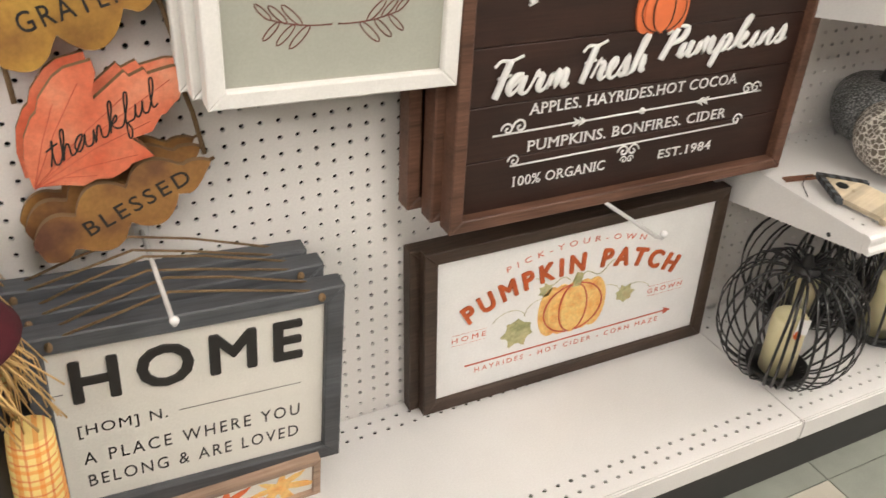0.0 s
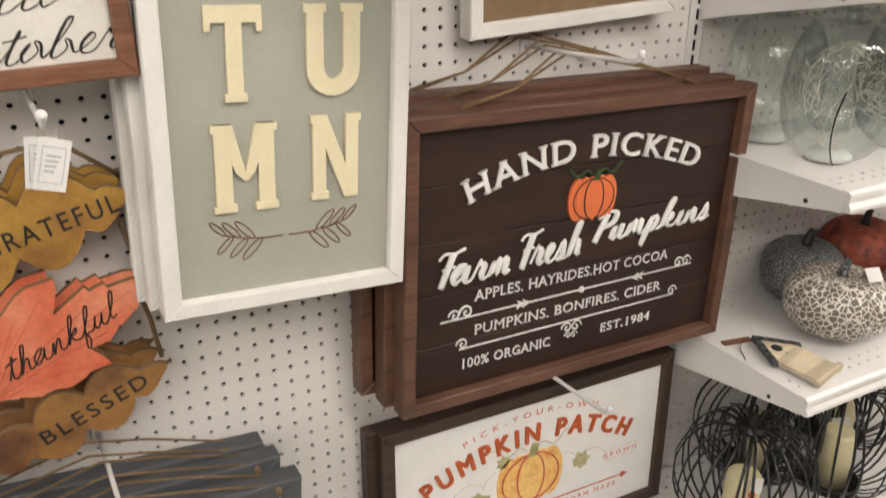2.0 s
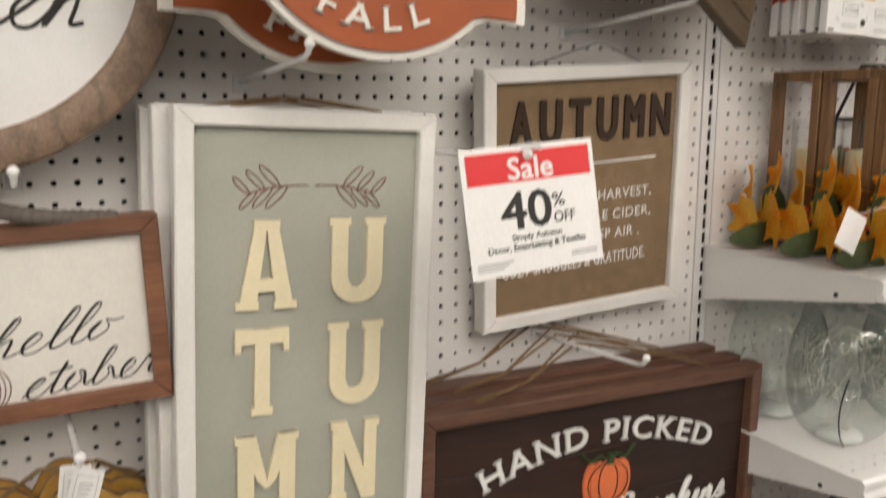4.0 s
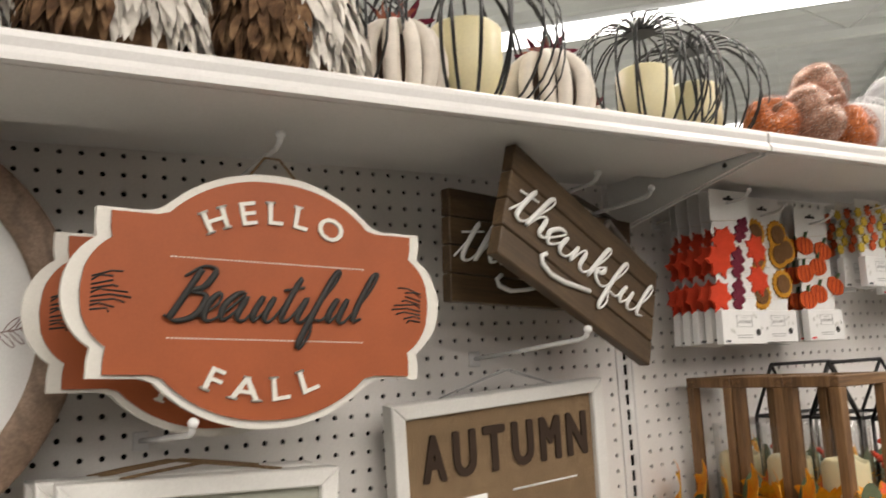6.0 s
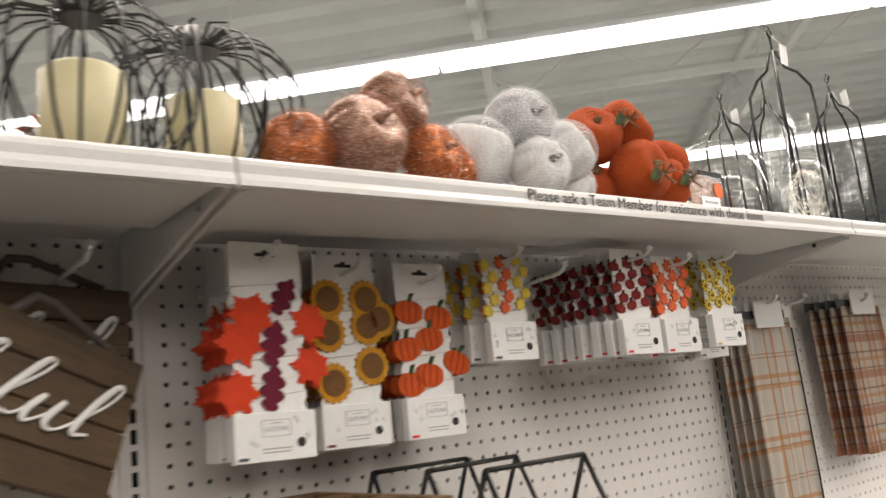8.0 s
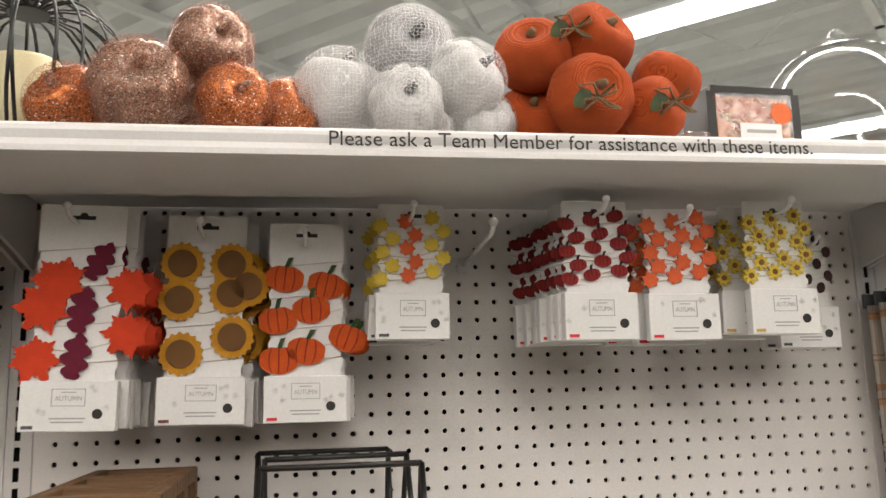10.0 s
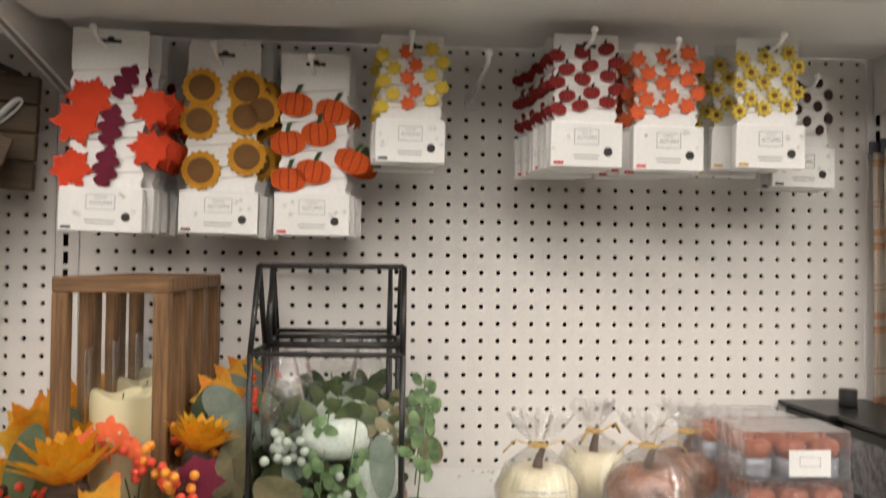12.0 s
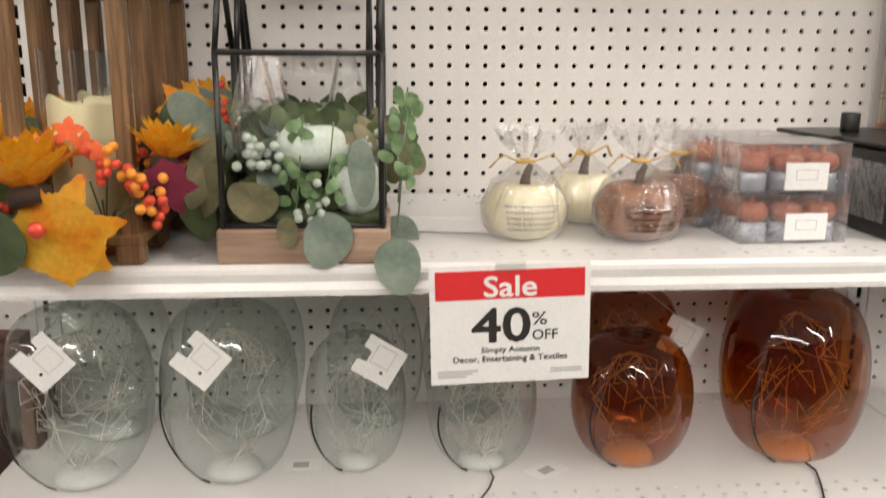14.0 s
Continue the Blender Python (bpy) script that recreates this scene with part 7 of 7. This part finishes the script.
glass_pumpkin(pose(0.828, -0.085, S2), 0.076, 0.205, "amber", 10, (0.045, 0.15, -20), False)
glass_pumpkin(pose(1.013, -0.205, S2), 0.093, 0.232, "amber", 11, None, True, True)
glass_pumpkin(pose(1.060, -0.080, S2), 0.080, 0.226, "amber", 12, None, False)
for x, y, a in ((0.375, -0.20, 0), (0.685, -0.235, 35)):
    p = thing("fallen_tag", "small white paper tag lying on the shelf", "tag", pose(x, y, S2, 0, 0, a), "fallen tags")
    part("card", boxes((-0.024, 0.024, -0.016, 0.016, 0, 0.0008)), "paper", p)
    part("bar_code", boxes((-0.012, 0.008, -0.008, 0.006, 0.0008, 0.0011)), "grey", p)


# ---- third shelf: decorated pumpkins ----
def deco_pumpkin(m, R, H, mat, label, tag=False):
    t = thing("deco_pumpkin", label, "pumpkin", m, "decorated pumpkins")
    part("body", lathe(pumpkin_profile(R, H), 72, 11, 0.08), mat, t, "", True)
    part("stalk", stalk(0.030, 0.0085, (0, 0, H * 0.9), 0.4), "black" if mat != "mosaic" else "speckled", t)
    if tag:
        part("paper_tag", boxes((-0.020, 0.022, -0.0008, 0, 0, 0.026)), "paper", t, m=pose(0.02, -R * 0.55, H * 0.93, -38, 8, 0))
    return t


S3 = SHELF_3 + 0.001
deco_pumpkin(pose(0.232, -0.205, S3), 0.096, 0.128, "mosaic", "white and brown mosaic pumpkin with a paper tag", True)
deco_pumpkin(pose(0.285, -0.082, S3), 0.080, 0.132, "speckled", "grey beaded pumpkin with a black stalk")
deco_pumpkin(pose(0.445, -0.09, S3), 0.085, 0.15, "pinecone", "dark red textured pumpkin")
deco_pumpkin(pose(0.440, -0.25, S3), 0.085, 0.12, "mosaic", "white and brown mosaic pumpkin")


def wooden_tag():
    """A flat wooden birdhouse ornament, lying on its back."""
    t = thing("wooden_birdhouse", "pale wooden birdhouse ornament with a checked roof, lying flat", "ornament", pose(0.074, -0.318, S3 + 0.010, 0, -12, 6) @ Matrix.Diagonal((0.62, 0.84, 0.5, 1)))
    def plate(outline, z0, z1):
        b = bmesh.new()
        lo = [b.verts.new((x, y, z0)) for x, y in outline]
        hi = [b.verts.new((x, y, z1)) for x, y in outline]
        b.faces.new(hi), b.faces.new(lo[::-1])
        for k in range(len(lo)):
            q = (k + 1) % len(lo)
            b.faces.new((lo[k], lo[q], hi[q], hi[k]))
        return b

    part("front_board", plate([(-0.044, 0.0), (0.044, 0.0), (0.046, 0.098), (0.0, 0.160), (-0.046, 0.098)], 0.0, 0.020), "birch", t)
    part("base_strip", boxes((-0.054, 0.054, -0.012, -0.0004, 0, 0.026), bevel=0.001), "birch", t)
    part("entrance", plate([(0.013 * math.cos(a), 0.112 + 0.013 * math.sin(a)) for a in np.linspace(0, TAU, 25)[:-1]], 0.0202, 0.0206), "kick", t)
    part("perch", ball(0.004, (0.0, 0.086, 0.0225), None, 2), "birch", t)
    for d in (-1, 1):
        for k in range(9):
            f0, f1 = k / 9, (k + 1) / 9
            p = [(d * (0.058 - 0.058 * f), 0.090 + 0.084 * f) for f in (f0, f1)]
            q = [(x - d * 0.007, y - 0.010) for x, y in p[::-1]]
            o = p + q
            part("roof_check", plate(o if d > 0 else o[::-1], 0.0, 0.0245 + 0.0006 * (k % 2)), "dark" if k % 2 else "slate", t)
    part("cord", rods([[(0.0, 0.170, 0.012), (-0.02, 0.185, 0.006), (-0.05, 0.175, 0.002), (-0.085, 0.140, 0.002)]], 0.0012, 5), "kick", t)
    s = thing("wood_strip", "short flat strip of brown wood on the shelf", "strip", pose(0.045, -0.153, S3, 0, 0, -12))
    part("strip", boxes((-0.03, 0.03, -0.007, 0.007, 0, 0.004), bevel=0.0008), "oakframe", s)


wooden_tag()


# ---- wire pumpkins ----
def wire_pumpkin(m, R, H, n=30, candle=True, seed=1, group="wire pumpkins", candle_r=0.034, candle_h=0.11, strip=0.0029):
    t = thing("wire_pumpkin", "black metal strip pumpkin cage around a cream candle", "wire pumpkin", m, group)
    rnd = random.Random(seed)
    for k in range(n):
        a = TAU * k / n + rnd.uniform(-0.06, 0.06)
        tw = rnd.uniform(-0.22, 0.22)
        pts = []
        for s in np.linspace(0, 1, 15):
            e = -math.pi / 2 + math.pi * s
            r = R * max(0.16, math.cos(e) ** 0.75 if math.cos(e) > 0 else 0) * (1 + rnd.uniform(-0.006, 0.006))
            z = H * (0.5 + 0.5 * math.sin(e)) - (H * 0.07 * max(0, s - 0.85) / 0.15)
            pts.append((r * math.cos(a + tw * s), r * math.sin(a + tw * s), max(0.002, z)))
        part("strip", rods([pts], strip, 5, flat=0.5), "black", t)
    part("crown", lathe([(R * 0.2, H * 0.92), (R * 0.2, H * 0.96), (R * 0.10, H * 0.98), (R * 0.05, H * 1.06), (0.0, H * 1.07)], 18), "black", t)
    for k in range(10):
        a = TAU * k / 10
        part("curl", rods([[(R * 0.08 * math.cos(a), R * 0.08 * math.sin(a), H * 0.97), (R * 0.3 * math.cos(a), R * 0.3 * math.sin(a), H * 1.04), (R * 0.5 * math.cos(a + 0.2), R * 0.5 * math.sin(a + 0.2), H * 1.0)]], strip, 5, flat=0.5), "black", t)
    part("base_dish", lathe([(0.0, 0.001), (R * 0.42, 0.001), (R * 0.45, 0.018), (R * 0.42, 0.019), (R * 0.40, 0.006), (0.0, 0.006)], 30), "black", t)
    if candle:
        part("candle", lathe([(0.0, 0.007), (candle_r, 0.007), (candle_r, candle_h * 0.95), (candle_r * 0.85, candle_h), (candle_r * 0.5, candle_h - 0.006), (0.0, candle_h - 0.008)], 30), "wax", t)
        part("wick", rods([[(0, 0, candle_h - 0.008), (0.001, 0, candle_h + 0.004)]], 0.0008, 5), "kick", t)
    return t


D = DECK_Z + 0.001
wp = wire_pumpkin(pose(0.055, -0.212, D), 0.130, 0.250, 30, True, 1, "wire pumpkins", 0.033, 0.135)
part("paper_tag", boxes((-0.018, 0.018, -0.0008, 0, 0, 0.030)), "paper", wp, m=pose(-0.01, -0.036, 0.115, -10, 20, 0))
part("tag_dot", ball(0.007, (-0.02, -0.038, 0.118), None, 2, 0, 1.3), "orangeprint", wp)
copy_thing(wp, pose(0.225, -0.092, D, 0, 0, 70))
copy_thing(wp, pose(0.335, -0.205, D, 0, 0, 130))
copy_thing(wp, pose(0.490, -0.10, D, 0, 0, 190))
# ---- top shelf ----
T = TOP_Z + 0.001
lettering("Please ask a Team Member for assistance with these items.", thing("rail_notice", "black printed notice on the white shelf rail", "notice", pose(0.652, -0.3435, TOP_Z - 0.0118)), "dark", 0, 0, 0.532, 0.0155, -0.0025, 0.0004, 0.0)


def fur_bird(m, seed, label):
    """A plush bird: rounded body under many overlapping tufts, a pale breast."""
    t = thing("plush_bird", label, "plush bird", m, "plush birds")
    part("body", lathe([(0.02, 0.0), (0.07, 0.02), (0.085, 0.08), (0.07, 0.15), (0.04, 0.20), (0.0, 0.215)], 28), "fur", t, "", True)
    rnd = random.Random(seed)
    p = petal(0.045, 0.012, -0.004, 0.2)
    dark, pale = [], []
    for k in range(1400):
        a, h = rnd.uniform(0, TAU), rnd.uniform(0.045, 0.205)
        r = float(np.interp(h, [0, 0.02, 0.08, 0.15, 0.20, 0.215], [0.02, 0.07, 0.085, 0.07, 0.04, 0.0]))
        mm = pose(r * math.cos(a), r * math.sin(a), h, rnd.uniform(-25, 25), 62 + rnd.uniform(-18, 18), math.degrees(a) + rnd.uniform(-15, 15))
        d = (a - 5.2 + math.pi) % TAU - math.pi
        (pale if abs(d) < 1.0 and h < 0.175 else dark).append((p, mm))
    tagged(part("feathers", merged(dark), "fur", t, "brown mottled feathers"), kind="stuff")
    tagged(part("breast", merged(pale), "furwhite", t, "fluffy white breast"), kind="stuff")
    part("beak", lathe([(0.008, 0), (0.004, 0.012), (0.0, 0.02)], 10), "feltyellow", t, m=pose(0.03, -0.04, 0.19, 90, 0, 30))
    return t


for x, y, s, a in ((-0.865, -0.235, 1, 18), (-0.680, -0.225, 2, 25), (-1.06, -0.22, 3, 5), (-0.78, -0.10, 4, 60)):
    fur_bird(pose(x, y, T, 0, 0, a), s, "brown and white feathered plush bird")

wp2 = wire_pumpkin(pose(-0.418, -0.205, T), 0.135, 0.225, 28, True, 4, "top shelf wire pumpkins", 0.050, 0.140, 0.0026)
for x, y, a, k in ((-0.605, -0.17, 40, 0.85), (-0.105, -0.215, 100, 0.85), (0.040, -0.175, 160, 0.88), (-0.78, -0.06, 10, 0.8)):
    copy_thing(wp2, pose(x, y, T, 0, 0, a) @ Matrix.Scale(k, 4))


def ribbed_pumpkin(parent, R, H, mat, m, stem_mat="stem", ribs=9, name="pumpkin", depth=0.13, stem_h=0.25):
    p = part(name, lathe(pumpkin_profile(R, H, 14, 0.2), 54, ribs, depth), mat, parent, "", True, m)
    part("stalk", stalk(R * 2 * stem_h, R * 0.11, (0, 0, H * 0.85), 0.5), stem_mat, p)
    return p


M["slatwhite"] = plain("whitewashed_slat", (0.72, 0.66, 0.58), 0.6, vary=0.12, scale=30)


def cream_pumpkin_row():
    rnd = random.Random(9)
    for x, y, R in ((-0.53, -0.22, 0.056), (-0.280, -0.20, 0.058), (-0.215, -0.07, 0.050), (-0.66, -0.12, 0.045), (-0.34, -0.06, 0.055), (-0.09, -0.06, 0.05)):
        t = thing("striped_pumpkin", "whitewashed slatted pumpkin with dark red leaves on top", "pumpkin", pose(x, y, T, 0, 0, rnd.uniform(0, 90)), "striped pumpkins")
        H = R * 2.0
        part("core", lathe(pumpkin_profile(R * 0.9, H * 0.94), 32), "seed", t, "", True)
        for k in range(13):
            a = TAU * k / 13 + rnd.uniform(-0.05, 0.05)
            pts = [(R * max(0.12, math.cos(e)) ** 0.7 * math.cos(a), R * max(0.12, math.cos(e)) ** 0.7 * math.sin(a), H * (0.5 + 0.5 * math.sin(e)) + 0.001) for e in np.linspace(-1.35, 1.4, 10)]
            part("slat", rods([pts], R * 0.19, 6), "slatwhite", t)
        part("stalk", stalk(0.03, 0.006, (0, 0, R * 1.8)), "stem", t)
        for k in range(5):
            silk_leaf(t, (0.014 * math.cos(k * 1.3), 0.014 * math.sin(k * 1.3), H + 0.008), (rnd.uniform(-50, 50), 70 * k, rnd.uniform(0, 180)), maple_outline(0.030), ("pinecone", "feltwine", "rust")[k % 3], bow=0.4, name="silk_leaf")


cream_pumpkin_row()


def net_bag(name, label, m, balls, net, stem_mat):
    """A mesh bag of stuffed pumpkins, seen through its threads."""
    t = thing(name, label, "bagged pumpkins", m)
    for x, y, z, R, mat, rx, rz in balls:
        ribbed_pumpkin(t, R, R * 1.7, mat, pose(x, y, z, rx, 0, rz) @ Matrix.Translation((0, 0, -R * 0.85)), stem_mat, 9, "pumpkin", 0.05 if mat == "knit" else 0.13, 0.08 if mat == "knit" else 0.16)
    if net:
        bm = bmesh.new()
        for x, y, z, R, mat, rx, rz in balls:
            ball(R * 1.05, (x, y, z), bm, 3)
        part("net", bm, net, t, "fine mesh net").visible_shadow = False
    return t


g, c = "glitrose", "glitcopper"
net_bag("glitter_pumpkins", "net bag of rose gold and copper glitter pumpkins", pose(0.235, -0.238, T), [(-0.046, -0.045, 0.057, 0.054, g, 62, 10), (-0.122, -0.025, 0.044, 0.044, c, 55, -30), (0.024, -0.015, 0.118, 0.047, g, 70, 30), (0.052, -0.048, 0.044, 0.041, c, 75, 20), (0.106, -0.010, 0.043, 0.041, c, 60, 60), (0.0, 0.050, 0.055, 0.048, g, 40, 0)], "netcopper", "glitrose")
w, e = "whiteflock", "greyflock"
net_bag("white_pumpkins", "net bag of white and grey fabric pumpkins", pose(0.490, -0.238, T), [(-0.088, 0.000, 0.072, 0.054, w, 20, 25), (-0.008, -0.012, 0.122, 0.053, e, 72, 5), (-0.018, -0.050, 0.046, 0.043, w, 78, 0), (0.052, -0.035, 0.080, 0.047, w, 60, 45), (0.078, -0.015, 0.036, 0.037, w, 50, 0), (0.0, 0.05, 0.05, 0.048, w, 0, 0)], "netwhite", "speckled")
t = net_bag("knit_pumpkins", "cluster of orange knitted pumpkins tied with jute bows", pose(0.715, -0.238, T), [(-0.085, -0.015, 0.122, 0.048, "knit", 55, -20), (-0.010, -0.020, 0.140, 0.049, "knit", 60, 30), (-0.032, -0.055, 0.058, 0.050, "knit", 82, 5), (0.048, -0.045, 0.048, 0.040, "knit", 80, 40), (0.078, -0.020, 0.092, 0.042, "knit", 30, 60), (-0.088, 0.005, 0.045, 0.046, "knit", 50, 0), (0.03, 0.04, 0.06, 0.05, "knit", 20, 0)], None, "twine")
for x, y, z in ((-0.040, -0.103, 0.040), (0.056, -0.084, 0.045), (-0.048, -0.060, 0.138)):
    for k in range(4):
        a = TAU * k / 4 + 0.4
        part("jute_bow", rods([[(x, y, z), (x + 0.020 * math.cos(a), y - 0.008, z + 0.014 * math.sin(a)), (x + 0.030 * math.cos(a + 0.5), y - 0.002, z + 0.020 * math.sin(a + 0.5)), (x, y, z)]], 0.0016, 5), "twine", t)
    silk_leaf(t, (x - 0.018, y - 0.002, z), (10, 40, 0), round_leaf(0.008, 0.012), "leafdark", bow=0.4, name="felt_leaf")


def potpourri_box():
    t = thing("potpourri_box", "black-framed clear box of orange potpourri with a white label", "box", pose(0.905, -0.225, T, 0, 0, 3))
    w, d, h = 0.115, 0.06, 0.092
    for z in (0, h - 0.010):
        part("rim", boxes((-w / 2, w / 2, -d / 2, d / 2, z, z + 0.010), bevel=0.001), "black", t)
    for sx in (-1, 1):
        part("side_panel", boxes((sx * w / 2 - 0.006, sx * w / 2 + 0.006, -d / 2, d / 2, 0.008, h - 0.008)), "black", t)
    part("filling", boxes((-w / 2 + 0.006, w / 2 - 0.006, -d / 2 + 0.006, d / 2, 0.008, h - 0.012)), "potpourri", t)
    rnd = random.Random(8)
    for k in range(70):
        x, z = rnd.uniform(-0.048, 0.048), rnd.uniform(0.014, 0.075)
        part("curl", rods([[(x, -d / 2 + 0.004, z), (x + rnd.uniform(-0.008, 0.008), -d / 2 + 0.001, z + rnd.uniform(-0.006, 0.008)), (x + rnd.uniform(-0.01, 0.01), -d / 2 + 0.004, z + rnd.uniform(-0.008, 0.008))]], 0.0016, 5), ("potpourri", "straw", "feltorange")[k % 3], t)
    part("window", boxes((-w / 2 + 0.006, w / 2 - 0.006, -d / 2 - 0.0012, -d / 2 - 0.0006, 0.010, h - 0.010)), "pvc", t).visible_shadow = False
    part("label", boxes((-0.022, 0.034, -d / 2 - 0.0024, -d / 2 - 0.0014, 0.024, 0.044)), "paper", t)
    part("printed_bar", boxes((-0.014, 0.026, -d / 2 - 0.003, -d / 2 - 0.0026, 0.032, 0.036)), "grey", t)
    part("round_sticker", slab([(0.036 + 0.014 * math.cos(a), 0.058 + 0.014 * math.sin(a)) for a in np.linspace(0, TAU, 25)[:-1]], -d / 2 - 0.0022, -d / 2 - 0.0016), "orangeprint", t)
    s = thing("small_packet", "small clear packet of dark red pieces", "packet", pose(0.820, -0.262, T))
    part("packet", boxes((-0.014, 0.014, -0.012, 0.012, 0, 0.022), bevel=0.001), "pinecone", s)
    part("wrap", boxes((-0.0155, 0.0155, -0.014, 0.014, 0, 0.026), bevel=0.001), "pvc", s).visible_shadow = False


potpourri_box()


def cloche(m, R, H):
    t = thing("glass_cloche", "clear glass dome cloche with a round knob", "glass dome", m, "glass domes")
    prof = [(R, 0.004), (R, H * 0.35)] + [(R * math.cos(a) ** 0.8, H * 0.35 + H * 0.65 * math.sin(a)) for a in np.linspace(0.15, math.pi / 2 - 0.08, 12)]
    part("dome", lathe(prof + [(0.0006, H)], 56, caps=False), "glass", t, "", True).visible_shadow = False
    part("knob", lathe([(0.005, H), (0.005, H + 0.006), (0.011, H + 0.014), (0.011, H + 0.020), (0.006, H + 0.027), (0.0, H + 0.028)], 24), "glass", t, "", True)
    part("base", lathe([(0.0, 0.0), (R * 1.06, 0.0), (R * 1.06, 0.004), (0.0, 0.004)], 40), "basewood", t)
    return t


cloche(pose(1.105, -0.150, T), 0.112, 0.195)


def glass_jar(m, R, H, seed):
    t = thing("glass_globe", "clear glass pumpkin globe with wire lights", "glass pumpkin", m, "top shelf glass")
    prof = [(R * 0.4, 0.002)] + [(R * max(0.2, math.cos(a)) ** 0.7, H * (0.5 + 0.5 * math.sin(a))) for a in np.linspace(-1.2, 1.4, 16)]
    part("glass", lathe(prof, 56, 9, 0.05, caps=False), "glass", t, "", True).visible_shadow = False
    part("light_wire", wire_nest(R, H, "clear", seed, 30), "goldwire", t)
    return t


glass_jar(pose(1.165, -0.296, T), 0.046, 0.125, 31)


def wire_lantern(m, h=0.36):
    t = thing("wire_lantern", "tall black wire lantern around a clear glass hurricane", "lantern", m, "wire lanterns")
    part("base_plate", lathe([(0.0, 0), (0.066, 0), (0.068, 0.004), (0.066, 0.010), (0.0, 0.011)], 36), "black", t)
    for k in range(4):
        a = TAU * k / 4 + 0.5
        c, s = math.cos(a), math.sin(a)
        part("rib", rods([[(0.062 * c, 0.062 * s, 0.008), (0.062 * c, 0.062 * s, h * 0.62), (0.060 * c, 0.060 * s, h * 0.72), (0.040 * c, 0.040 * s, h * 0.80), (0.018 * c, 0.018 * s, h * 0.84), (0.006 * c, 0.006 * s, h * 0.93)]], 0.0032, 7), "black", t)
    part("finial", rods([[(0, 0, h * 0.9), (0, 0, h), (0.010, 0, h + 0.014), (0, 0, h + 0.026), (-0.010, 0, h + 0.014), (0, 0, h)]], 0.0026, 7), "black", t)
    part("hurricane", lathe([(0.046, 0.011), (0.046, h * 0.3), (0.046, h * 0.58)], 40, caps=False), "glass", t, "", True).visible_shadow = False
    tg = part("paper_tag", boxes((-0.014, 0.014, -0.0008, 0, -0.045, 0)), "paper", t, m=pose(-0.012, -0.03, h * 0.93, 0, 6, 0))
    part("tag_string", rods([[(-0.012, -0.03, h * 0.93), (0, 0, h + 0.01)]], 0.0007, 5), "string", t)
    return t


wl = wire_lantern(pose(1.292, -0.215, T), 0.43)
for x, y, a, k in ((1.400, -0.12, 30, 0.86), (1.500, -0.22, 60, 0.84), (1.300, -0.07, 75, 0.80)):
    copy_thing(wl, pose(x, y, T, 0, 0, a) @ Matrix.Scale(k, 4))


# ---- third bay: hanging plaid towels ----
def towel(m, w, h, mat, label, back="slate"):
    t = thing("hanging_towel", label, "towel", m, "hanging towels")
    bm = bmesh.new()
    n = 28
    grid = [[bm.verts.new((w * (i / n - 0.5), -0.006 - 0.004 * math.sin(i * 0.9 + j * 0.15) - 0.002 * math.sin(i * 2.3), -h * j / 12)) for i in range(n + 1)] for j in range(13)]
    for j in range(12):
        for i in range(n):
            f = bm.faces.new((grid[j][i], grid[j][i + 1], grid[j + 1][i + 1], grid[j + 1][i]))
            f.smooth = True
    bmesh.ops.solidify(bm, geom=bm.faces[:], thickness=0.004)
    part("cloth", bm, mat, t)
    part("header_card", boxes((-w * 0.3, w * 0.3, -0.016, -0.012, -0.02, 0.035)), "paper", t)
    part("hanger_strip", boxes((-w / 2, w / 2, 0.0, 0.004, -0.004, 0.018), bevel=0.001), back, t)
    return t


for k in range(4):
    towel(pose(1.292 - 0.008 * k, -0.085 + 0.018 * k, 1.715 - 0.003 * k, 0, 0, -3 + 1.5 * k), 0.160, 0.44, "towel", "cream and rust plaid kitchen towel on a hanger")
for k in range(4):
    towel(pose(1.70 - 0.01 * k, -0.090 + 0.018 * k, 1.735, 0, 0, 3 - 1.5 * k), 0.21, 0.34, "towelred", "dark rust plaid towel on a hanger")
towel(pose(1.405, -0.06, 1.715, 0, 0, 0), 0.05, 0.46, "slate", "folded dark slate cloth on a hanger")
for x in (1.292, 1.405, 1.69):
    hook(x, 1.745, 0.12, 1)
